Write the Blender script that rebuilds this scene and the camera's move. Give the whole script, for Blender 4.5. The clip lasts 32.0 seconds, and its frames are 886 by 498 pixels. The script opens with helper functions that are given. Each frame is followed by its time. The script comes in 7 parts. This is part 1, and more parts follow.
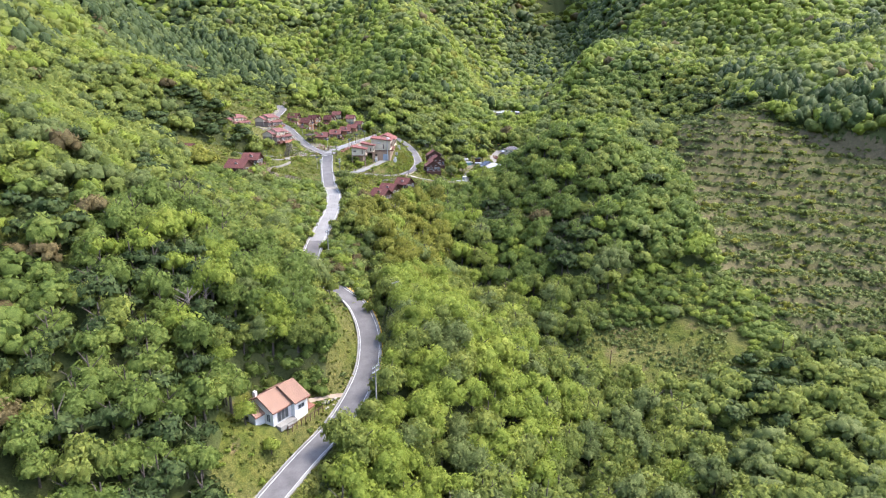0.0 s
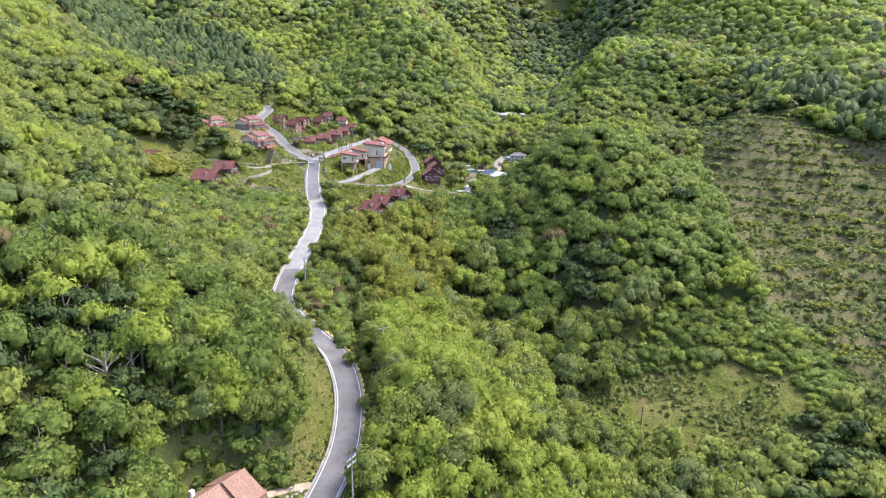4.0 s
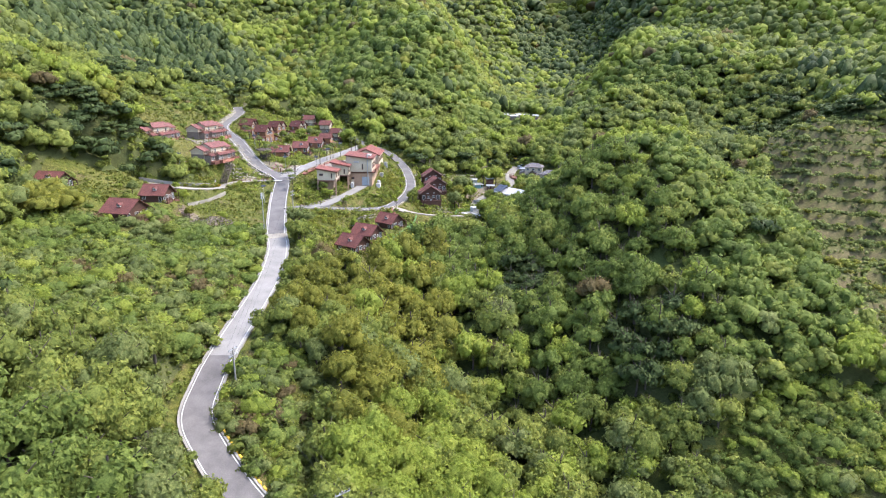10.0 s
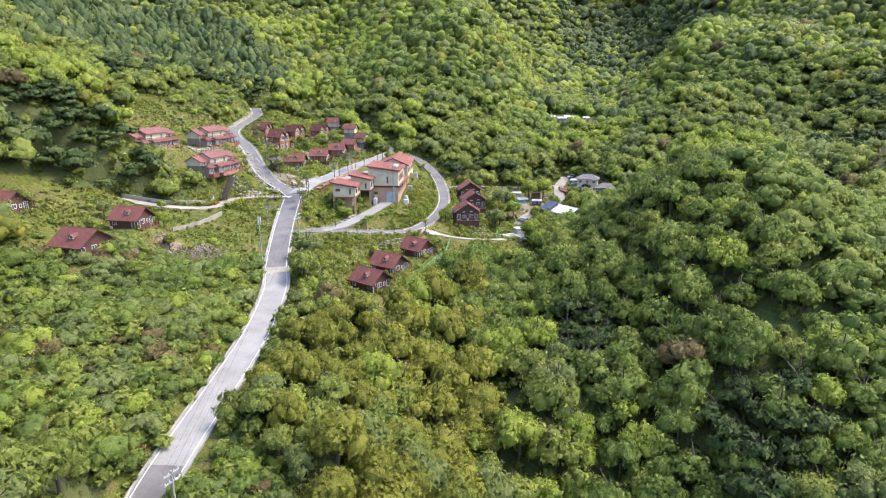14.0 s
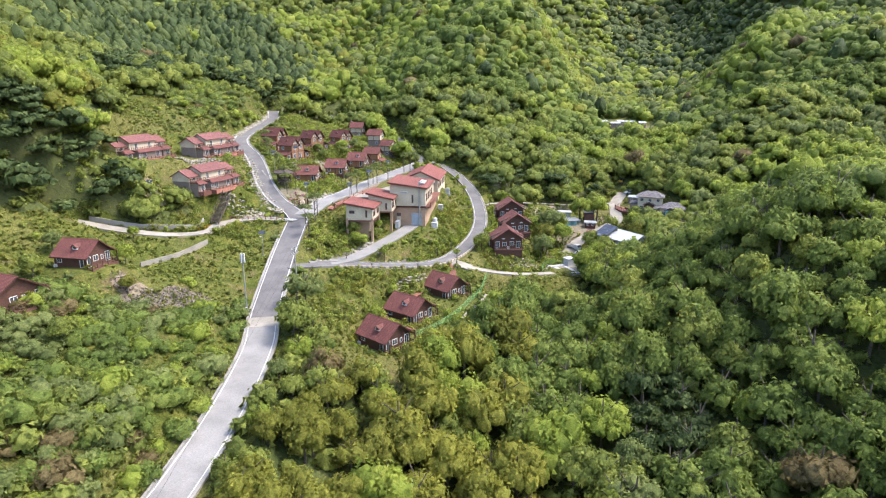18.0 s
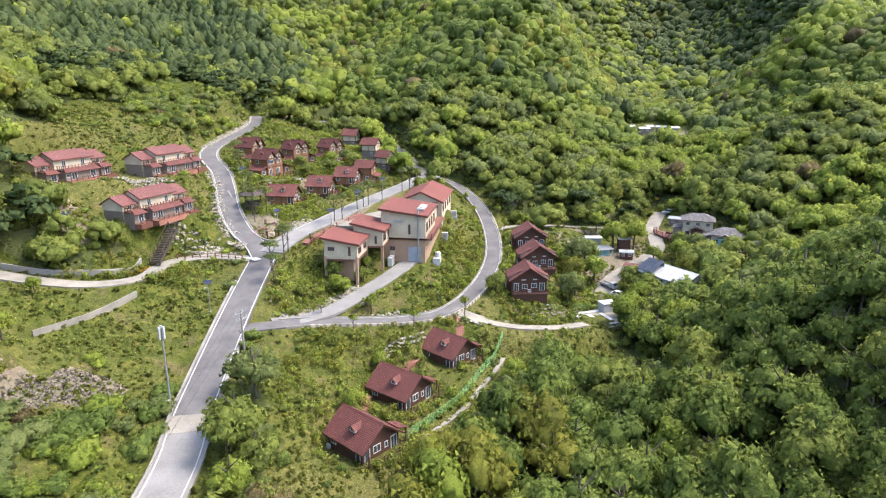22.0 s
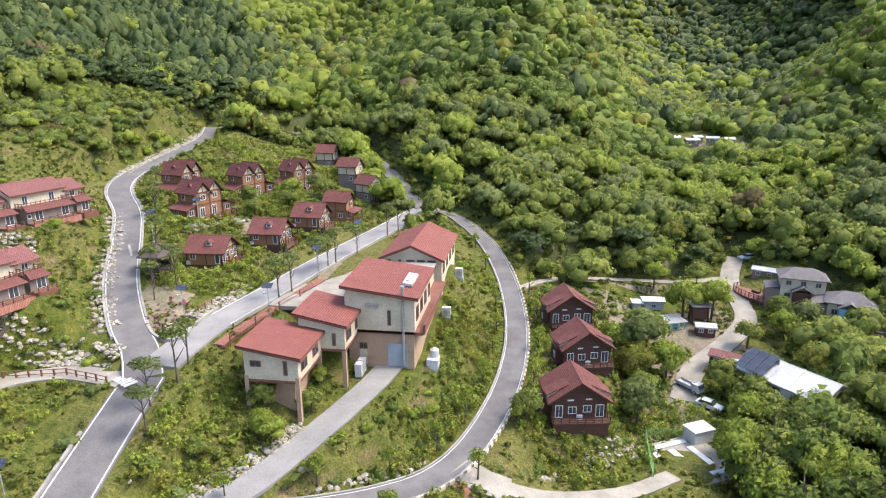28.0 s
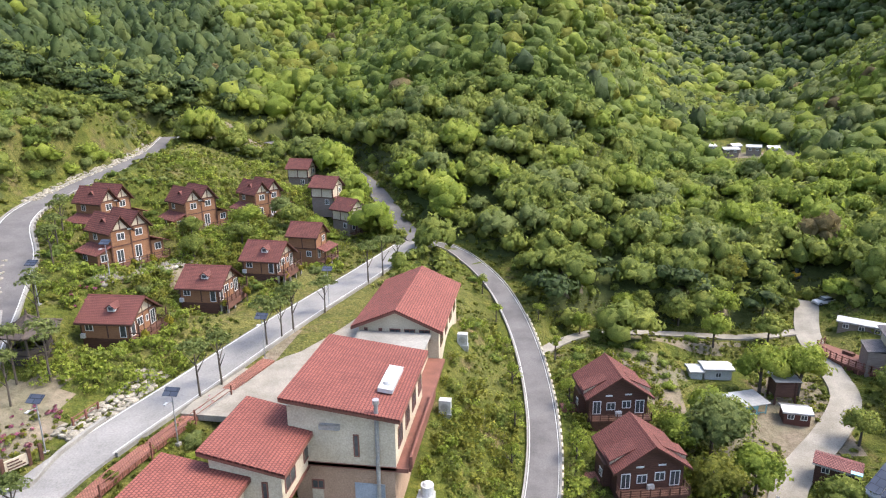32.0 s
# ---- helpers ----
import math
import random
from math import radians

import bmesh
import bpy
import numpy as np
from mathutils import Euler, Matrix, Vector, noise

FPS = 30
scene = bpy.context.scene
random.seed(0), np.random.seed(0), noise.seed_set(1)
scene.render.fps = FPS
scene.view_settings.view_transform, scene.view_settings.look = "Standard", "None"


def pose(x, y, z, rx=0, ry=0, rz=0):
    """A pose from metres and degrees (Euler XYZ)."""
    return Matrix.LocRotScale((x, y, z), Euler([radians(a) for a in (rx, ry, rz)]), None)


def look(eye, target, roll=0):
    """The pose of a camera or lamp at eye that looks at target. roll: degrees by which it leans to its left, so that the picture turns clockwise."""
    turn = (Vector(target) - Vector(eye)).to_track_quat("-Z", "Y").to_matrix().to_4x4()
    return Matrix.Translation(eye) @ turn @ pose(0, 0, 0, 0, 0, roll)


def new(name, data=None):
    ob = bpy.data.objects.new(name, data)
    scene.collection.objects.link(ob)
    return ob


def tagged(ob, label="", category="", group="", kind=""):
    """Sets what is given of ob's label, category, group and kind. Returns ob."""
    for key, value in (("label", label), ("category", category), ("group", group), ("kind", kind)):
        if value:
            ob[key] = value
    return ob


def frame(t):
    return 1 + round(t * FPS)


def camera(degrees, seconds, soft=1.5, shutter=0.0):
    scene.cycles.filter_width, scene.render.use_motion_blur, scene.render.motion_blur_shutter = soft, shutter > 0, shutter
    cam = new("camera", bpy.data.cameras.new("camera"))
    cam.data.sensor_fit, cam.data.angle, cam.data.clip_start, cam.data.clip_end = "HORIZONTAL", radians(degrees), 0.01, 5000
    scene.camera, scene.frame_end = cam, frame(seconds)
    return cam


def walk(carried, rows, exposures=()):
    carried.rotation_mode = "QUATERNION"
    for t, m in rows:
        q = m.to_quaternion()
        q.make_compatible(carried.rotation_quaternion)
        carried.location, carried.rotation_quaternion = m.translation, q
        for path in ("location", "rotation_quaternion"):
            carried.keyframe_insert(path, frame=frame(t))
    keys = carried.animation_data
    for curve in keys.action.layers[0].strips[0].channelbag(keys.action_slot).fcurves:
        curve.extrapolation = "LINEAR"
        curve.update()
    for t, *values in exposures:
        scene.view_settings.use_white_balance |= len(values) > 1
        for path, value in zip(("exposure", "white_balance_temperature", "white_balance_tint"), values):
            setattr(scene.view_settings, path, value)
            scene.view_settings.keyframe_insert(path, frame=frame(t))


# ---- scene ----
cam = camera(70.92, 32.0, soft=1.15)
PATH = [
    (0, (0.009, 0.021, 39.959), (0.014, 19.359, 34.858), -0.10),
    (1, (-0.042, 6.282, 40.012), (-0.036, 25.616, 34.894), -0.06),
    (2, (0.018, 12.975, 40.206), (0.018, 32.307, 35.077), 0.07),
    (3, (0.097, 20.263, 40.474), (0.098, 39.593, 35.34), 0.20),
    (3.5, (0.117, 24.074, 40.569), (0.13, 43.401, 35.424), 0.26),
    (5.5, (-0.05, 40.863, 39.997), (-0.005, 60.201, 34.894), 0.43),
    (6, (-0.044, 45.133, 39.994), (-0.009, 64.468, 34.877), 0.38),
    (7, (0.108, 53.513, 40.112), (0.127, 72.84, 34.966), 0.32),
    (8, (0.364, 61.598, 40.338), (0.359, 80.919, 35.173), 0.41),
    (9, (0.466, 69.806, 40.538), (0.442, 89.118, 35.339), 0.36),
    (10, (0.39, 78.153, 40.584), (0.34, 97.456, 35.354), 0.11),
    (11, (0.364, 86.381, 40.546), (0.227, 105.674, 35.276), -0.19),
    (11.5, (0.309, 90.445, 40.57), (-0.114, 109.73, 35.29), -0.22),
    (12, (0.217, 94.499, 40.6), (-0.549, 113.775, 35.322), -0.22),
    (12.5, (0.169, 98.595, 40.596), (-0.74, 117.865, 35.321), -0.19),
    (13, (0.087, 102.668, 40.535), (-0.914, 121.933, 35.257), -0.09),
    (14, (-0.137, 110.702, 40.42), (-1.364, 129.955, 35.147), -0.03),
    (14.5, (-0.262, 114.625, 40.363), (-1.619, 133.866, 35.078), -0.01),
    (16.5, (-1.114, 129.523, 40.124), (-3.055, 148.722, 34.865), 0.05),
    (17, (-1.335, 133.329, 40.102), (-3.426, 152.514, 34.849), 0.02),
    (18, (-1.855, 140.916, 40.082), (-4.241, 160.067, 34.832), 0.02),
    (19, (-2.421, 148.533, 40.141), (-4.941, 167.668, 34.896), -0.06),
    (20, (-3.133, 156.131, 40.125), (-5.683, 175.263, 34.882), -0.21),
    (21, (-3.995, 163.729, 40.081), (-6.592, 182.851, 34.826), -0.20),
    (22, (-4.812, 171.122, 40.067), (-7.48, 190.239, 34.829), -0.16),
    (23, (-5.589, 178.401, 40.184), (-8.32, 197.509, 34.948), -0.12),
    (24, (-6.395, 185.678, 40.383), (-9.167, 204.777, 35.133), -0.13),
    (25, (-7.252, 193.066, 40.511), (-10.058, 212.152, 35.231), -0.17),
    (25.5, (-7.717, 196.756, 40.571), (-10.531, 215.837, 35.281), -0.21),
    (27.5, (-9.824, 211.305, 40.239), (-12.626, 230.408, 35.022), -0.32),
    (28, (-10.235, 214.786, 40.231), (-13.048, 233.888, 35.015), -0.34),
    (29, (-11.087, 221.955, 40.245), (-13.919, 241.052, 35.024), -0.42),
    (30, (-12.073, 229.284, 40.156), (-14.913, 248.387, 34.956), -0.48),
    (31, (-13.049, 236.191, 40.075), (-15.882, 255.305, 34.914), -0.48),
    (32, (-13.809, 241.39, 39.897), (-16.626, 260.508, 34.742), -0.53),
]
UNIT = 1.3  # metres to one unit of the plan below
walk(cam, [(t, look(Vector(eye) * UNIT, Vector(target) * UNIT, roll)) for t, eye, target, roll in PATH], [(0, 2.27, 6200, 14), (9, 2.24, 6250, 14), (17, 2.19, 6400, 13), (25, 2.08, 6550, 12), (32, 2.02, 6550, 12)])

# ---- light ----
SUN_ELEV, SUN_AZ = 58.0, 78.0  # degrees; azimuth clockwise from +y
world = bpy.data.worlds.new("sky")
scene.world = world
world.use_nodes = True
sky = world.node_tree.nodes.new("ShaderNodeTexSky")
sky.sky_type, sky.sun_disc = "NISHITA", False
sky.sun_elevation, sky.sun_rotation = radians(SUN_ELEV), radians(SUN_AZ)
sky.air_density, sky.dust_density, sky.ozone_density = 1.0, 3.0, 1.0
backnode = world.node_tree.nodes["Background"]
backnode.inputs[1].default_value = 0.15
world.node_tree.links.new(sky.outputs[0], backnode.inputs[0])
sun_data = bpy.data.lights.new("sun", "SUN")
sun_data.energy, sun_data.angle, sun_data.color = 1.2, radians(18), (1.0, 0.95, 0.86)
sun = new("sun", sun_data)
sun_dir = Vector((math.sin(radians(SUN_AZ)) * math.cos(radians(SUN_ELEV)), math.cos(radians(SUN_AZ)) * math.cos(radians(SUN_ELEV)), math.sin(radians(SUN_ELEV))))
sun.matrix_world = look(sun_dir * 300, (0, 0, 0))

# ---- materials ----
def mat_new(name, rough=0.8, metal=0.0, spec=0.3):
    m = bpy.data.materials.new(name)
    m.use_nodes = True
    b = m.node_tree.nodes["Principled BSDF"]
    b.inputs["Roughness"].default_value, b.inputs["Metallic"].default_value = rough, metal
    b.inputs["Specular IOR Level"].default_value = spec
    return m, m.node_tree.nodes, m.node_tree.links, b


def node(nodes, kind, **values):
    n = nodes.new(kind)
    for key, value in values.items():
        n.inputs[key.replace("_", " ")].default_value = value
    return n


def ramp(nodes, links, source, stops):
    r = nodes.new("ShaderNodeValToRGB")
    while len(r.color_ramp.elements) < len(stops):
        r.color_ramp.elements.new(0.5)
    for e, (p, c) in zip(r.color_ramp.elements, stops):
        e.position, e.color = p, (*c, 1)
    links.new(source, r.inputs[0])
    return r.outputs[0]


def mixed(nodes, links, factor, a, b, mode="MIX"):
    m = nodes.new("ShaderNodeMix")
    m.data_type, m.blend_type = "RGBA", mode
    for socket, value in ((m.inputs[0], factor), (m.inputs[6], a), (m.inputs[7], b)):
        if hasattr(value, "is_linked"):
            links.new(value, socket)
        elif isinstance(value, tuple):
            socket.default_value = (*value, 1)
        else:
            socket.default_value = value
    return m.outputs[2]


def coords(nodes, kind="Object"):
    return nodes.new("ShaderNodeTexCoord").outputs[kind]


def noise_of(nodes, links, where, scale, detail=4.0, rough=0.6):
    n = node(nodes, "ShaderNodeTexNoise", Scale=scale, Detail=detail, Roughness=rough)
    links.new(where, n.inputs["Vector"])
    return n.outputs["Fac"]


def bumped(nodes, links, b, height, strength, distance):
    n = node(nodes, "ShaderNodeBump", Strength=strength, Distance=distance)
    links.new(height, n.inputs["Height"])
    links.new(n.outputs[0], b.inputs["Normal"])


def surface(name, stops, scale, fine=0.0, rough=0.8, bump=0.3, depth=0.03, spec=0.3, where="Object", metal=0.0, vary=0.0):
    """A surface of two scales of noise: broad stains and a fine grain."""
    m, n, l, b = mat_new(name, rough, metal, spec)
    p = n.new("ShaderNodeNewGeometry").outputs["Position"] if where == "World" else coords(n, where)
    broad = noise_of(n, l, p, scale, 5.0)
    col = ramp(n, l, broad, stops)
    grain = noise_of(n, l, p, fine or scale * 12, 3.0)
    col = mixed(n, l, 0.55, col, ramp(n, l, grain, [(0.3, (0.55, 0.55, 0.55)), (0.7, (1.15, 1.15, 1.15))]), "MULTIPLY")
    if vary:
        rnd = n.new("ShaderNodeObjectInfo").outputs["Random"]
        col = mixed(n, l, vary, col, ramp(n, l, rnd, [(0.0, (0.6, 0.6, 0.6)), (1.0, (1.3, 1.3, 1.3))]), "MULTIPLY")
    l.new(col, b.inputs["Base Color"])
    bumped(n, l, b, grain, bump, depth)
    return m


def foliage(name, dark, mid, light, blotch=0.09, glow=0.5):
    """Leaves: tint varies by the tree, by the leaf clump and by the twig."""
    m, n, l, b = mat_new(name, 0.66, 0.0, 0.18)
    p = n.new("ShaderNodeNewGeometry")
    v = node(n, "ShaderNodeTexVoronoi", Scale=blotch)
    v.feature = "SMOOTH_F1"
    v.inputs["Smoothness"].default_value = 0.35
    l.new(p.outputs["Position"], v.inputs["Vector"])
    sep = n.new("ShaderNodeSeparateColor")
    l.new(v.outputs["Color"], sep.inputs[0])
    tone = n.new("ShaderNodeMath")
    tone.operation = "MULTIPLY_ADD"
    tone.inputs[1].default_value, tone.inputs[2].default_value = 0.4, 0.0
    l.new(sep.outputs[0], tone.inputs[0])
    tone2 = n.new("ShaderNodeMath")
    tone2.operation = "MULTIPLY_ADD"
    tone2.inputs[1].default_value = 0.6
    l.new(p.outputs["Random Per Island"], tone2.inputs[0])
    l.new(tone.outputs[0], tone2.inputs[2])
    col = ramp(n, l, tone2.outputs[0], [(0.12, dark), (0.5, mid), (0.9, light)])
    fine = noise_of(n, l, p.outputs["Position"], 3.4, 3.0, 0.7)
    col = mixed(n, l, 0.85, col, ramp(n, l, fine, [(0.32, (0.55, 0.58, 0.5)), (0.66, (1.25, 1.22, 1.15))]), "MULTIPLY")
    l.new(col, b.inputs["Base Color"])
    tr = n.new("ShaderNodeBsdfTranslucent")
    l.new(col, tr.inputs[0])
    mx = n.new("ShaderNodeMixShader")
    mx.inputs[0].default_value = glow
    l.new(b.outputs[0], mx.inputs[1])
    l.new(tr.outputs[0], mx.inputs[2])
    l.new(mx.outputs[0], n["Material Output"].inputs[0])
    bumped(n, l, b, fine, 0.9, 0.25)
    return m


LEAF_OAK = foliage("leaf_oak", (0.134, 0.170, 0.040), (0.190, 0.232, 0.052), (0.276, 0.304, 0.070))
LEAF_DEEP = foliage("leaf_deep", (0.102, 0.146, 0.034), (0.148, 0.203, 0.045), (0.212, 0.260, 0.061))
LEAF_BRIGHT = foliage("leaf_bright", (0.166, 0.222, 0.036), (0.228, 0.288, 0.046), (0.305, 0.345, 0.066))
# grey-green leaves; blue raised to tint the far hills with haze
LEAF_GREY = foliage("leaf_willow_haze", (0.118, 0.152, 0.050), (0.158, 0.196, 0.063), (0.206, 0.240, 0.085))
LEAF_PINE = foliage("leaf_pine", (0.028, 0.048, 0.014), (0.046, 0.072, 0.020), (0.085, 0.110, 0.031), glow=0.2)
LEAF_DRY = foliage("leaf_dry", (0.117, 0.091, 0.042), (0.158, 0.126, 0.056), (0.217, 0.174, 0.083))
LEAF_OLIVE = foliage("leaf_olive", (0.137, 0.147, 0.027), (0.193, 0.204, 0.034), (0.260, 0.261, 0.047))
GRASS = foliage("grass_blades", (0.085, 0.108, 0.016), (0.135, 0.154, 0.027), (0.205, 0.198, 0.052), blotch=0.25)
BARK = surface("bark", [(0.3, (0.045, 0.035, 0.026)), (0.7, (0.12, 0.10, 0.08))], 3.0, 14.0, 0.9, 0.8, 0.05)
DEADWOOD = surface("dead_wood", [(0.3, (0.15, 0.123, 0.1)), (0.7, (0.27, 0.23, 0.195))], 3.0, 14.0, 0.9, 0.6, 0.03)


def ground_material():
    m, n, l, b = mat_new("ground", 0.95, 0.0, 0.15)
    p = n.new("ShaderNodeNewGeometry").outputs["Position"]
    broad = noise_of(n, l, p, 0.045, 6.0)
    mid = noise_of(n, l, p, 0.35, 5.0)
    fine = noise_of(n, l, p, 3.2, 4.0, 0.75)
    green = ramp(n, l, mid, [(0.3, (0.048, 0.064, 0.011)), (0.5, (0.084, 0.099, 0.018)), (0.68, (0.130, 0.126, 0.030))])
    straw = ramp(n, l, fine, [(0.3, (0.098, 0.096, 0.030)), (0.7, (0.170, 0.152, 0.060))])
    earth = ramp(n, l, fine, [(0.3, (0.095, 0.066, 0.038)), (0.7, (0.19, 0.14, 0.088))])
    col = mixed(n, l, ramp(n, l, broad, [(0.44, (0, 0, 0)), (0.62, (0.75, 0.75, 0.75))]), green, straw)
    patch = noise_of(n, l, p, 0.12, 7.0, 0.7)
    col = mixed(n, l, ramp(n, l, patch, [(0.56, (0, 0, 0)), (0.66, (0.8, 0.8, 0.8))]), col, earth)
    col = mixed(n, l, 0.9, col, ramp(n, l, fine, [(0.28, (0.32, 0.36, 0.32)), (0.72, (1.35, 1.3, 1.25))]), "MULTIPLY")
    clump = noise_of(n, l, p, 0.9, 5.0, 0.7)
    col = mixed(n, l, 0.85, col, ramp(n, l, clump, [(0.32, (0.45, 0.55, 0.4)), (0.66, (1.2, 1.15, 1.1))]), "MULTIPLY")
    l.new(col, b.inputs["Base Color"])
    bumped(n, l, b, clump, 1.0, 0.6)
    return m


GROUND = ground_material()
ASPHALT = surface("asphalt", [(0.35, (0.088, 0.083, 0.082)), (0.65, (0.132, 0.125, 0.122))], 0.25, 6.0, 0.92, 0.2, 0.01, where="World")
ROAD_GREY = surface("worn_concrete_road", [(0.35, (0.165, 0.16, 0.152)), (0.65, (0.225, 0.218, 0.207))], 0.2, 5.0, 0.92, 0.2, 0.01, where="World")
CONCRETE = surface("concrete", [(0.35, (0.175, 0.168, 0.15)), (0.65, (0.26, 0.25, 0.225))], 0.3, 5.0, 0.9, 0.25, 0.01, where="World")
PALE_CONCRETE = surface("pale_concrete", [(0.35, (0.180, 0.165, 0.136)), (0.65, (0.262, 0.242, 0.204))], 0.35, 5.0, 0.9, 0.25, 0.01, where="World")
LINE_WHITE = surface("road_paint", [(0.35, (0.36, 0.36, 0.345)), (0.65, (0.52, 0.52, 0.50))], 0.7, 9.0, 0.7, 0.1, 0.005, where="World")
EARTH = surface("bare_earth", [(0.35, (0.22, 0.165, 0.115)), (0.65, (0.38, 0.31, 0.235))], 0.25, 4.0, 0.95, 0.6, 0.06, where="World")
STONE = surface("boulder", [(0.3, (0.13, 0.118, 0.09)), (0.7, (0.36, 0.33, 0.265))], 0.9, 7.0, 0.9, 0.7, 0.05, vary=0.5)


def floor_material(name, light, dark, scale, bare=0.85):
    """Undergrowth or dry terrace grass; steep faces can show earth."""
    m, n, l, b = mat_new(name, 0.95, 0.0, 0.15)
    g = n.new("ShaderNodeNewGeometry")
    p = g.outputs["Position"]
    fine = noise_of(n, l, p, scale, 5.0, 0.75)
    broad = noise_of(n, l, p, 0.12, 4.0)
    col = ramp(n, l, fine, [(0.3, dark), (0.7, light)])
    col = mixed(n, l, 0.6, col, ramp(n, l, broad, [(0.35, (0.6, 0.75, 0.5)), (0.65, (1.2, 1.1, 1.1))]), "MULTIPLY")
    sep = n.new("ShaderNodeSeparateXYZ")
    l.new(g.outputs["Normal"], sep.inputs[0])
    steep = ramp(n, l, sep.outputs[2], [(0.72, (bare, bare, bare)), (0.90, (0, 0, 0))])
    earth = ramp(n, l, fine, [(0.3, (0.085, 0.062, 0.036)), (0.7, (0.16, 0.12, 0.074))])
    col = mixed(n, l, steep, col, earth)
    l.new(col, b.inputs["Base Color"])
    bumped(n, l, b, fine, 1.0, 0.3)
    return m


LITTER = floor_material("forest_floor", (0.074, 0.090, 0.027), (0.030, 0.042, 0.013), 1.6, 0.12)
TERRACE = floor_material("dry_terrace_grass", (0.104, 0.100, 0.038), (0.042, 0.047, 0.017), 0.9, 0.7)
DIRT_GROUND = floor_material("trodden_earth", (0.205, 0.172, 0.132), (0.105, 0.088, 0.062), 0.9, 0.3)


def tiled(name, dark, light, rows, cols, turn=0.0, rough=0.75, rise=0.04):
    """Roof tiles in courses: rows and cols are the size of one tile in metres."""
    m, n, l, b = mat_new(name, rough, 0.0, 0.25)
    map_node = n.new("ShaderNodeMapping")
    map_node.inputs["Rotation"].default_value = (0, 0, radians(turn))
    l.new(coords(n), map_node.inputs[0])
    br = node(n, "ShaderNodeTexBrick", Scale=1.0)
    br.inputs["Mortar Size"].default_value = 0.035
    br.inputs["Brick Width"].default_value, br.inputs["Row Height"].default_value = cols, rows
    br.inputs["Color1"].default_value, br.inputs["Color2"].default_value = (*dark, 1), (*light, 1)
    br.inputs["Mortar"].default_value = (dark[0] * 0.45, dark[1] * 0.45, dark[2] * 0.45, 1)
    l.new(map_node.outputs[0], br.inputs["Vector"])
    p = coords(n)
    stain = noise_of(n, l, p, 0.5, 6.0, 0.7)
    col = mixed(n, l, 0.5, br.outputs["Color"], ramp(n, l, stain, [(0.3, (0.62, 0.6, 0.6)), (0.7, (1.2, 1.2, 1.2))]), "MULTIPLY")
    rnd = n.new("ShaderNodeObjectInfo").outputs["Random"]
    col = mixed(n, l, 0.3, col, ramp(n, l, rnd, [(0.0, (0.8, 0.75, 0.75)), (1.0, (1.15, 1.15, 1.15))]), "MULTIPLY")
    l.new(col, b.inputs["Base Color"])
    bumped(n, l, b, br.outputs["Fac"], 0.6, -rise)
    return m


def boarded(name, dark, light, board, upright=False, rough=0.7):
    """Timber boards or logs, courses board metres high, with knots and streaks."""
    m, n, l, b = mat_new(name, rough, 0.0, 0.25)
    p = coords(n)
    wave = node(n, "ShaderNodeTexWave", Scale=0.5 / board * 0.6366, Distortion=0.15, Detail=2.0)
    wave.bands_direction = "X" if upright else "Z"
    wave.wave_profile = "SAW"
    l.new(p, wave.inputs["Vector"])
    st = n.new("ShaderNodeMapping")
    st.inputs["Scale"].default_value = (0.6, 0.6, 7.0) if not upright else (7.0, 7.0, 0.6)
    l.new(p, st.inputs[0])
    streak = noise_of(n, l, st.outputs[0], 1.6, 5.0, 0.65)
    col = ramp(n, l, streak, [(0.3, dark), (0.7, light)])
    col = mixed(n, l, 0.6, col, ramp(n, l, wave.outputs["Fac"], [(0.0, (0.45, 0.45, 0.45)), (0.18, (1, 1, 1)), (1.0, (1.08, 1.08, 1.08))]), "MULTIPLY")
    rnd = n.new("ShaderNodeObjectInfo").outputs["Random"]
    col = mixed(n, l, 0.35, col, ramp(n, l, rnd, [(0.0, (0.75, 0.75, 0.75)), (1.0, (1.2, 1.2, 1.2))]), "MULTIPLY")
    l.new(col, b.inputs["Base Color"])
    bumped(n, l, b, wave.outputs["Fac"], 0.5, 0.03)
    return m


ROOF_RED = tiled("red_roof_tiles", (0.125, 0.044, 0.036), (0.160, 0.058, 0.047), 0.2, 0.3, rise=0.02)
ROOF_HALL = tiled("hall_roof_tiles", (0.175, 0.058, 0.045), (0.215, 0.074, 0.058), 0.26, 0.26, 90, rise=0.025)
ROOF_TERRA = tiled("terracotta_tiles", (0.24, 0.14, 0.095), (0.29, 0.175, 0.125), 0.22, 0.26, rise=0.02)
ROOF_PINK = tiled("faded_red_tiles", (0.150, 0.058, 0.052), (0.205, 0.088, 0.078), 0.24, 0.3, rise=0.02)
ROOF_SLATE = tiled("grey_roof_shingles", (0.105, 0.098, 0.10), (0.165, 0.155, 0.155), 0.25, 0.4)
ROOF_DARK = tiled("dark_clay_tiles", (0.07, 0.07, 0.075), (0.12, 0.12, 0.125), 0.25, 0.25)
LOG_DARK = boarded("dark_log_wall", (0.045, 0.022, 0.016), (0.10, 0.048, 0.034), 0.22)
LOG_TAN = boarded("tan_board_wall", (0.16, 0.08, 0.042), (0.26, 0.135, 0.072), 0.2)
LOG_GREY = boarded("grey_brown_wall", (0.12, 0.095, 0.08), (0.20, 0.165, 0.14), 0.3)
TIMBER = boarded("dark_timber", (0.05, 0.025, 0.018), (0.10, 0.05, 0.036), 0.4)
WEATHERED = boarded("weathered_dark_timber", (0.035, 0.027, 0.022), (0.078, 0.062, 0.052), 0.3)
DECKING = boarded("deck_timber", (0.075, 0.036, 0.026), (0.15, 0.075, 0.055), 0.14, True)
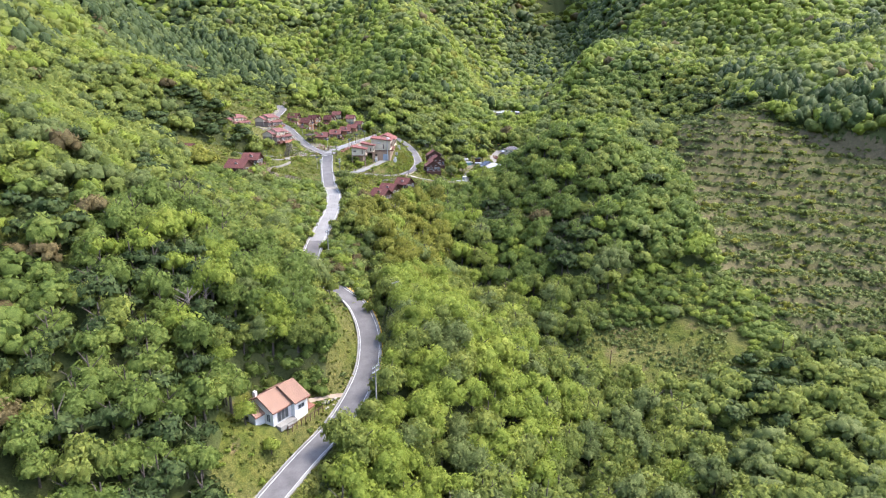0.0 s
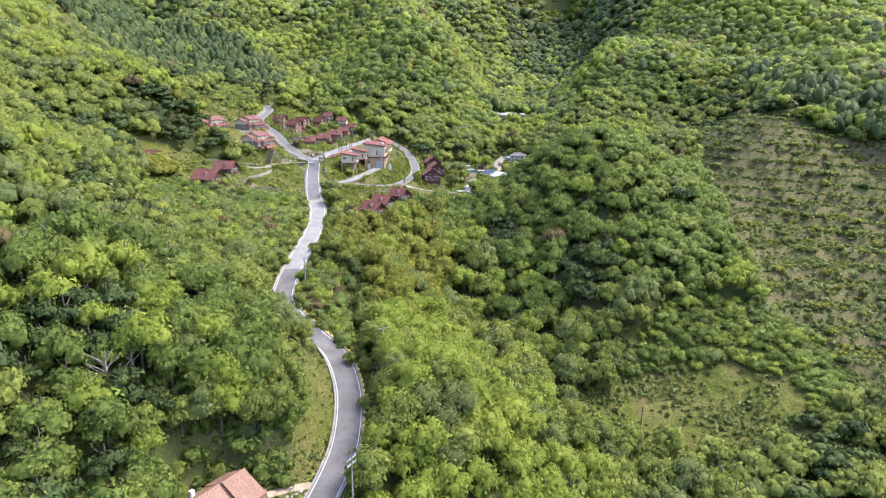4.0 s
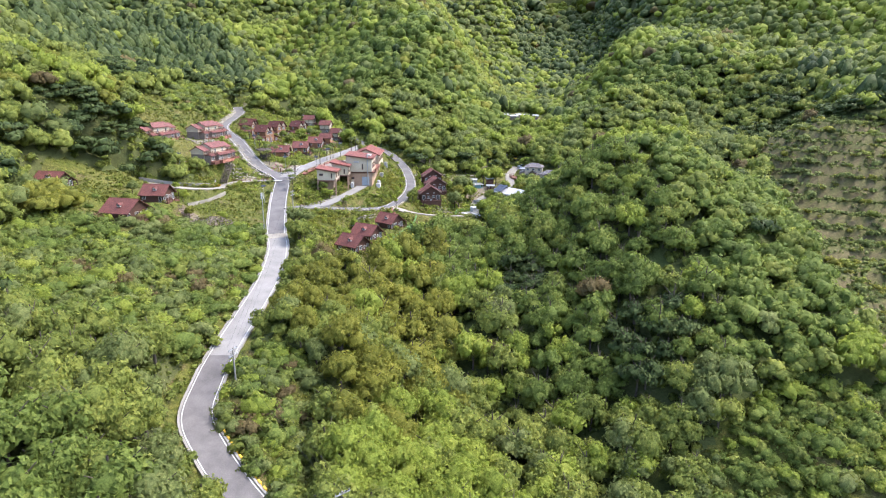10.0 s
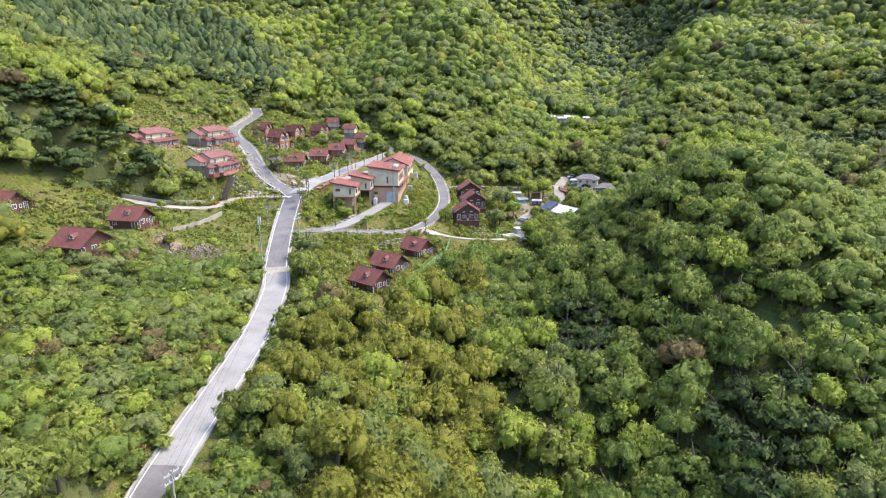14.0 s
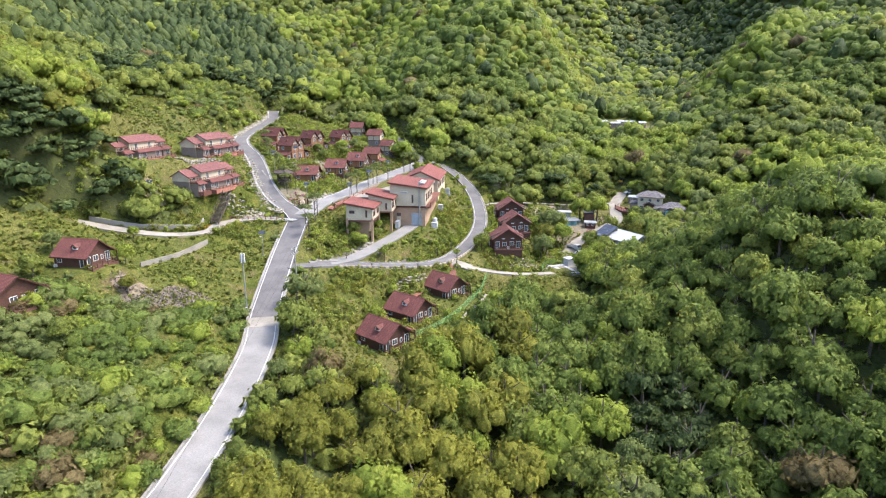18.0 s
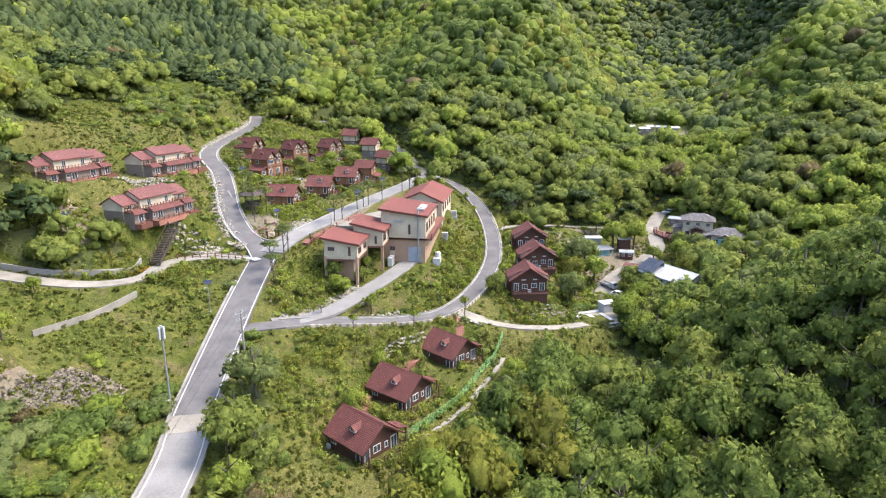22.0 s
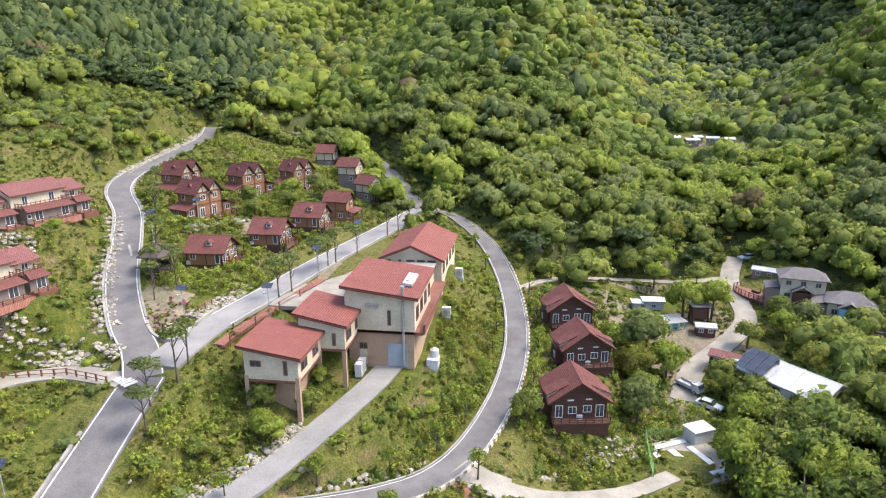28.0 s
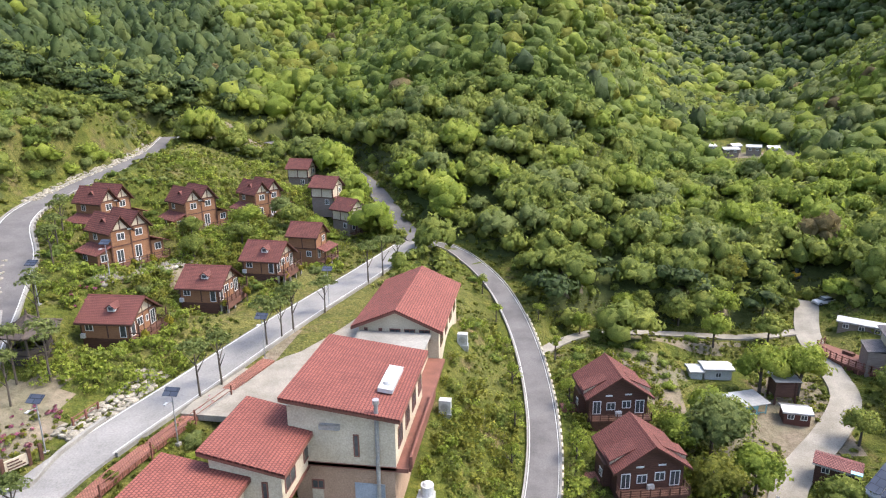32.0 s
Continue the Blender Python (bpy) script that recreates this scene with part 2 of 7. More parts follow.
BLUE_WOOD = boarded("blue_painted_wood", (0.16, 0.36, 0.42), (0.28, 0.52, 0.58), 0.18)
PLASTER = surface("cream_plaster", [(0.35, (0.40, 0.345, 0.255)), (0.65, (0.50, 0.435, 0.33))], 0.4, 8.0, 0.9, 0.15, 0.01)
PLASTER_TAN = surface("tan_plaster", [(0.35, (0.27, 0.18, 0.12)), (0.65, (0.35, 0.245, 0.17))], 0.4, 8.0, 0.9, 0.15, 0.01)
PLASTER_WHITE = surface("white_render", [(0.35, (0.50, 0.49, 0.47)), (0.65, (0.62, 0.61, 0.59))], 0.4, 8.0, 0.85, 0.1, 0.01)
WHITE_PVC = surface("white_frame", [(0.35, (0.52, 0.52, 0.51)), (0.65, (0.62, 0.62, 0.61))], 1.0, 9.0, 0.45, 0.05, 0.005)
BROWN_TRIM = surface("brown_trim", [(0.35, (0.13, 0.055, 0.04)), (0.65, (0.19, 0.08, 0.06))], 0.8, 9.0, 0.6, 0.1, 0.01)
WHITE_METAL = surface("white_sheet_metal", [(0.35, (0.36, 0.365, 0.365)), (0.65, (0.48, 0.485, 0.48))], 0.35, 6.0, 0.4, 0.1, 0.01, spec=0.5)
GREY_METAL = surface("grey_metal", [(0.35, (0.30, 0.31, 0.32)), (0.65, (0.44, 0.45, 0.46))], 0.6, 9.0, 0.45, 0.1, 0.01, metal=0.6)
SHUTTER = surface("blue_grey_shutter", [(0.35, (0.22, 0.26, 0.30)), (0.65, (0.30, 0.34, 0.38))], 0.6, 9.0, 0.5, 0.1, 0.01)
BRICK_PAVE = tiled("red_brick_paving", (0.27, 0.115, 0.08), (0.34, 0.16, 0.115), 0.12, 0.24, rise=0.01)
BRICK_WALL = tiled("red_brick_wall", (0.22, 0.09, 0.065), (0.30, 0.13, 0.095), 0.08, 0.22, rise=0.01)
PANEL = tiled("solar_cells", (0.035, 0.042, 0.06), (0.055, 0.065, 0.085), 0.9, 0.9, rough=0.2, rise=0.005)
GREEN_MESH = surface("green_fence_mesh", [(0.35, (0.10, 0.24, 0.08)), (0.65, (0.17, 0.34, 0.12))], 0.8, 12.0, 0.7, 0.1, 0.01)
YELLOW_PAINT = surface("yellow_paint", [(0.35, (0.55, 0.34, 0.03)), (0.65, (0.68, 0.44, 0.05))], 1.0, 9.0, 0.5, 0.1, 0.01)
CAR_SILVER = surface("silver_car_paint", [(0.4, (0.52, 0.53, 0.54)), (0.6, (0.60, 0.61, 0.62))], 0.5, 20.0, 0.3, 0.02, 0.002, spec=0.6)
CAR_DARK = surface("dark_car_paint", [(0.4, (0.03, 0.035, 0.05)), (0.6, (0.05, 0.055, 0.07))], 0.5, 20.0, 0.3, 0.02, 0.002, spec=0.6)
RUBBER = surface("black_rubber", [(0.4, (0.02, 0.02, 0.02)), (0.6, (0.04, 0.04, 0.04))], 2.0, 20.0, 0.9, 0.1, 0.005)
AZALEA = foliage("azalea_flowers", (0.30, 0.06, 0.16), (0.42, 0.12, 0.25), (0.30, 0.20, 0.12))
YELLOW_FLOWER = foliage("yellow_flower_heads", (0.30, 0.19, 0.02), (0.45, 0.27, 0.03), (0.52, 0.36, 0.06))
FEATHER = foliage("golden_arborvitae", (0.16, 0.16, 0.02), (0.27, 0.25, 0.03), (0.36, 0.33, 0.05))


def glass_material():
    m, n, l, b = mat_new("window_glass", 0.08, 0.0, 0.6)
    v = noise_of(n, l, coords(n), 0.7, 2.0)
    l.new(ramp(n, l, v, [(0.35, (0.025, 0.03, 0.035)), (0.65, (0.075, 0.085, 0.09))]), b.inputs["Base Color"])
    return m


GLASS = glass_material()


MASSIFS = [(-300, 235, 88.7), (225, 550, 64.8)]
MOUNTAINS = [(-174, 613, 66.8), (-237, -17, 50.5), (267, 235, 24.4), (267, 46, 57.3), (-48, 739, 52.6), (-111, -80, 40.5), (-300, 109, 20.7), (204, -80, 18.1), (15, -80, -19.2)]
SPURS = [(-15, 450, 9), (5, 520, 14), (120, 480, 10), (8, 305, -10), (85, 498, -28.2), (85, 613, -37.6), (46, 36, -12.9), (-30, 536, 37.9), (-223, 420, 47.2), (162, 151, -15.9), (-146, 459, -5.2), (-223, 228, 18.8), (162, 613, 34), (239, 344, 27.5), (200, 74, -23.1), (-223, 613, 34.6), (239, 498, 25.8)]
SHOULDERS = [(43, 140, -10.2), (43, 410, -17.4), (-104, 140, 17.7), (-30, 434, 19.2), (-30, 42, -5.4), (92, 434, 12.4)]
KNOLLS = [(-108, 258, 13), (-84, 247, -6), (54, 259, 23), (8, 197, -12.2), (54, 213, 9.9), (-38, 305, 5.3), (-38, 120, 6), (85, 367, 18.4), (-7, 382, 9.6), (-69, 397, -7.9), (23, 259, -7.5), (85, 320, 5.7), (8, 166, -6.7), (-23, 274, 2.7), (23, 105, -8.5), (-100, 351, 2.9), (-23, 197, 2.8)]
# single rises: x, y, height, spread
RISES = [(127, 281, 18.5, 20), (84, 425, 4, 26), (-104, 335, 6, 22), (-60, 116, 4.7, 18), (30, 240, 5.6, 15), (64, 238, 6.5, 15), (45, 196, 3.5, 12), (2, 130, 10, 15), (-18, 178, 6.5, 13), (55, 160, -2.1, 14), (38, 262, 3.7, 12), (14, 206, 6, 9), (110, 195, 2, 25)]
FAR = [(120, 1150, 130), (-450, 800, 120), (520, 760, 110), (-150, 1500, 140), (700, 1300, 150), (-800, 1300, 160), (350, 1800, 160)]
# ---- the lie of the land ----
def catmull(points, step=1.5):
    p = np.array(points, float)
    p = np.vstack([2 * p[0] - p[1], p, 2 * p[-1] - p[-2]])
    out = []
    for a, b, c, d in zip(p[:-3], p[1:-2], p[2:-1], p[3:]):
        k = max(2, int(np.linalg.norm(c - b) / step))
        t = np.linspace(0, 1, k, endpoint=False)[:, None]
        out.append(0.5 * (2 * b + (c - a) * t + (2 * a - 5 * b + 4 * c - d) * t**2 + (3 * b - a - 3 * c + d) * t**3))
    return np.vstack([*out, p[-2:-1]])


MAIN = catmull([(-46, 30, -29.5), (-33, 70, -25.5), (-24.6, 90.3, -21.8), (-19, 102, -19.6), (-16.1, 114, -17.4), (-15.7, 122.4, -15.6), (-17, 131.6, -13.3), (-20.6, 140.3, -10.7), (-25.5, 145.5, -9.1), (-30.4, 151, -7.6), (-34.8, 157.2, -5.8), (-35.9, 165, -4.2), (-36, 174, -2.4), (-36.2, 200, 0.5), (-39, 220, 2.1), (-42.5, 232, 3.6), (-46.9, 252.5, 7.4), (-49.3, 268, 11)])
UPPER = catmull([(-49.3, 268, 11), (-52.5, 272.5, 11.8), (-57.7, 278, 12.9), (-64, 286.5, 15), (-70, 297, 17.8), (-75, 305, 20), (-81.8, 313, 22.3), (-85.6, 323, 23.6), (-87, 338, 25.3), (-90, 358, 27), (-97, 376, 28.5)])
HALLROAD = catmull([(-48.8, 270, 11.4), (-48.1, 277, 12.15), (-46.8, 283.5, 12.5), (-45.0, 291, 12.8), (-42.7, 302, 13.2), (-40.0, 313, 13.55), (-37.0, 324, 13.95), (-33.8, 338, 14.4)])
EASTROAD = catmull([(-44.8, 248, 6.4), (-37, 254.5, 5.2), (-24, 263, 2.9), (-17.5, 270, 2.3), (-13.6, 282, 2.7), (-12, 296, 3.3), (-12.6, 310, 4.4), (-15.2, 324, 6.6), (-19.5, 335, 9.4), (-25.5, 341.2, 12.3), (-30, 341.8, 13.8), (-33.8, 339.6, 14.33)])
BACKROAD = catmull([(-32.2, 340.6, 14.28), (-36.2, 346.4, 15.4), (-42, 356, 18.3), (-50, 370, 20.5), (-62, 384, 23), (-80, 392, 26)])
DRIVE = catmull([(-41.6, 252.6, 5.75), (-38.2, 255.4, 5.25), (-34.6, 260.6, 5.2), (-30.8, 269.5, 6.0), (-27.8, 277.5, 6.8), (-26.6, 283.5, 7.0)])
WESTPATH_ALL = catmull([(-50.8, 267.4, 10.9), (-58.0, 268.6, 10.7), (-63.0, 266.6, 10.6), (-64.6, 262.5, 10.6), (-63.6, 256.5, 10.7), (-66, 251.5, 11.1), (-72, 248.6, 11.8), (-84, 246.5, 14), (-100, 244, 18)])
WESTPATH, TRAIL = WESTPATH_ALL[WESTPATH_ALL[:, 0] > -86], WESTPATH_ALL[WESTPATH_ALL[:, 0] < -85]
HAMLETPATH = catmull([(-13, 318, 5.0), (-9, 325, 4.4), (-3, 331, 3.6), (8, 333, 3.0), (18, 333, 3.0), (27, 336, 3.2)])
PADPATH = catmull([(-15.5, 268.5, 2.2), (-8, 268.5, 0.6), (0, 272.4, -1.0), (6.2, 278, -2.2)])
YARD = catmull([(31, 345, 5), (27.5, 335, 3.2), (26.5, 326, 2.4), (25.5, 318, 1.6), (21, 311, 0.6), (14, 303, -1), (11, 296, -2.4)])
HOUSEPATH = catmull([(-18.6, 110.2, -18.3), (-22, 109, -18.1), (-25.5, 107.2, -18.0)])
ROADS = [(MAIN, 2.35), (UPPER, 2.0), (HALLROAD, 2.4), (EASTROAD, 1.85), (BACKROAD, 1.8), (DRIVE, 1.65), (WESTPATH, 1.5), (TRAIL, 0.5), (HAMLETPATH, 0.9), (PADPATH, 1.0), (YARD, 1.6), (HOUSEPATH, 0.8)]

# level places: x, y, z, radius
PADS = [(-32.6, 340.4, 14.2, 3.2), (-30.2, 102.4, -17.9, 6.5), (-30, 309, 12.6, 6), (-37, 283, 10.5, 3), (9.2, 282.4, -2.8, 5), (16, 313, 0.4, 6), (27, 302, 0.4, 5), (36, 324, 3.4, 6), (22.5, 327, 1.6, 4), (12, 323, 1.2, 5), (43, 422, 20.6, 9), (-21.4, 247.7, -2.5, 5), (-16.1, 259.6, -1.8, 4.5), (-23.4, 235.2, -2.4, 5), (-68.6, 210.4, 11.8, 5), (-69, 226.5, 12.3, 5), (-90, 220.5, 16.2, 5), (-57.2, 298.2, 13.2, 4), (-52.3, 308.4, 13.9, 4), (-48.6, 317.4, 14.9, 4), (-46.6, 326.8, 13.8, 3.5), (-66.6, 313, 17.0, 4.5), (-75, 322, 19.1, 4.5), (-66.6, 331, 17.7, 4.5), (-60.6, 342.5, 17.3, 4.5), (-59.8, 360.4, 18.6, 4), (-50.2, 347, 17.2, 3.5), (-45, 342.3, 14.6, 3.5), (-71.2, 271.2, 16.9, 7), (-80, 291.2, 21.9, 7), (-90.2, 276, 22.5, 7), (-2.9, 296.6, 2.0, 4.5), (-4.4, 307.6, 3.2, 4.5), (-4.6, 283.6, 1.4, 4.5), (-68.8, 266.5, 16.8, 4), (-67.2, 274.5, 16.8, 4), (-77.6, 286.5, 21.8, 4), (-76, 294.5, 21.8, 4), (-87.8, 271.5, 22.4, 4), (-86.2, 279.5, 22.4, 4), (-67.6, 270.6, 17.0, 2.8), (-68.6, 265.2, 16.9, 2.4), (-65.9, 276.2, 16.9, 2.4), (-76.4, 290.2, 22.0, 2.8), (-86.6, 275, 22.6, 2.8)]


SIDE_VALLEY = [tuple(p) for p in catmull([(30, 372, 10), (37, 398, 16.5), (44, 424, 20.8), (56, 480, 25), (68, 530, 27), (84, 600, 37), (104, 690, 50), (128, 790, 66), (150, 900, 86), (175, 1050, 118)], 12.0)]


def smooth(t):
    t = np.clip(t, 0, 1)
    return t * t * (3 - 2 * t)


def terrace_mask(x, y):
    left = 82 + 0.25 * np.maximum(y - 211, 0)
    return smooth((x - left) / 10) * smooth((y - 143) / 12) * smooth((313 - 0.87 * np.maximum(x - 108, 0) - y) / 10) * smooth((235 - x) / 20)


def hills(x, y):
    z = -30 + 0.11 * (np.minimum(y, 1400) - 100) + 0 * x
    away = smooth((np.hypot(x, y - 220) - 360) / 320)
    for some, s, k in ((MASSIFS, 150, 1), (MOUNTAINS, 90, 1), (SPURS, 55, 1), (SHOULDERS, 35, 1), (KNOLLS, 22, 1), (FAR, 300, away)):
        for cx, cy, h in some:
            z = z + k * h * np.exp(-((x - cx) ** 2 + (y - cy) ** 2) / (2.0 * s * s))
    for cx, cy, h, s in RISES:
        z = z + h * np.exp(-((x - cx) ** 2 + (y - cy) ** 2) / (2.0 * s * s))
    # folds of the wooded hills, away from the village
    out = smooth((np.hypot((x + 35) * 1.25, y - 255) - 125) / 90) * (1 - terrace_mask(x, y)) * smooth((y - 120) / 80)
    z = z + out * (7.0 * np.sin((x * 0.9 + y * 0.28 + 14 * np.sin(y / 70)) / 17 + 0.6) + 2.4 * np.sin((x * 0.6 - y * 0.8) / 8.5 + 1.2 * np.sin(x / 21)) + 4.0 * np.sin((y * 0.8 - x * 0.45) / 27 + 2.0))
    # the side valley with the far farm
    best, floor = np.full(np.shape(x), 1e9), np.zeros(np.shape(x))
    for px, py, pz in SIDE_VALLEY:
        d = np.hypot(x - px, y - py)
        floor = np.where(d < best, pz, floor)
        best = np.minimum(best, d)
    return z - 0.88 * smooth(1.15 - best / np.clip(0.115 * y, 40, 85)) * np.maximum(z - floor, 0)


def near_road(x, y):
    """For flat arrays: clear distance from the nearest road's edge, and that road's height."""
    best, height = np.full(x.shape, 1e9), np.zeros(x.shape)
    for line, half in ROADS:
        for k in range(0, len(line), 400):
            part_line = line[k : k + 400]
            for chunk in np.array_split(np.arange(len(x)), max(1, len(x) // 20000)):
                d2 = (x[chunk, None] - part_line[:, 0]) ** 2 + (y[chunk, None] - part_line[:, 1]) ** 2
                j = d2.argmin(1)
                d = np.sqrt(d2[np.arange(len(chunk)), j]) - half
                closer = d < best[chunk]
                best[chunk] = np.where(closer, d, best[chunk])
                height[chunk] = np.where(closer, part_line[j, 2], height[chunk])
    return best, height


def ground(x, y):
    """Heights of the ground for flat arrays of places."""
    x, y = np.asarray(x, float), np.asarray(y, float)
    z = hills(x, y)
    near = (x > -180) & (x < 150) & (y > 0) & (y < 460)
    if near.any():
        xn, yn, zn = x[near], y[near], z[near]
        for px, py, pz, r in PADS:
            w = smooth(1.6 - np.hypot(xn - px, yn - py) / (r * 1.15))
            zn = zn * (1 - w) + pz * w
        d, h = near_road(xn, yn)
        w = smooth((5.6 - d) / 4.7)
        zn = zn * (1 - w) + (h - 0.22) * w
        zn = zn + 0.35 * np.sin(xn * 0.31 + 1.3 * np.sin(yn * 0.17)) * np.cos(yn * 0.27) * (1 - w)
        z[near] = zn
    t = terrace_mask(x, y)
    if (t > 0).any():
        step = 3.0
        q = (z + 1.2 * np.sin(x * 0.045)) / step
        f = q - np.floor(q)
        z = z + t * step * (smooth((f - 0.62) / 0.3) - f) * 0.9
    return z


def ground_at(x, y):
    return float(ground(np.array([x]), np.array([y]))[0])


def axis(low, high, step, far_low, far_high):
    inner = list(np.arange(low, high + 0.01, step))
    a, s = [], step
    v = low
    while v > far_low:
        s = min(s * 1.16, 60)
        v -= s
        a.append(v)
    b, s = [], step
    v = high
    while v < far_high:
        s = min(s * 1.16, 60)
        v += s
        b.append(v)
    return np.array(a[::-1] + inner + b)


def mesh_of(name, verts, faces, material, smooth_shade=False, normals=None):
    """A mesh from numpy arrays; faces all have the same number of corners. normals: a shading normal for each vertex."""
    me = bpy.data.meshes.new(name)
    verts, faces = np.asarray(verts, np.float32), np.asarray(faces, np.int32)
    n = faces.shape[1]
    me.vertices.add(len(verts))
    me.vertices.foreach_set("co", verts.ravel())
    me.loops.add(faces.size)
    me.loops.foreach_set("vertex_index", faces.ravel())
    me.polygons.add(len(faces))
    me.polygons.foreach_set("loop_start", np.arange(0, faces.size, n, dtype=np.int32))
    me.polygons.foreach_set("use_smooth", np.full(len(faces), smooth_shade))
    me.update(calc_edges=True)
    if normals is not None:
        free = me.attributes.new("custom_normal", "FLOAT_VECTOR", "POINT")
        free.data.foreach_set("vector", np.asarray(normals, np.float32).ravel())
    me.materials.append(material)
    return me


gx, gy = axis(-124, 186, 1.6, -2300, 2300), axis(64, 392, 1.6, -900, 2600)
GX, GY = np.meshgrid(gx, gy)
GZ = ground(GX.ravel(), GY.ravel())
idx = np.arange(GX.size).reshape(GX.shape)
quads = np.stack([idx[:-1, :-1].ravel(), idx[:-1, 1:].ravel(), idx[1:, 1:].ravel(), idx[1:, :-1].ravel()], 1)
ground_mesh = mesh_of("ground", np.stack([GX.ravel(), GY.ravel(), GZ], 1), quads, GROUND, True)
ground_mesh.materials.append(LITTER)
ground_mesh.materials.append(TERRACE)
ground_mesh.materials.append(DIRT_GROUND)
tagged(new("ground", ground_mesh), "grassy valley ground with bare earth patches and wooded slopes", "ground", kind="structure")


def strip(line, left, right, lift, thick, lo=None, hi=None):
    """Verts and quads of a closed bar along a line, from left to right of its middle (metres, right positive)."""
    p = np.asarray(line)
    if lo is not None:
        p = p[(p[:, 1] >= lo) & (p[:, 1] <= hi)]
    t = np.gradient(p[:, :2], axis=0)
    t /= np.linalg.norm(t, axis=1, keepdims=True) + 1e-9
    side = np.stack([t[:, 1], -t[:, 0]], 1)
    rows = []
    for off, dz in ((left, lift), (right, lift), (right, lift - thick), (left, lift - thick)):
        rows.append(np.column_stack([p[:, :2] + side * off, p[:, 2] + dz]))
    v = np.stack(rows, 1).reshape(-1, 3)
    n = len(p)
    f = []
    for i in range(n - 1):
        a, b = 4 * i, 4 * i + 4
        f += [(a, a + 1, b + 1, b), (a + 1, a + 2, b + 2, b + 1), (a + 2, a + 3, b + 3, b + 2), (a + 3, a, b, b + 3)]
    f += [(3, 2, 1, 0), (4 * n - 4, 4 * n - 3, 4 * n - 2, 4 * n - 1)]
    return v, f


def bar(name, line, left, right, lift, thick, material, parent=None, label="", lo=None, hi=None):
    v, f = strip(line, left, right, lift, thick, lo, hi)
    ob = new(name, mesh_of(name, v, f, material))
    if parent:
        ob.parent = parent
    if label:
        tagged(ob, label)
    return ob


def dashes(name, line, left, right, lift, thick, length, gap, material, parent, first=0):
    """Blocks set end to end along a line."""
    step = np.linalg.norm(line[1] - line[0])
    p = np.asarray(line)
    run = np.concatenate([[0], np.cumsum(np.linalg.norm(np.diff(p, axis=0), axis=1))])
    s = first
    while s + length < run[-1]:
        at = np.linspace(s, s + length, 3)
        seg = np.stack([np.interp(at, run, p[:, k]) for k in range(3)], 1)
        bar(name, seg, left, right, lift, thick, material, parent)
        s += length + gap


road = tagged(bar("road", MAIN, -2.3, 2.3, 0.0, 0.5, ASPHALT, lo=0, hi=172.5), "narrow grey asphalt road with white edge lines climbing the valley", "road", kind="structure")
bar("concrete_stretch", MAIN, -2.3, 2.3, 0.0, 0.5, ROAD_GREY, road, "paler worn concrete stretch of the road", 171.2, 227.6)
bar("speed_table", MAIN, -2.3, 2.3, 0.02, 0.5, PALE_CONCRETE, road, "pale concrete band across the road", 226.4, 230.6)
bar("asphalt_stretch", MAIN, -2.3, 2.3, 0.0, 0.5, ASPHALT, road, lo=229.4, hi=269)
for a, b in ((-2.12, -1.98), (1.98, 2.12)):
    bar("edge_line", MAIN, a, b, 0.015, 0.03, LINE_WHITE, road)
kerb_l = tagged(bar("kerb", MAIN, -2.6, -2.3, 0.2, 0.7, CONCRETE, lo=0, hi=262), "low pale concrete kerb wall along the road", "kerb", kind="structure")
kerb_r = tagged(bar("kerb", MAIN, 2.3, 2.65, 0.16, 0.7, CONCRETE, lo=0, hi=246), "low pale concrete kerb along the road", "kerb", kind="structure")
road_up = tagged(bar("road", UPPER, -2.0, 2.0, 0.01, 0.5, ASPHALT), "grey asphalt lane bending uphill past the row houses", "road", kind="structure")
for a, b in ((-1.9, -1.78), (1.78, 1.9)):
    bar("edge_line", UPPER, a, b, 0.025, 0.03, LINE_WHITE, road_up)
tagged(bar("kerb", UPPER[8:], 2.0, 2.25, 0.15, 0.5, CONCRETE), "pale concrete kerb along the upper lane", "kerb", kind="structure")
tagged(bar("kerb", UPPER[6:], -2.25, -2.0, 0.15, 0.5, CONCRETE), "pale concrete kerb along the upper lane", "kerb", kind="structure")
road_hall = tagged(bar("road", HALLROAD, -2.3, 2.3, 0.02, 0.5, ROAD_GREY), "pale grey concrete lane beside the long hall", "road", kind="structure")
for a, b in ((-2.15, -2.03), (2.03, 2.15)):
    bar("edge_line", HALLROAD[6:], a, b, 0.035, 0.03, LINE_WHITE, road_hall)
tagged(bar("kerb", HALLROAD[6:], 2.3, 2.55, 0.16, 0.5, CONCRETE), "pale kerb beside the concrete lane", "kerb", kind="structure")
road_east = tagged(bar("road", EASTROAD, -1.6, 1.6, -0.01, 0.5, ASPHALT), "curving grey asphalt lane between hall and chalets", "road", kind="structure")
for a, b in ((-1.52, -1.44), (1.44, 1.52)):
    bar("edge_line", EASTROAD[6:], a, b, 0.01, 0.03, LINE_WHITE, road_east)
for a, b in ((-1.78, -1.6), (1.6, 1.78)):
    tagged(bar("kerb", EASTROAD[4:-3], a, b, 0.16, 0.5, CONCRETE), "pale concrete kerb along the curving lane", "kerb", kind="structure")
tagged(bar("road", BACKROAD, -1.8, 1.8, 0.0, 0.5, ASPHALT), "asphalt lane running up behind the upper cabins", "road", kind="structure")
turnout = bmesh.new()
rim = [turnout.verts.new((-32.6 + 3.3 * math.cos(k * math.pi / 9), 340.3 + 3.0 * math.sin(k * math.pi / 9), 14.37)) for k in range(18)]
cap = bmesh.ops.extrude_face_region(turnout, geom=[turnout.faces.new(rim)])
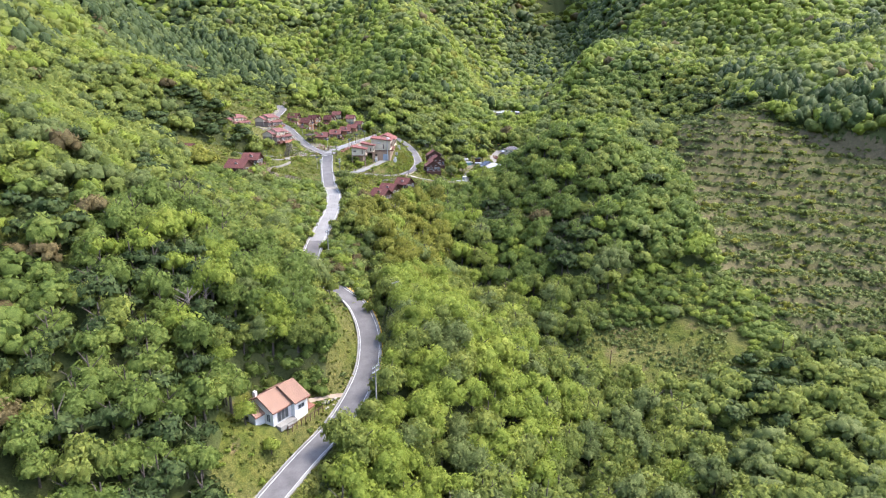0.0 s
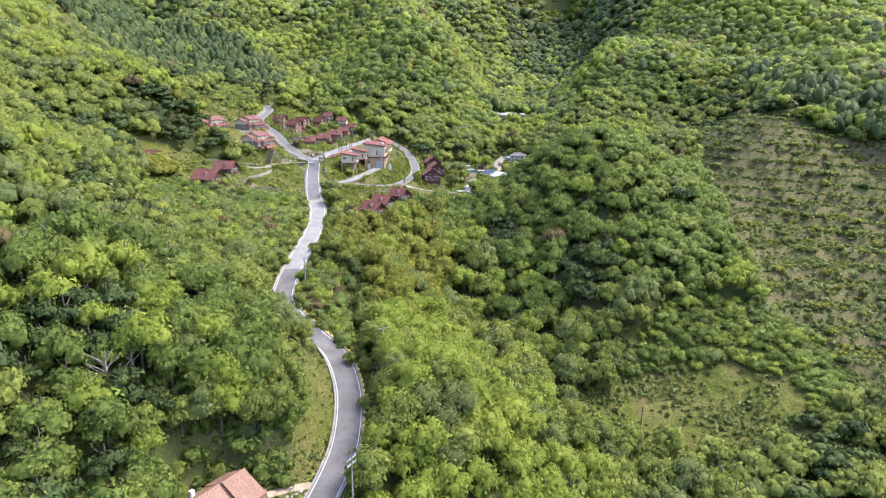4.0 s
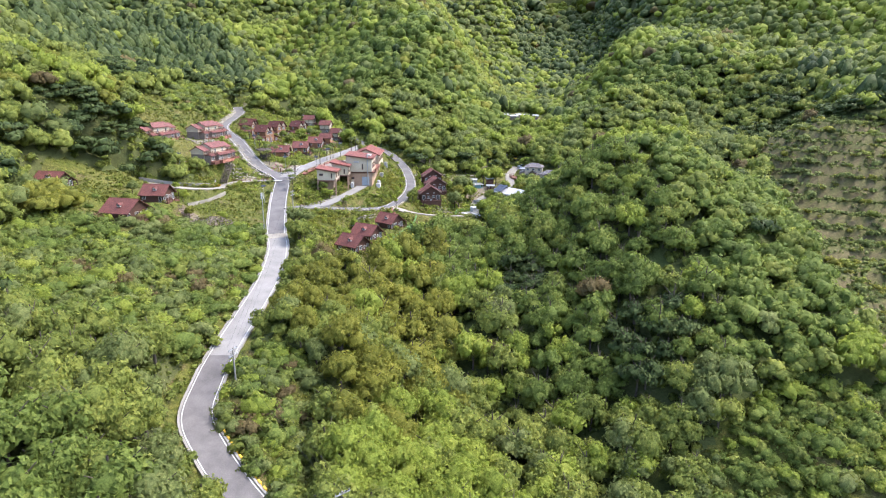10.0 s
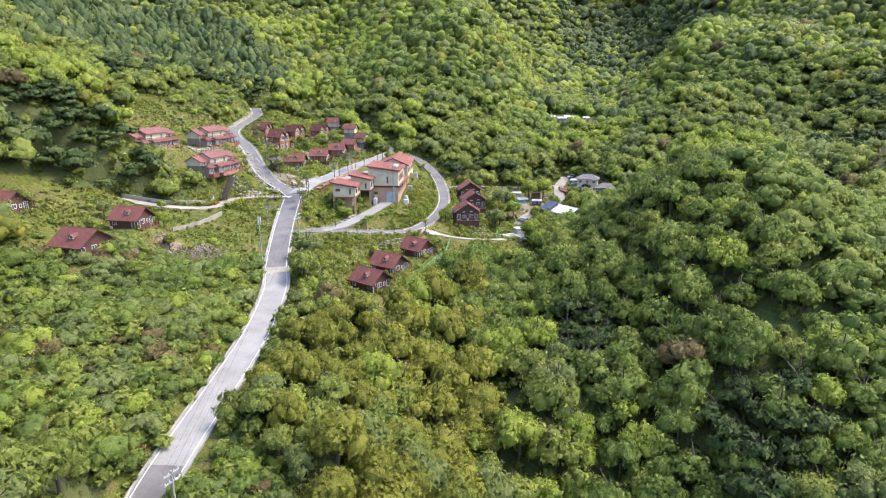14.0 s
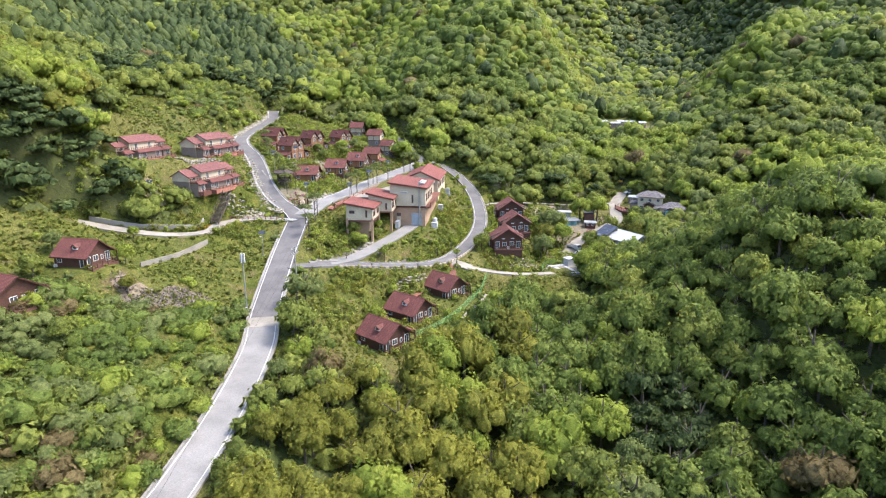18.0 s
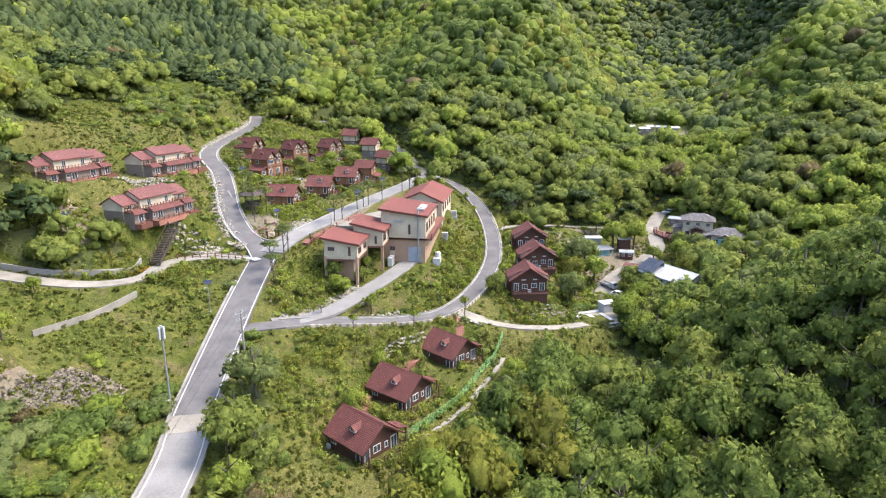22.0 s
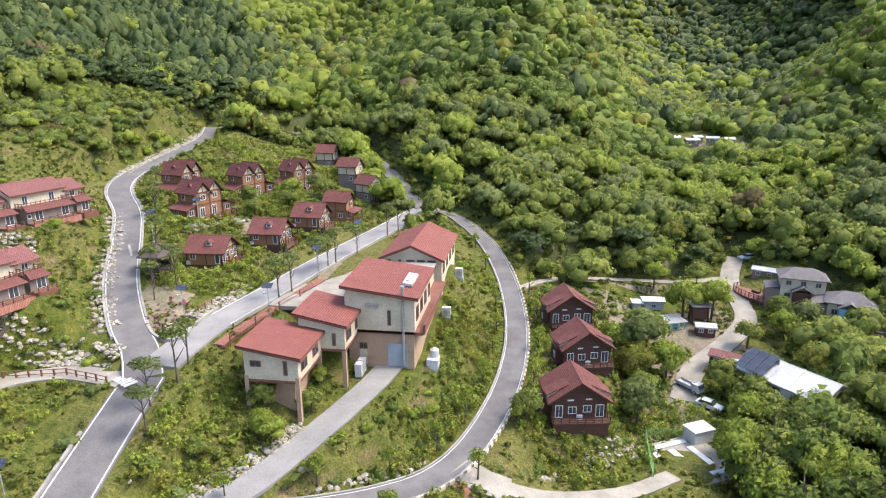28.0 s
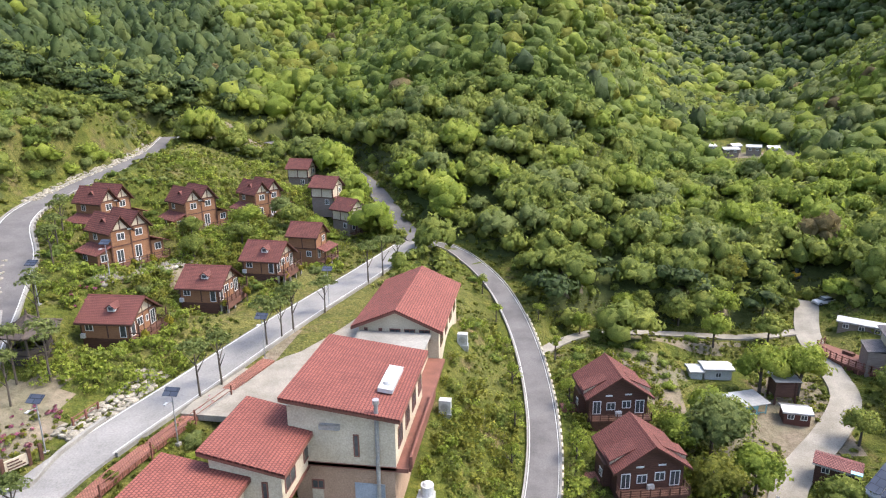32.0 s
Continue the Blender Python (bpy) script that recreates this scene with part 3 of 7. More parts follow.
bmesh.ops.translate(turnout, verts=[v for v in cap["geom"] if isinstance(v, bmesh.types.BMVert)], vec=(0, 0, -0.5))
bmesh.ops.recalc_face_normals(turnout, faces=turnout.faces)
turnout_mesh = bpy.data.meshes.new("junction")
turnout.to_mesh(turnout_mesh)
turnout.free()
turnout_mesh.materials.append(ROAD_GREY)
tagged(new("junction", turnout_mesh), "pale grey paved junction where the lanes meet", "road", kind="structure")
tagged(bar("driveway", DRIVE, -1.65, 1.65, 0.0, 0.4, ROAD_GREY), "pale concrete driveway to the hall's garage", "driveway", kind="structure")
tagged(bar("path", WESTPATH, -1.5, 1.5, 0.0, 0.4, PALE_CONCRETE), "pale concrete path across the meadow", "path", kind="structure")
tagged(bar("trail", TRAIL, -0.5, 0.5, 0.0, 0.4, EARTH), "narrow earth trail along the foot of the wood", "path", kind="structure")
tagged(bar("path", HAMLETPATH, -0.9, 0.9, 0.0, 0.4, PALE_CONCRETE), "narrow pale concrete path to the old hamlet", "path", kind="structure")
tagged(bar("path", PADPATH, -1.0, 1.0, 0.0, 0.4, PALE_CONCRETE), "pale concrete path below the chalets", "path", kind="structure")
tagged(bar("yard", YARD, -1.7, 1.7, 0.0, 0.4, PALE_CONCRETE), "dusty pale concrete lane through the old hamlet", "lane", kind="structure")
# ---- woods ----
def unit(v):
    return v / (np.linalg.norm(v, axis=-1, keepdims=True) + 1e-9)


def ico(level):
    bm = bmesh.new()
    bmesh.ops.create_icosphere(bm, subdivisions=level, radius=1.0)
    v = np.array([x.co[:] for x in bm.verts])
    f = np.array([[q.index for q in x.verts] for x in bm.faces])
    bm.free()
    return v, f


ICO = {1: ico(1), 2: ico(2)}


def crown_shape(rng, lobes, leaves, size, tall=1.0, flat=0.75, core=0.74):
    """A unit crown (radius about 1, from z 0 up): many loose leaf sprays over small ragged cores. All triangles.
    The leaves are shaded as the rounded bough that they clothe."""
    V, F, N, count = [], [], [], 0
    heart = np.array([0, 0, 0.35 * tall])
    centres = []
    for i in range(lobes):
        a = i * 2.399 + rng.uniform(-0.5, 0.5)
        q = math.sqrt((i + 0.5) / lobes) * 0.66
        c = np.array([math.cos(a) * q, math.sin(a) * q, (0.62 + 0.42 * (1 - q * q * 1.7) + rng.uniform(-0.22, 0.16)) * tall])
        r0 = rng.uniform(0.33, 0.5) * (1.3 if lobes < 6 else 1.0)
        r = np.array([r0, r0, r0 * flat * rng.uniform(0.85, 1.15)])
        centres.append((c, r))
        v, f = ICO[1]
        n = 1 + 0.22 * np.sin(v @ rng.normal(0, 4.0, 3) + rng.uniform(0, 6)) + rng.uniform(-0.16, 0.16, len(v))
        V.append(c + v * (r * core) * n[:, None])
        N.append(unit(v + 0.5 * unit(c - heart) + rng.normal(0, 0.12, v.shape)))
        F.append(f + count)
        count += len(v)
    which = rng.integers(lobes, size=leaves)
    c = np.array([centres[k][0] for k in which]).reshape(-1, 3)
    r = np.array([centres[k][1] for k in which]).reshape(-1, 3)
    d = rng.normal(0, 1, (leaves, 3))
    d[:, 2] = np.abs(d[:, 2]) * 1.1 - 0.4
    d /= np.linalg.norm(d, axis=1, keepdims=True)
    at = c + d * r * rng.uniform(0.66, 1.2, (leaves, 1))
    nrm = d + rng.normal(0, 0.4, (leaves, 3)) + (0, 0, 0.4)
    nrm /= np.linalg.norm(nrm, axis=1, keepdims=True)
    u = np.cross(nrm, rng.normal(0, 1, (leaves, 3)))
    u /= np.linalg.norm(u, axis=1, keepdims=True)
    w = np.cross(nrm, u)
    s = size * rng.uniform(0.6, 1.4, (leaves, 1))
    V.append(np.stack([at - u * s, at + u * s * 0.6 - w * s * 0.85 - nrm * s * 0.25, at + u * s * 0.7 + w * s * 0.8 + nrm * s * 0.2], 1).reshape(-1, 3))
    F.append(np.arange(leaves * 3).reshape(-1, 3) + count)
    N.append(np.repeat(unit(d + 0.5 * unit(c - heart) + rng.normal(0, 0.45, d.shape)), 3, axis=0))
    return np.vstack(V), np.vstack(F), np.vstack(N)


def puff_shape(rng, leaves, size, tall=1.0, cone=0.0):
    """A small unit crown for the hillsides: one lumpy core and a few leaf sprays; cone narrows it upwards."""
    v, f = ICO[2]
    lumps = sum(np.sin(v @ rng.normal(0, 4.4, 3) + rng.uniform(0, 6)) for _ in range(3))
    body = v * (0.80 + 0.12 * lumps + rng.uniform(-0.13, 0.13, len(v)))[:, None]
    body[:, :2] *= (1 - cone * np.clip(body[:, 2:], -0.3, 1.0))
    body = body * (1, 1, 0.85 * tall) + (0, 0, 0.6 * tall)
    k = rng.integers(len(v), size=leaves)
    d = v[k] + rng.normal(0, 0.3, (leaves, 3)) + (0, 0, 0.25)
    d /= np.linalg.norm(d, axis=1, keepdims=True)
    at = body[k] + rng.normal(0, 0.14, (leaves, 3)) + d * rng.uniform(-0.03, 0.16, (leaves, 1))
    u = np.cross(d, rng.normal(0, 1, (leaves, 3)))
    u /= np.linalg.norm(u, axis=1, keepdims=True)
    w = np.cross(d, u)
    s = size * rng.uniform(0.6, 1.4, (leaves, 1))
    tips = np.stack([at - u * s, at + u * s * 0.6 - w * s * 0.85, at + u * s * 0.7 + w * s * 0.8 + d * s * 0.3], 1).reshape(-1, 3)
    normals = np.vstack([unit(v + 0.3 * lumps[:, None] * v[::-1] + rng.normal(0, 0.2, v.shape)), np.repeat(unit(d + rng.normal(0, 0.3, d.shape)), 3, axis=0)])
    return np.vstack([body, tips]), np.vstack([f, np.arange(leaves * 3).reshape(-1, 3) + len(v)]), normals


def trunk_shape(rng, limbs=4):
    """A unit trunk (height 1) with limbs, all triangles."""
    V, F, N, count = [], [], [], 0
    runs = [((0, 0, -0.06), (rng.uniform(-0.04, 0.04), rng.uniform(-0.04, 0.04), 0.95), 0.035, 0.012)]
    for i in range(limbs):
        a, h = i * 2.4 + rng.uniform(0, 1), 0.4 + 0.4 * i / limbs
        runs.append(((0, 0, h), (0.28 * math.cos(a), 0.28 * math.sin(a), h + 0.28), 0.016, 0.005))
    for a, b, ra, rb in runs:
        a, b = np.array(a, float), np.array(b, float)
        t = (b - a) / np.linalg.norm(b - a)
        u = np.cross(t, (0.3, 1, 0.2))
        u /= np.linalg.norm(u)
        w = np.cross(t, u)
        k = 5
        ring = [(math.cos(2 * math.pi * i / k), math.sin(2 * math.pi * i / k)) for i in range(k)]
        V.append(np.array([a + ra * (c * u + s * w) for c, s in ring] + [b + rb * (c * u + s * w) for c, s in ring]))
        F.append(np.array([q for i in range(k) for q in ((i, (i + 1) % k, k + (i + 1) % k), (i, k + (i + 1) % k, k + i))]) + count)
        N.append(np.array([c * u + s * w for c, s in ring] * 2))
        count += 2 * k
    return np.vstack(V), np.vstack(F), np.vstack(N)


RNG = np.random.default_rng(7)
SINGLE = {
    "broad": [crown_shape(RNG, 14, 1250, 0.075) for _ in range(4)],
    "pine": [crown_shape(RNG, 8, 650, 0.11, 0.95, 0.34, 0.3) for _ in range(3)],
    "light": [crown_shape(RNG, 14, 1250, 0.07, 1.15, 0.85) for _ in range(4)],
    "airy": [crown_shape(RNG, 9, 520, 0.085, 1.25, 0.42, 0.25) for _ in range(4)],
}
NEAR = {
    "broad": [crown_shape(RNG, 12, 720, 0.078) for _ in range(5)],
    "pine": [crown_shape(RNG, 8, 480, 0.1, 0.95, 0.38) for _ in range(3)],
    "light": [crown_shape(RNG, 12, 720, 0.076, 1.15, 0.8) for _ in range(4)],
}
MID = {
    "broad": [crown_shape(RNG, 9, 230, 0.105, core=0.82) for _ in range(5)],
    "pine": [crown_shape(RNG, 7, 220, 0.108, 1.0, 0.4, 0.8) for _ in range(3)],
    "light": [crown_shape(RNG, 9, 230, 0.103, 1.15, core=0.82) for _ in range(4)],
}
HILL = {
    "broad": [puff_shape(RNG, 48, 0.14) for _ in range(6)],
    "pine": [puff_shape(RNG, 44, 0.15, 1.45, 0.45) for _ in range(4)],
    "light": [puff_shape(RNG, 48, 0.13, 1.1) for _ in range(6)],
}
FARS = {
    "broad": [crown_shape(RNG, 2, 18, 0.22, core=1.05) for _ in range(6)],
    "pine": [crown_shape(RNG, 2, 16, 0.22, 1.25, 0.95, 1.0) for _ in range(4)],
    "light": [crown_shape(RNG, 2, 18, 0.22, 1.1, core=1.05) for _ in range(6)],
}
BUSH = [crown_shape(RNG, 5, 200, 0.11, 0.8, 0.9, 0.76) for _ in range(5)]
SPRIG = [(v[24:], f[40:] - 24, n[24:]) for v, f, n in (crown_shape(RNG, 2, 52, 0.19, 0.9, 1.0, 0.7) for _ in range(6))]
THICKET = [crown_shape(RNG, 1, 46, 0.17, 0.8, 0.9, 0.8) for _ in range(6)]
BUSHLET = [crown_shape(RNG, 2, 34, 0.24, 0.8, 0.9, 0.8) for _ in range(5)]
TUFT = [crown_shape(RNG, 1, 18, 0.38, 0.7, 0.9, 0.5) for _ in range(5)]
WISP = [(v[12:], f[20:] - 12, n[12:]) for v, f, n in (crown_shape(RNG, 1, 12, 0.4, 0.7, 0.9, 0.5) for _ in range(5))]
TRUNKS = [trunk_shape(RNG) for _ in range(3)]


def gather(shapes, places, rng):
    """Joins turned and scaled copies of shapes at places (x, y, z, radius, height factor) into one set of arrays."""
    V, F, N, count = [], [], [], 0
    for x, y, z, r, k in places:
        v, f, n = shapes[rng.integers(len(shapes))]
        a = rng.uniform(0, 6.283)
        c, s = math.cos(a), math.sin(a)
        turn = np.array([[c, s, 0], [-s, c, 0], [0, 0, 1]])
        V.append((v * (1, 1, k)) @ turn * r + (x, y, z))
        N.append(n @ turn)
        F.append(f + count)
        count += len(v)
    return (np.vstack(V), np.vstack(F), np.vstack(N)) if V else (None, None, None)


def patchy(x, y, scale, seed):
    return np.sin(x / scale + seed * 1.7 + 1.3 * np.sin(y / scale * 0.8 + seed)) * np.cos(y / scale * 1.1 + 0.7 * seed + np.sin(x / scale * 0.6))


def inside(x, y, boxes):
    m = np.zeros(np.shape(x), bool)
    for cx, cy, a, b in boxes:
        m |= ((x - cx) / a) ** 2 + ((y - cy) / b) ** 2 < 1
    return m


# open ground, as ellipses: x, y, half width, half depth
OPEN = [(-24, 248, 15, 20), (-32, 275, 24, 30), (-20, 305, 12, 38), (-3, 300, 12, 26), (14, 312, 16, 24), (30, 326, 15, 15), (-60, 310, 30, 38), (-70, 340, 22, 28), (-78, 282, 24, 22), (-64, 226, 24, 26), (-84, 222, 12, 14), (-54, 250, 18, 24), (-98, 304, 15, 16), (-29.5, 102, 8.5, 7), (-24.5, 97, 5, 8), (-31, 92.5, 6, 5), (-28, 86, 9, 5), (43, 418, 13, 20), (-80, 384, 18, 10), (-24, 229, 8, 9), (0, 274, 13, 8), (-9, 263, 7, 7), (9, 284, 7, 6), (-22, 126, 4.5, 14)]
SCRUB = [(-56, 190, 20, 32), (-45, 205, 9, 30), (-22, 148, 7, 10), (-26, 160, 9, 14), (70, 165, 26, 20), (9, 264, 8, 6), (-99, 334, 9, 24)]
FIELD = [(56, 154, 25, 12)]


def lay(x0, x1, y0, y1, step, rng):
    nx, ny = int((x1 - x0) / step), int((y1 - y0) / step)
    i, j = np.meshgrid(np.arange(nx), np.arange(ny))
    x = x0 + (i.ravel() + rng.uniform(0.05, 0.95, nx * ny)) * step
    y = y0 + (j.ravel() + rng.uniform(0.05, 0.95, nx * ny)) * step
    return x, y


def in_view(x, y):
    """Ground within the wedge that the walk ever looks over, with a margin."""
    return (x > -35 - 0.84 * y) & (x < 40 + 0.78 * y) & (y > 58)


def species(x, y, rng, pale=0.0):
    q = patchy(x, y, 21.0, 2.0) + rng.normal(0, 0.35, len(x))
    kind = np.where(q > 0.75, "bright", np.where(q < -0.95, "pine", np.where(np.abs(q) < 0.12, "grey", "oak")))
    grove = inside(x, y, [(-92, 248, 15, 14), (-108, 352, 24, 20), (42, 196, 8, 7), (20, 220, 7, 9), (-95, 208, 10, 8)]) & (rng.uniform(0, 1, len(x)) < 0.85)
    light = inside(x, y, [(-14, 195, 17, 38), (-10, 240, 10, 12), (-60, 200, 20, 26)])
    kind = np.where(light & (rng.uniform(0, 1, len(x)) < 0.7), "olive", kind)
    kind = np.where(inside(x, y, [(-8, 110, 16, 28), (10, 118, 14, 22), (-50, 112, 14, 12)]) & (rng.uniform(0, 1, len(x)) < 0.6), "bright", kind)
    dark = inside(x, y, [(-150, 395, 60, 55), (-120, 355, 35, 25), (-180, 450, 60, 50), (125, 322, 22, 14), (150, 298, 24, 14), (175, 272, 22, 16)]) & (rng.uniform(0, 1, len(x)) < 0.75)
    # far valley side: its shade and haze put into darker trees
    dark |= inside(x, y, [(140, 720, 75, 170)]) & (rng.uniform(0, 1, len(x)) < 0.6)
    # sunlit slopes toned by leaf colour: more bright and olive trees
    sunny = inside(x, y, [(-142, 285, 38, 32), (-115, 258, 22, 25), (-20, 490, 95, 85), (135, 395, 40, 30)]) & (rng.uniform(0, 1, len(x)) < 0.27)
    kind = np.where(sunny & (kind != "pine"), np.where(rng.uniform(0, 1, len(x)) < 0.6, "bright", "olive"), kind)
    # pale: share of oaks swapped for lighter leaves, distance haze put in colour
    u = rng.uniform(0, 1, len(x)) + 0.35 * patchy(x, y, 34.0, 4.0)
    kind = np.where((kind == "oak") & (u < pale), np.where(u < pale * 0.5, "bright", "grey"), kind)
    # deeper leaves on these slopes: partly their own green, partly shade in the colour
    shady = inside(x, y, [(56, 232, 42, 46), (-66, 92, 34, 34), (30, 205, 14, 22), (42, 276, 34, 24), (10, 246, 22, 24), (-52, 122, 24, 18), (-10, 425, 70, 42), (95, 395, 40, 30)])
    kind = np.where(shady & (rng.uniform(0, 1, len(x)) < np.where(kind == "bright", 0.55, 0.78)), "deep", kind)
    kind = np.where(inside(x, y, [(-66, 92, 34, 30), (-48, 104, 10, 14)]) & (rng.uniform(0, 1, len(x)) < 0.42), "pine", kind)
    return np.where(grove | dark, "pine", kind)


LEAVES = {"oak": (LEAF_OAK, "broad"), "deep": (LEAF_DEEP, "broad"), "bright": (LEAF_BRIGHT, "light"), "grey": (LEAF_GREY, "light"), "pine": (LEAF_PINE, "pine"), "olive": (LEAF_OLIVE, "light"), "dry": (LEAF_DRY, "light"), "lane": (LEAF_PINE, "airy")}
NAMES = {"oak": "oak_wood", "deep": "deep_green_wood", "bright": "young_leaf_wood", "grey": "willow_wood", "pine": "pine_wood", "olive": "acacia_wood", "dry": "bare_wood"}
TEXTS = {"deep": "deep green oak and chestnut wood", "oak": "dense mixed green oak wood covering the slopes", "bright": "bright yellow-green young broadleaf wood", "grey": "pale grey-green willow and broadleaf wood", "pine": "dark blue-green pine trees among the wood", "olive": "olive-green acacia wood on the bank", "dry": "brown half-bare trees among the wood"}


def wood(shapes_by, x, y, r, rng, note, k=1.0, pale=0.0, base=0.35):
    kinds = species(x, y, rng, pale)
    kinds = np.where(rng.uniform(0, 1, len(x)) < np.where(inside(x, y, [(-60, 100, 30, 30)]), 0.06, 0.008), "dry", kinds)
    z = ground(x, y)
    for kind in NAMES:
        m = kinds == kind
        if not m.any():
            continue
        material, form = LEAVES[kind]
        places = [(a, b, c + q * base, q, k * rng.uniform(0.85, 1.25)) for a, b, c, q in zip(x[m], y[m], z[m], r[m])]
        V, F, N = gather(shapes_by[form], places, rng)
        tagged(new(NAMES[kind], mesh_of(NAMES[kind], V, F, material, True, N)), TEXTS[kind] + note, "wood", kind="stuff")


SINGLES = []  # the trees nearest the lower road, each a thing of its own


def scatter_near():
    rng = np.random.default_rng(11)
    x, y = lay(-150, 150, 30, 400, 3.75, rng)
    d, _ = near_road(x, y)
    bank = inside(x, y, [(-26, 200, 10, 42)])
    keep = in_view(x, y) & (d > np.where(bank, 1.6, 2.6)) & ~inside(x, y, OPEN) & ~inside(x, y, SCRUB) & ~inside(x, y, FIELD) & (terrace_mask(x, y) < 0.3)
    tilt = np.hypot(hills(x + 2, y) - hills(x - 2, y), hills(x, y + 2) - hills(x, y - 2)) / 4
    keep &= rng.uniform(0, 1, len(x)) < 0.78 * np.sqrt(1 + tilt**2)
    x, y, d, bank = x[keep], y[keep], d[keep], bank[keep]
    r = np.where(bank, np.minimum(1.3 + 0.22 * d, 2.6) * rng.uniform(0.85, 1.15, len(x)), rng.uniform(2.5, 4.4, len(x)))
    single = (np.abs(x + 20) < 26) & (y > 92) & (y < 178)
    kinds = species(x[single], y[single], rng)
    SINGLES.extend(zip(x[single], y[single], r[single], kinds))
    x, y, r = x[~single], y[~single], r[~single]
    close = np.hypot(x + 5, np.maximum(np.abs(y - 140) - 90, 0)) < 60
    wood(NEAR, x[close], y[close], r[close], rng, "", 1.22, base=-0.02)
    wood(MID, x[~close], y[~close], r[~close], rng, " farther up the slopes", 1.15, base=-0.1)
    xu, yu = lay(-135, 75, 80, 410, 3.0, rng)
    du, _ = near_road(xu, yu)
    m = in_view(xu, yu) & (du > 0.8) & ~inside(xu, yu, OPEN) & ~inside(xu, yu, FIELD)
    xu, yu = xu[m], yu[m]
    V, F, N = gather(THICKET, [(a, b, c - 0.35 * e, e, 1.0) for a, b, c, e in zip(xu, yu, ground(xu, yu), rng.uniform(1.5, 2.6, len(xu)))], rng)
    tagged(new("undergrowth", mesh_of("undergrowth", V, F, LEAF_OAK, True, N)), "low green undergrowth beneath the trees", "undergrowth", kind="stuff")
    V, F, N = gather(TRUNKS, [(a, b, c, q * 1.9, 1.0) for a, b, c, q in zip(x[close], y[close], ground(x[close], y[close]), r[close])], rng)
    tagged(new("tree_trunks", mesh_of("tree_trunks", V, F, BARK, True, N)), "brown tree trunks under the wood's canopy", "trunks", kind="stuff")


def scatter_far():
    rng = np.random.default_rng(12)

    def slopes(step, x0, x1, y0, y1):
        """Places on the hills, closer together on steep slopes."""
        x, y = lay(x0, x1, y0, y1, step * 0.8, rng)
        keep = in_view(x, y) & ~inside(x, y, OPEN) & (terrace_mask(x, y) < 0.3) & ~((x > -150) & (x < 150) & (y < 400))
        x, y = x[keep], y[keep]
        tilt = np.hypot(hills(x + 3, y) - hills(x - 3, y), hills(x, y + 3) - hills(x, y - 3)) / 6
        keep = rng.uniform(0, 1, len(x)) < 0.64 * np.sqrt(1 + tilt**2)
        x, y = x[keep], y[keep]
        d, _ = near_road(x, y)
        return x[d > 2.2], y[d > 2.2]

    x, y = slopes(4.0, -200, 265, 120, 540)
    # lightened leaf mix, some haze painted in
    wood(HILL, x, y, rng.uniform(2.5, 4.1, len(x)), rng, " on the hills behind, leaf mix lightened for haze", 1.0, 0.3, -0.1)
    x, y = slopes(6.9, -420, 460, 30, 820)
    m = (x < -200) | (x > 265) | (y > 540) | (y < 120)
    x, y = x[m], y[m]
    # leaf mix paled further, painting in the haze
    wood(FARS, x, y, rng.uniform(4.2, 6.4, len(x)), rng, " on the outer hills, leaf mix paled for haze", 0.9, 0.75, -0.2)
    # the valley's sides beside and behind the first stretch
    x, y = lay(-280, 280, -110, 330, 10.5, rng)
    d, _ = near_road(x, y)
    m = ~in_view(x, y) & (d > 3.5) & (terrace_mask(x, y) < 0.3)
    wood(FARS, x[m], y[m], rng.uniform(5.6, 8.0, m.sum()), rng, " round the valley mouth", 0.9, 0.3, -0.1)
    # far woods: haze painted in by the same paled mix
    x, y = slopes(15.0, -700, 900, 820, 1180)
    wood(FARS, x, y, rng.uniform(9, 13, len(x)), rng, " on the far mountains, leaf mix paled for haze", 0.8, 0.75, -0.2)
    x, y = slopes(22.0, -800, 1000, 1180, 1620)
    wood(FARS, x, y, rng.uniform(13, 18, len(x)), rng, " on the farthest mountains, leaf mix paled for haze", 0.8, 0.75, -0.2)


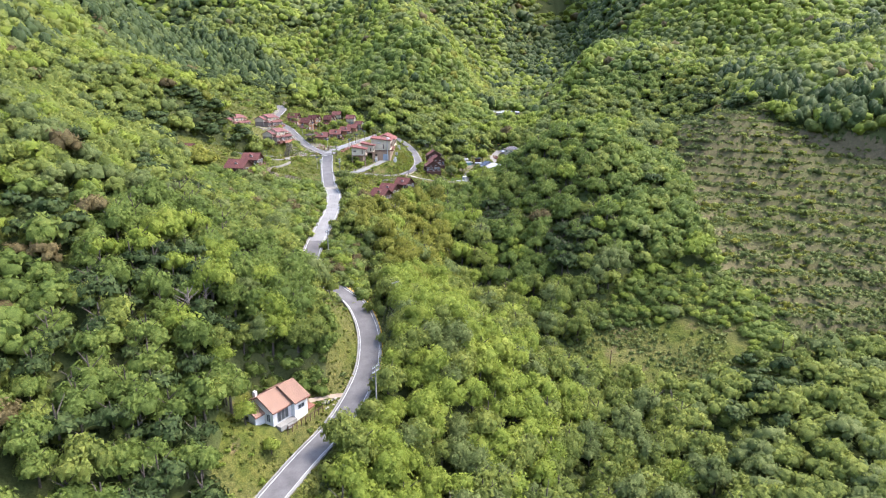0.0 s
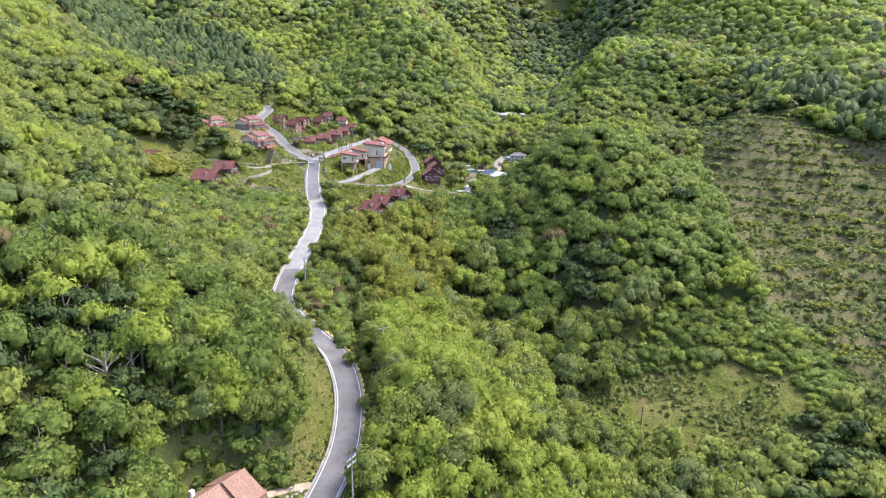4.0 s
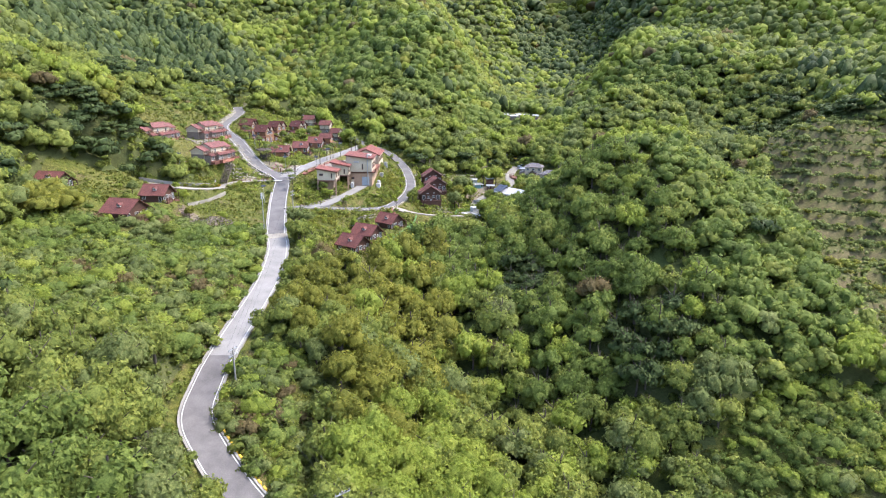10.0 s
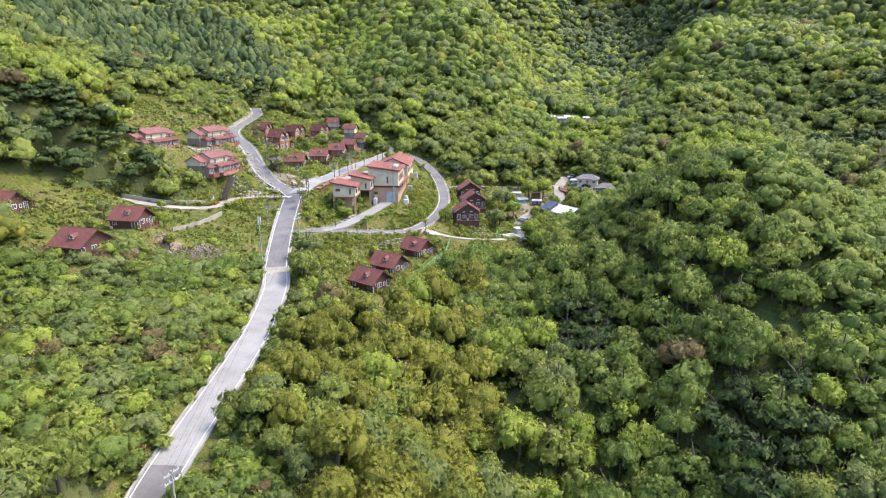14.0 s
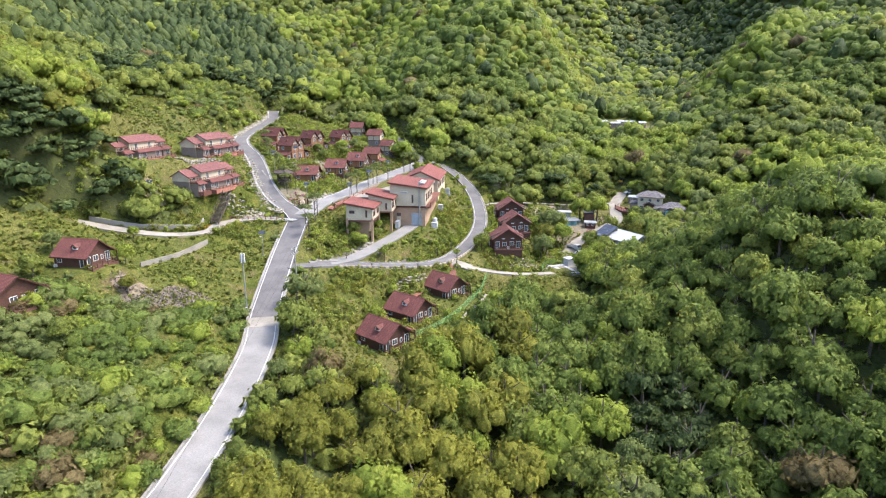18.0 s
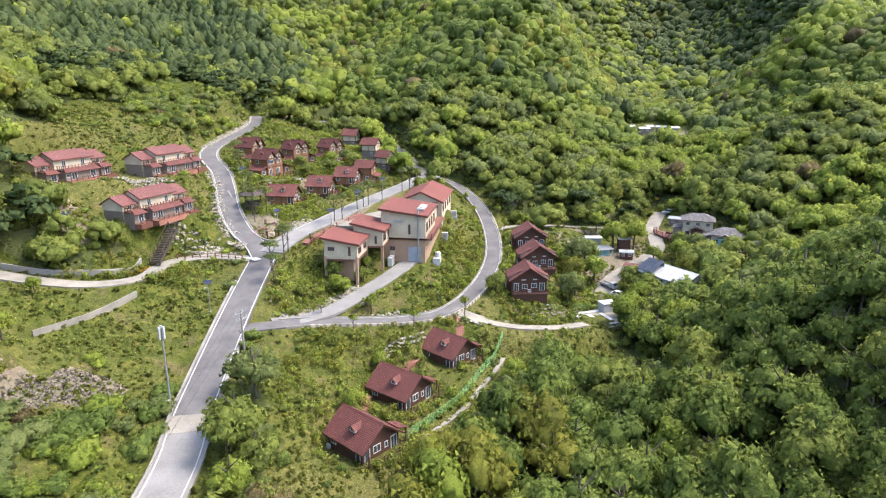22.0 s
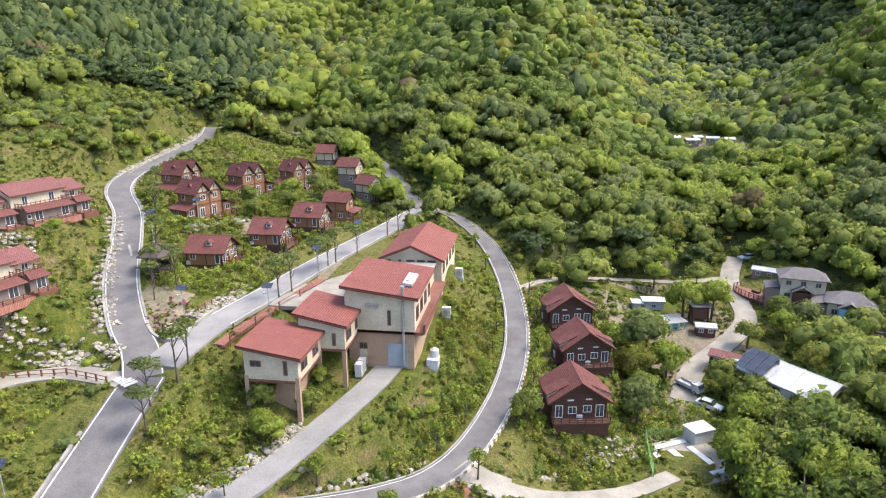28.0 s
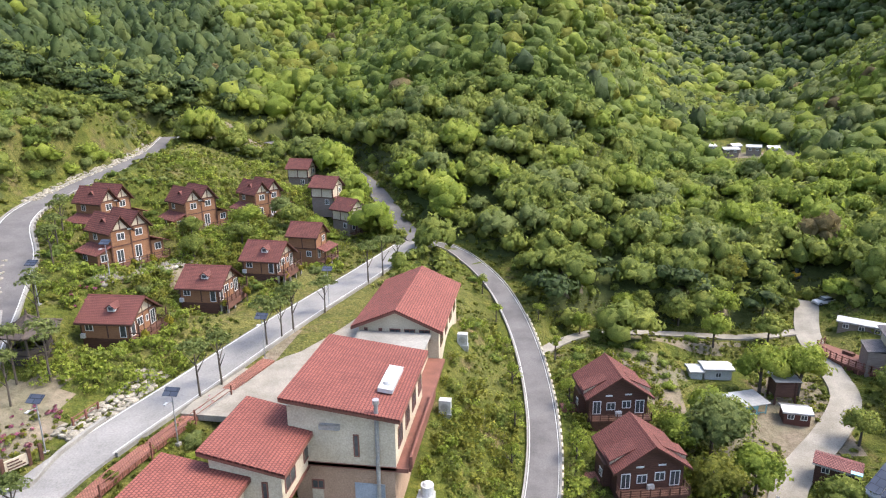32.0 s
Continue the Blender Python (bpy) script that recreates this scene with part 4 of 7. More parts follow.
def scatter_scrub():
    rng = np.random.default_rng(13)
    x, y = lay(-125, 130, 60, 345, 2.2, rng)
    d, _ = near_road(x, y)
    m = inside(x, y, SCRUB) & ~inside(x, y, FIELD) & (d > 0.9) & (rng.uniform(0, 1, len(x)) < 0.88)
    edge = inside(x, y, OPEN) & ~inside(x, y, [(-24, 248, 11, 15), (30, 328, 13, 14)]) & (d > 0.8) & (patchy(x, y, 6.0, 5.0) + rng.normal(0, 0.5, len(x)) > 0.25)
    edge &= (rng.uniform(0, 1, len(x)) < 0.75) & ~((x < -46) & (y > 203) & (y < 264)) | (rng.uniform(0, 1, len(x)) < 0.1)
    for px, py, _, pr in PADS:
        edge &= np.hypot(x - px, y - py) > pr * 0.95
    edge &= ~((x > -37) & (x < -22.5) & (y > 280) & (y < 320)) & ~((x > -44) & (x < -31) & (y > 285) & (y < 318))
    m |= edge
    x, y, s = x[m], y[m], edge[m]
    r = np.where(s, rng.uniform(0.4, 1.15, len(x)), rng.uniform(1.2, 2.4, len(x)) * np.where(rng.uniform(0, 1, len(x)) < 0.12, 1.4, 1.0))
    z = ground(x, y)
    pick = rng.uniform(0, 1, len(x)) + 0.3 * patchy(x, y, 12.0, 3.0)
    for lo, hi, name, material, text in ((-9, 0.52, "green_scrub", LEAF_DEEP, "dark green scrub on the banks"), (0.52, 0.74, "bright_scrub", LEAF_BRIGHT, "bright green bushes on the banks"), (0.74, 1.08, "grey_scrub", LEAF_GREY, "grey-green bushes on the banks"), (1.08, 9, "dry_scrub", LEAF_DRY, "brown dry scrub on the banks")):
        q = (pick >= lo) & (pick < hi)
        V, F, N = gather(BUSH, [(a, b, c - 0.3 * e, e, 0.9) for a, b, c, e in zip(x[q], y[q], z[q], r[q])], rng)
        if V is not None:
            tagged(new(name, mesh_of(name, V, F, material, True, N)), text, "scrub", kind="stuff")
    x, y = lay(70, 250, 145, 330, 1.75, rng)
    q = (hills(x, y) + 1.2 * np.sin(x * 0.045)) / 3.0
    f = q - np.floor(q)
    t = terrace_mask(x, y)
    row = (f < 0.5) & (patchy(x, y, 9.0, 6.0) > -0.6)
    m = (t > 0.15) & ((row & (rng.uniform(0, 1, len(x)) < 0.8)) | (rng.uniform(0, 1, len(x)) < np.where(y < 178, 0.7, 0.46)))
    x, y, row = x[m], y[m], row[m]
    r = np.where(rng.uniform(0, 1, len(x)) < 0.16, rng.uniform(1.5, 2.3, len(x)), rng.uniform(0.5, 1.3, len(x)))
    z = ground(x, y)
    pick = rng.uniform(0, 1, len(x)) + 0.35 * patchy(x, y, 17.0, 8.0)
    for lo, hi, name, material, text in ((-9, 0.6, "orchard_bushes", LEAF_GREY, "rows of small grey-green orchard bushes on earth terraces"), (0.6, 0.8, "orchard_trees", LEAF_OLIVE, "rows of low olive-green fruit trees on earth terraces"), (0.8, 9, "terrace_shrubs", LEAF_OAK, "dark green shrubs between the orchard rows")):
        q = (pick >= lo) & (pick < hi)
        V, F, N = gather(BUSHLET, [(a, b, c - 0.15 * e, e, 0.95) for a, b, c, e in zip(x[q], y[q], z[q], r[q])], rng)
        tagged(new(name, mesh_of(name, V, F, material, True, N)), text, "orchard", kind="stuff")
    x, y = lay(70, 240, 138, 315, 1.7, rng)
    m = (terrace_mask(x, y) > 0.1) & (rng.uniform(0, 1, len(x)) < 0.85)
    xf, yf = lay(30, 82, 140, 168, 1.0, rng)
    q = inside(xf, yf, FIELD) & (patchy(xf, yf, 5.0, 2.0) + rng.normal(0, 0.5, len(xf)) > -0.1)
    x, y = np.concatenate([x[m], xf[q]]), np.concatenate([y[m], yf[q]])
    V, F, N = gather(WISP, [(a, b, c - 0.1, e, 0.9) for a, b, c, e in zip(x, y, ground(x, y), rng.uniform(0.45, 1.15, len(x)))], rng)
    tagged(new("terrace_weeds", mesh_of("terrace_weeds", V, F, LEAF_GREY, True, N)), "grey-green weeds over the terraces and clearing", "weeds", kind="stuff")


# leaf litter under the woods, dry grass on the terraces
mid = np.stack([GX.ravel(), GY.ravel()], 1)[quads].mean(1)
cell = np.where(inside(mid[:, 0], mid[:, 1], OPEN) | inside(mid[:, 0], mid[:, 1], FIELD) | inside(mid[:, 0], mid[:, 1], SCRUB), 0, 1)
close_road = np.full(len(mid), 99.0)
box_m = (np.abs(mid[:, 0]) < 130) & (mid[:, 1] > 40) & (mid[:, 1] < 400)
close_road[box_m] = near_road(mid[box_m, 0], mid[box_m, 1])[0]
cell = np.where(close_road < 2.5, 0, cell)
cell = np.where(terrace_mask(mid[:, 0], mid[:, 1]) > 0.3, 2, cell)
DIRT = [(43, 420, 13, 8), (-84, 386, 9, 5), (-76, 380, 5, 3), (10, 304, 3, 5), (7.5, 297, 3, 5), (12, 292, 4, 3.5), (3, 317, 2.6, 6), (-57, 285, 3, 3), (-54, 280, 2.5, 3), (16, 311, 8, 6), (19, 319, 4, 5), (2, 322, 6, 2.2), (13, 340, 5, 3), (-9, 341, 3.5, 7), (8, 330, 9, 1.6), (-89, 380, 7, 4), (-80, 262, 5, 4), (-26, 106.5, 2, 2.5), (-57, 312, 3, 2.5), (-40, 296, 1.6, 8), (-54.5, 229, 4.6, 3.2), (-59.5, 225.5, 4.6, 2.8), (-76, 258.5, 2.6, 2)]
cell = np.where(inside(mid[:, 0], mid[:, 1], DIRT), 3, cell)
ground_mesh.polygons.foreach_set("material_index", cell.astype(np.int32))

scatter_near()
scatter_far()
scatter_scrub()
# ---- building parts ----
def part(name, bm, material, parent=None, label=""):
    me = bpy.data.meshes.new(name)
    bm.to_mesh(me)
    bm.free()
    me.materials.append(material)
    ob = new(name, me)
    if parent:
        ob.parent = parent
    return tagged(ob, label) if label else ob


def thing(name, m, label, category, group=""):
    ob = new(name)
    ob.empty_display_size = 0.3
    ob.matrix_world = m
    return tagged(ob, label, category, group)


def box(bm, lo, hi, m=None):
    x0, y0, z0 = lo
    x1, y1, z1 = hi
    pts = [(x0, y0, z0), (x1, y0, z0), (x1, y1, z0), (x0, y1, z0), (x0, y0, z1), (x1, y0, z1), (x1, y1, z1), (x0, y1, z1)]
    v = [bm.verts.new(m @ Vector(p) if m else p) for p in pts]
    for f in ((3, 2, 1, 0), (4, 5, 6, 7), (0, 1, 5, 4), (1, 2, 6, 5), (2, 3, 7, 6), (3, 0, 4, 7)):
        bm.faces.new([v[i] for i in f])
    return bm


def one_box(lo, hi, m=None):
    return box(bmesh.new(), lo, hi, m)


def prism(points, along, bm=None):
    """A solid from a flat outline pushed along a vector."""
    bm = bm or bmesh.new()
    a = [bm.verts.new(p) for p in points]
    b = [bm.verts.new(Vector(p) + Vector(along)) for p in points]
    n = len(points)
    bm.faces.new(a[::-1])
    bm.faces.new(b)
    for i in range(n):
        bm.faces.new([a[i], a[(i + 1) % n], b[(i + 1) % n], b[i]])
    bmesh.ops.recalc_face_normals(bm, faces=bm.faces)
    return bm


def tube(a, b, r, sides=8, r2=None, bm=None):
    bm = bm or bmesh.new()
    a, b = Vector(a), Vector(b)
    t = (b - a).normalized()
    u = t.orthogonal().normalized()
    w = t.cross(u)
    r2 = r if r2 is None else r2
    rings = [[bm.verts.new(c + q * (math.cos(k * 2 * math.pi / sides) * u + math.sin(k * 2 * math.pi / sides) * w)) for k in range(sides)] for c, q in ((a, r), (b, r2))]
    for k in range(sides):
        bm.faces.new([rings[0][k], rings[0][(k + 1) % sides], rings[1][(k + 1) % sides], rings[1][k]])
    bm.faces.new(rings[0][::-1])
    bm.faces.new(rings[1])
    return bm


SHARED = {}


def shared_part(key, make, name, material, parent, m):
    """A part whose mesh is built once and then shared; m places it in its parent."""
    if key not in SHARED:
        bm = make()
        me = bpy.data.meshes.new(name)
        bm.to_mesh(me)
        bm.free()
        me.materials.append(material)
        SHARED[key] = me
    ob = new(name, SHARED[key])
    ob.parent = parent
    ob.matrix_basis = m
    return ob


def frame_mesh(w, h, bars):
    bm = bmesh.new()
    t, d = 0.09, 0.06
    box(bm, (-w / 2, -d, 0), (-w / 2 + t, 0.02, h))
    box(bm, (w / 2 - t, -d, 0), (w / 2, 0.02, h))
    box(bm, (-w / 2 + t, -d, 0), (w / 2 - t, 0.02, t))
    box(bm, (-w / 2 + t, -d, h - t), (w / 2 - t, 0.02, h))
    for k in range(1, bars):
        c = -w / 2 + w * k / bars
        box(bm, (c - 0.035, -d + 0.01, t), (c + 0.035, 0.01, h - t))
    return bm


def window(parent, at, facing, w, h, bars=2, frame_material=None, name="window"):
    """A window whose sill's middle is at a place of its house, facing an angle (degrees; 0 looks along -y)."""
    fm = frame_material or WHITE_PVC
    m = pose(*at, 0, 0, facing)
    win = shared_part(("frame", w, h, bars, fm.name), lambda: frame_mesh(w, h, bars), name, fm, parent, m)
    shared_part(("pane", w, h), lambda: one_box((-w / 2 + 0.08, -0.035, 0.08), (w / 2 - 0.08, 0.0, h - 0.08)), "pane", GLASS, win, pose(0, 0, 0))
    return win


def slope(parent, eave_a, eave_b, top_b, top_a, material, thick=0.14, name="roof_slope", label=""):
    """A roof plane of a given thickness between two eave points and two upper points."""
    p = [Vector(q) for q in (eave_a, eave_b, top_b, top_a)]
    n = (p[1] - p[0]).cross(p[3] - p[0]).normalized()
    if n.z < 0:
        n = -n
    return part(name, prism(p, -n * thick), material, parent, label)


def gable_roof(parent, x0, x1, half, eave, ridge, material, over=0.55, cy=0.0, trim=TIMBER):
    """Two slopes, a ridge cap and four barge boards; the ridge runs along x."""
    k = (ridge - eave) / half
    drop = k * over
    for s in (-1, 1):
        slope(parent, (x0, cy + s * (half + over), eave - drop), (x1, cy + s * (half + over), eave - drop), (x1, cy, ridge), (x0, cy, ridge), material)
        for x in (x0, x1):
            part("barge_board", prism([(x, cy + s * (half + over), eave - drop - 0.28), (x, cy, ridge - 0.28), (x, cy, ridge - 0.02), (x, cy + s * (half + over), eave - drop - 0.02)], (0.07 if x == x0 else -0.07, 0, 0)), trim, parent)
        part("fascia", one_box((x0 + 0.08, cy + s * (half + over) - 0.05, eave - drop - 0.24), (x1 - 0.08, cy + s * (half + over) + 0.03, eave - drop - 0.08)), trim, parent)
    part("ridge_cap", prism([(x0 - 0.02, cy - 0.2, ridge - 0.2 * k + 0.02), (x0 - 0.02, cy, ridge + 0.07), (x0 - 0.02, cy + 0.2, ridge - 0.2 * k + 0.02)], (x1 - x0 + 0.04, 0, 0)), material, parent)


def gable_walls(parent, x0, x1, half, base, eave, ridge, material, cy=0.0, name="wall", label=""):
    out = [(x0, cy - half, base), (x0, cy + half, base), (x0, cy + half, eave), (x0, cy, ridge), (x0, cy - half, eave)]
    return part(name, prism(out, (x1 - x0, 0, 0)), material, parent, label)


def dormer(parent, x, half, eave, ridge, material, side=-1, at=0.45):
    """A small gabled dormer with a window on one slope."""
    y = side * half * (1 - at) - side * 0.0
    z = eave + (ridge - eave) * at
    d = new("dormer", None)
    d.parent = parent
    d.matrix_basis = pose(x, y, z, 0, 0, 0 if side < 0 else 180)
    part("dormer_wall", prism([(-0.5, -0.55, -0.25), (0.5, -0.55, -0.25), (0.5, -0.55, 0.35), (0, -0.55, 0.75), (-0.5, -0.55, 0.35)], (0, 1.3, 0)), WHITE_PVC, d)
    for s in (-1, 1):
        slope(d, (s * 0.75, -0.8, 0.2), (s * 0.75, 1.2, 0.2), (0, 1.6, 0.84), (0, -0.8, 0.84), material, 0.08, "dormer_roof")
    part("dormer_pane", one_box((-0.32, -0.58, -0.1), (0.32, -0.56, 0.35)), GLASS, d)


def railing(parent, points, z, h=0.95, gap=1.3, material=None):
    """Posts and two rails along a line of (x, y) corners."""
    mt = material or TIMBER
    for (ax, ay), (bx, by) in zip(points[:-1], points[1:]):
        d = math.hypot(bx - ax, by - ay)
        n = max(1, round(d / gap))
        for i in range(n + 1):
            px, py = ax + (bx - ax) * i / n, ay + (by - ay) * i / n
            shared_part(("rail_post", h, mt.name), lambda: one_box((-0.06, -0.06, 0), (0.06, 0.06, h + 0.06)), "post", mt, parent, pose(px, py, z))
        a = math.degrees(math.atan2(by - ay, bx - ax))
        for zz, q in ((z + h - 0.1, 0.05), (z + h * 0.5, 0.03), (z + h * 0.2, 0.03)):
            part("rail", one_box((0, -0.03, -q), (d, 0.03, q), pose(ax, ay, zz, 0, 0, a)), mt, parent)


def deck(parent, x0, x1, y0, y1, z, low, stilts=True, material=None):
    part("deck", one_box((x0, y0, z - 0.22), (x1, y1, z)), material or DECKING, parent)
    if stilts:
        for px in (x0 + 0.25, x1 - 0.25):
            for k in range(max(2, round((y1 - y0) / 2.4)) + 1):
                n = max(2, round((y1 - y0) / 2.4))
                py = y0 + 0.25 + (y1 - y0 - 0.5) * k / n
                part("stilt", one_box((px - 0.13, py - 0.13, low), (px + 0.13, py + 0.13, z - 0.22)), PALE_CONCRETE, parent)


def name_bars(parent, at, facing, n=2, w=0.9):
    """Plain bars where a sign's writing stands."""
    for k in range(n):
        part("sign_bar", one_box((-w / 2, -0.05, 0.0), (w / 2, 0.0, 0.2), pose(at[0], at[1], at[2], 0, 0, facing) @ pose((k - (n - 1) / 2) * 2.6, 0, k * 0.12)), WHITE_PVC, parent, "plain white sign lettering bar")


# ---- single-storey cabins ----
def cabin(x, y, ridge_z, turn, length, wall_material, label, group, timber=False, wide=6.4, tall=5.0, stilts=False, porch=True, below=2.5, k=0.8):
    half, eave, ridge = wide / 2, 2.55, tall
    c = thing("log_cabin" if not timber else "timber_cabin", pose(x, y, ridge_z - tall * k, 0, 0, turn) @ Matrix.Scale(k, 4), label, "cabin", group)
    x0, x1 = -length / 2 + 0.5, length / 2 - 0.75
    gable_walls(c, x0, x1, half, -0.1, eave, ridge - 0.12, wall_material)
    part("foundation", one_box((x0 + 0.05, -half + 0.05, -below), (x1 - 0.05, half - 0.05, -0.1)), CONCRETE if not stilts else LOG_DARK, c)
    gable_roof(c, -length / 2, length / 2, half, eave, ridge, ROOF_RED)
    dormer(c, 0.5, half, eave, ridge, ROOF_RED)
    window(c, (x0 + 1.2, -half - 0.01, 0.9), 0, 1.1, 1.1)
    window(c, (x1 - 0.9, -half - 0.01, 0.15), 0, 0.9, 2.0, 1, name="door")
    window(c, (x1 + 0.01, -half + 0.75, 0.15), 90, 0.95, 2.0, 1, name="door")
    window(c, (x1 + 0.01, -0.75, 0.95), 90, 1.3, 1.15)
    window(c, (x1 + 0.01, 0.9, 0.95), 90, 0.6, 0.9, 1)
    window(c, (x1 + 0.01, half - 0.9, 0.15), 90, 1.15, 2.0, 2, name="door")
    window(c, (0.4, half + 0.01, 0.9), 180, 1.2, 1.1)
    if timber:
        for py in (-half + 0.08, -1.5, 0.0, 1.5, half - 0.08):
            top = eave + (ridge - eave) * (1 - abs(py) / half) - 0.3
            part("timber", one_box((x1, py - 0.09, 0), (x1 + 0.05, py + 0.09, top)), TIMBER, c)
        part("timber", one_box((x1 + 0.02, -half, eave - 0.1), (x1 + 0.07, half, eave + 0.1)), TIMBER, c)
        part("gable_panel", prism([(x1 + 0.012, -half * 0.7, eave + 0.1), (x1 + 0.012, half * 0.7, eave + 0.1), (x1 + 0.012, 0, ridge - 0.5)], (0.02, 0, 0)), PLASTER, c)
        for px in (x0 + 0.08, 0.2, x1 - 0.1):
            part("timber", one_box((px - 0.09, -half - 0.05, 0), (px + 0.09, -half, eave - 0.05)), TIMBER, c)
    deck(c, x1, x1 + 1.5, -half - 0.2, half + 0.3, -0.02, -below, stilts)
    part("deck_skirt", one_box((x1 + 1.38, -half - 0.15, -0.9), (x1 + 1.46, half + 0.25, -0.2)), DECKING, c)
    railing(c, [(x1 + 0.1, -half - 0.15), (x1 + 1.4, -half - 0.15), (x1 + 1.4, half + 0.2), (x1 + 0.1, half + 0.2)], -0.02)
    for py in (-half - 0.1, half + 0.15):
        part("porch_post", one_box((x1 + 1.3, py - 0.08, 0), (x1 + 1.46, py + 0.08, 2.2)), TIMBER, c)
    if porch:
        slope(c, (x1 - 2.6, half + 2.0, 1.95), (x1 - 0.2, half + 2.0, 1.95), (x1 - 0.2, half + 0.2, 2.6), (x1 - 2.6, half + 0.2, 2.6), ROOF_RED, 0.1, "porch_roof")
        for px in (x1 - 2.4, x1 - 0.4):
            part("porch_post", one_box((px - 0.07, half + 1.75, -0.1), (px + 0.07, half + 1.9, 1.95)), TIMBER, c)
    part("outdoor_unit", one_box((x0 + 0.1, -half - 0.45, 0), (x0 + 0.7, -half - 0.12, 0.6)), WHITE_METAL, c, "white air-conditioner unit")
    return c


G_SOUTH, G_WEST, G_UP = "cabins below the lane", "cabins on the west meadow", "timber cabins on the upper slope"
T_DARK = "dark log cabin with red tiled roof"
cabin(-21.4, 247.7, 1.9, -30, 8.6, LOG_DARK, T_DARK, G_SOUTH, k=0.88)
cabin(-16.1, 259.6, 2.5, -36, 8.4, LOG_DARK, T_DARK + " beside the lane", G_SOUTH, k=0.86)
cabin(-23.4, 235.2, 2.0, -34, 8.4, LOG_DARK, T_DARK + " above the wood", G_SOUTH, k=0.88)
cabin(-68.6, 210.0, 16.0, -15, 9.6, LOG_DARK, "wide dark brown log cabin with red tiled roof on the meadow", G_WEST, wide=8.6, tall=5.4)
cabin(-69.0, 226.5, 16.4, -6, 8.4, LOG_DARK, T_DARK + " among bushes", G_WEST)
cabin(-90, 220.5, 20.3, -12, 9.0, LOG_DARK, T_DARK + " by the wood's edge", G_WEST)
T_TAN = "tan half-timbered cabin with red tiled roof and balcony deck"
for cx, cy, cz, turn, ln in ((-57.2, 298.2, 18.5, 2, 8.0), (-52.3, 308.4, 19.0, 0, 7.4), (-48.6, 317.4, 19.9, -4, 7.2)):
    cabin(cx, cy, cz, turn, ln, LOG_TAN, T_TAN, G_UP, True, 6.2, 4.8, True, False)


# ---- big two-storey timber houses with twin gables ----
def twin_house(x, y, ridge_z, turn, label, small=False):
    tall, w, ln = 7.4, 3.3, 5.6
    h = thing("twin_gable_house", pose(x, y, ridge_z - tall * 0.85, 0, 0, turn) @ Matrix.Scale(0.85, 4), label, "house", "two-storey timber houses")
    for cy, dx in ((-w / 2, 0.0), (w / 2, -0.7)):
        gable_walls(h, -ln / 2 + dx, ln / 2 + dx, w / 2, 0.0, 5.3, tall - 0.1, LOG_TAN, cy)
        gable_roof(h, -ln / 2 + dx - 0.5, ln / 2 + dx + 0.6, w / 2, 5.35, tall, ROOF_RED, 0.4, cy)
        fx = ln / 2 + dx
        window(h, (fx + 0.01, cy, 3.6), 90, 1.2, 1.1, 2)
        window(h, (fx + 0.01, cy - 0.4, 0.2), 90, 1.1, 2.0, 2, name="door")
        for py in (cy - w / 2 + 0.1, cy + w / 2 - 0.1):
            part("timber", one_box((fx, py - 0.09, 0), (fx + 0.06, py + 0.09, 5.3)), TIMBER, h)
        for zz in (2.75, 5.1):
            part("timber", one_box((fx, cy - w / 2, zz - 0.09), (fx + 0.05, cy + w / 2, zz + 0.09)), TIMBER, h)
        for s in (-1, 1):
            part("brace", prism([(fx + 0.02, cy + s * 1.4, 5.2), (fx + 0.02, cy + s * 1.2, 5.2), (fx + 0.02, cy + s * 0.1, 6.7), (fx + 0.02, cy + s * 0.1, 7.0)], (0.06, 0, 0)), TIMBER, h)
        part("gable_post", one_box((fx + 0.01, cy - 0.08, 5.2), (fx + 0.08, cy + 0.08, 7.1)), TIMBER, h)
        part("gable_panel", prism([(fx + 0.008, cy - 1.2, 5.25), (fx + 0.008, cy + 1.2, 5.25), (fx + 0.008, cy, 6.8)], (0.015, 0, 0)), PLASTER, h)
    dormer(h, 0.4, w, 4.9, 7.4 + (7.4 - 4.9) * 0.0, ROOF_RED, -1, 0.42)
    name_bars(h, (ln / 2 + 0.03, -0.1, 4.9), 90, 1)
    for s in (-1, 1):
        y0, y1 = s * w, s * (w + 2.0)
        part("side_wing", one_box((-ln / 2 + 0.4, min(y0, y1), 0), (ln / 2 - 0.4, max(y0, y1), 2.35)), LOG_TAN, h)
        slope(h, (-ln / 2, s * (w + 2.6), 2.1), (ln / 2 + 0.4, s * (w + 2.6), 2.1), (ln / 2 + 0.4, s * w, 3.1), (-ln / 2, s * w, 3.1), ROOF_RED, 0.12, "wing_roof")
        window(h, (ln / 2 - 0.39, s * (w + 1.0), 0.8), 90, 1.1, 1.1)
    window(h, (-0.8, -w - 2.01, 0.8), 0, 1.1, 1.1)
    window(h, (-1.0, -w - 0.01, 3.5), 0, 1.0, 1.1)
    part("foundation", one_box((-ln / 2 + 0.3, -w - 1.8, -2.4), (ln / 2 - 0.9, w + 1.8, 0)), CONCRETE, h)
    deck(h, ln / 2 - 0.4, ln / 2 + 1.6, -w - 2.0, w + 1.8, -0.02, -2.6)
    railing(h, [(ln / 2 + 0.1, -w - 1.95), (ln / 2 + 1.5, -w - 1.95), (ln / 2 + 1.5, w + 1.7), (ln / 2 + 0.1, w + 1.7)], -0.02)
    part("outdoor_unit", one_box((ln / 2 + 0.05, 0.1, 0), (ln / 2 + 0.4, 0.8, 0.6)), WHITE_METAL, h, "white air-conditioner unit")


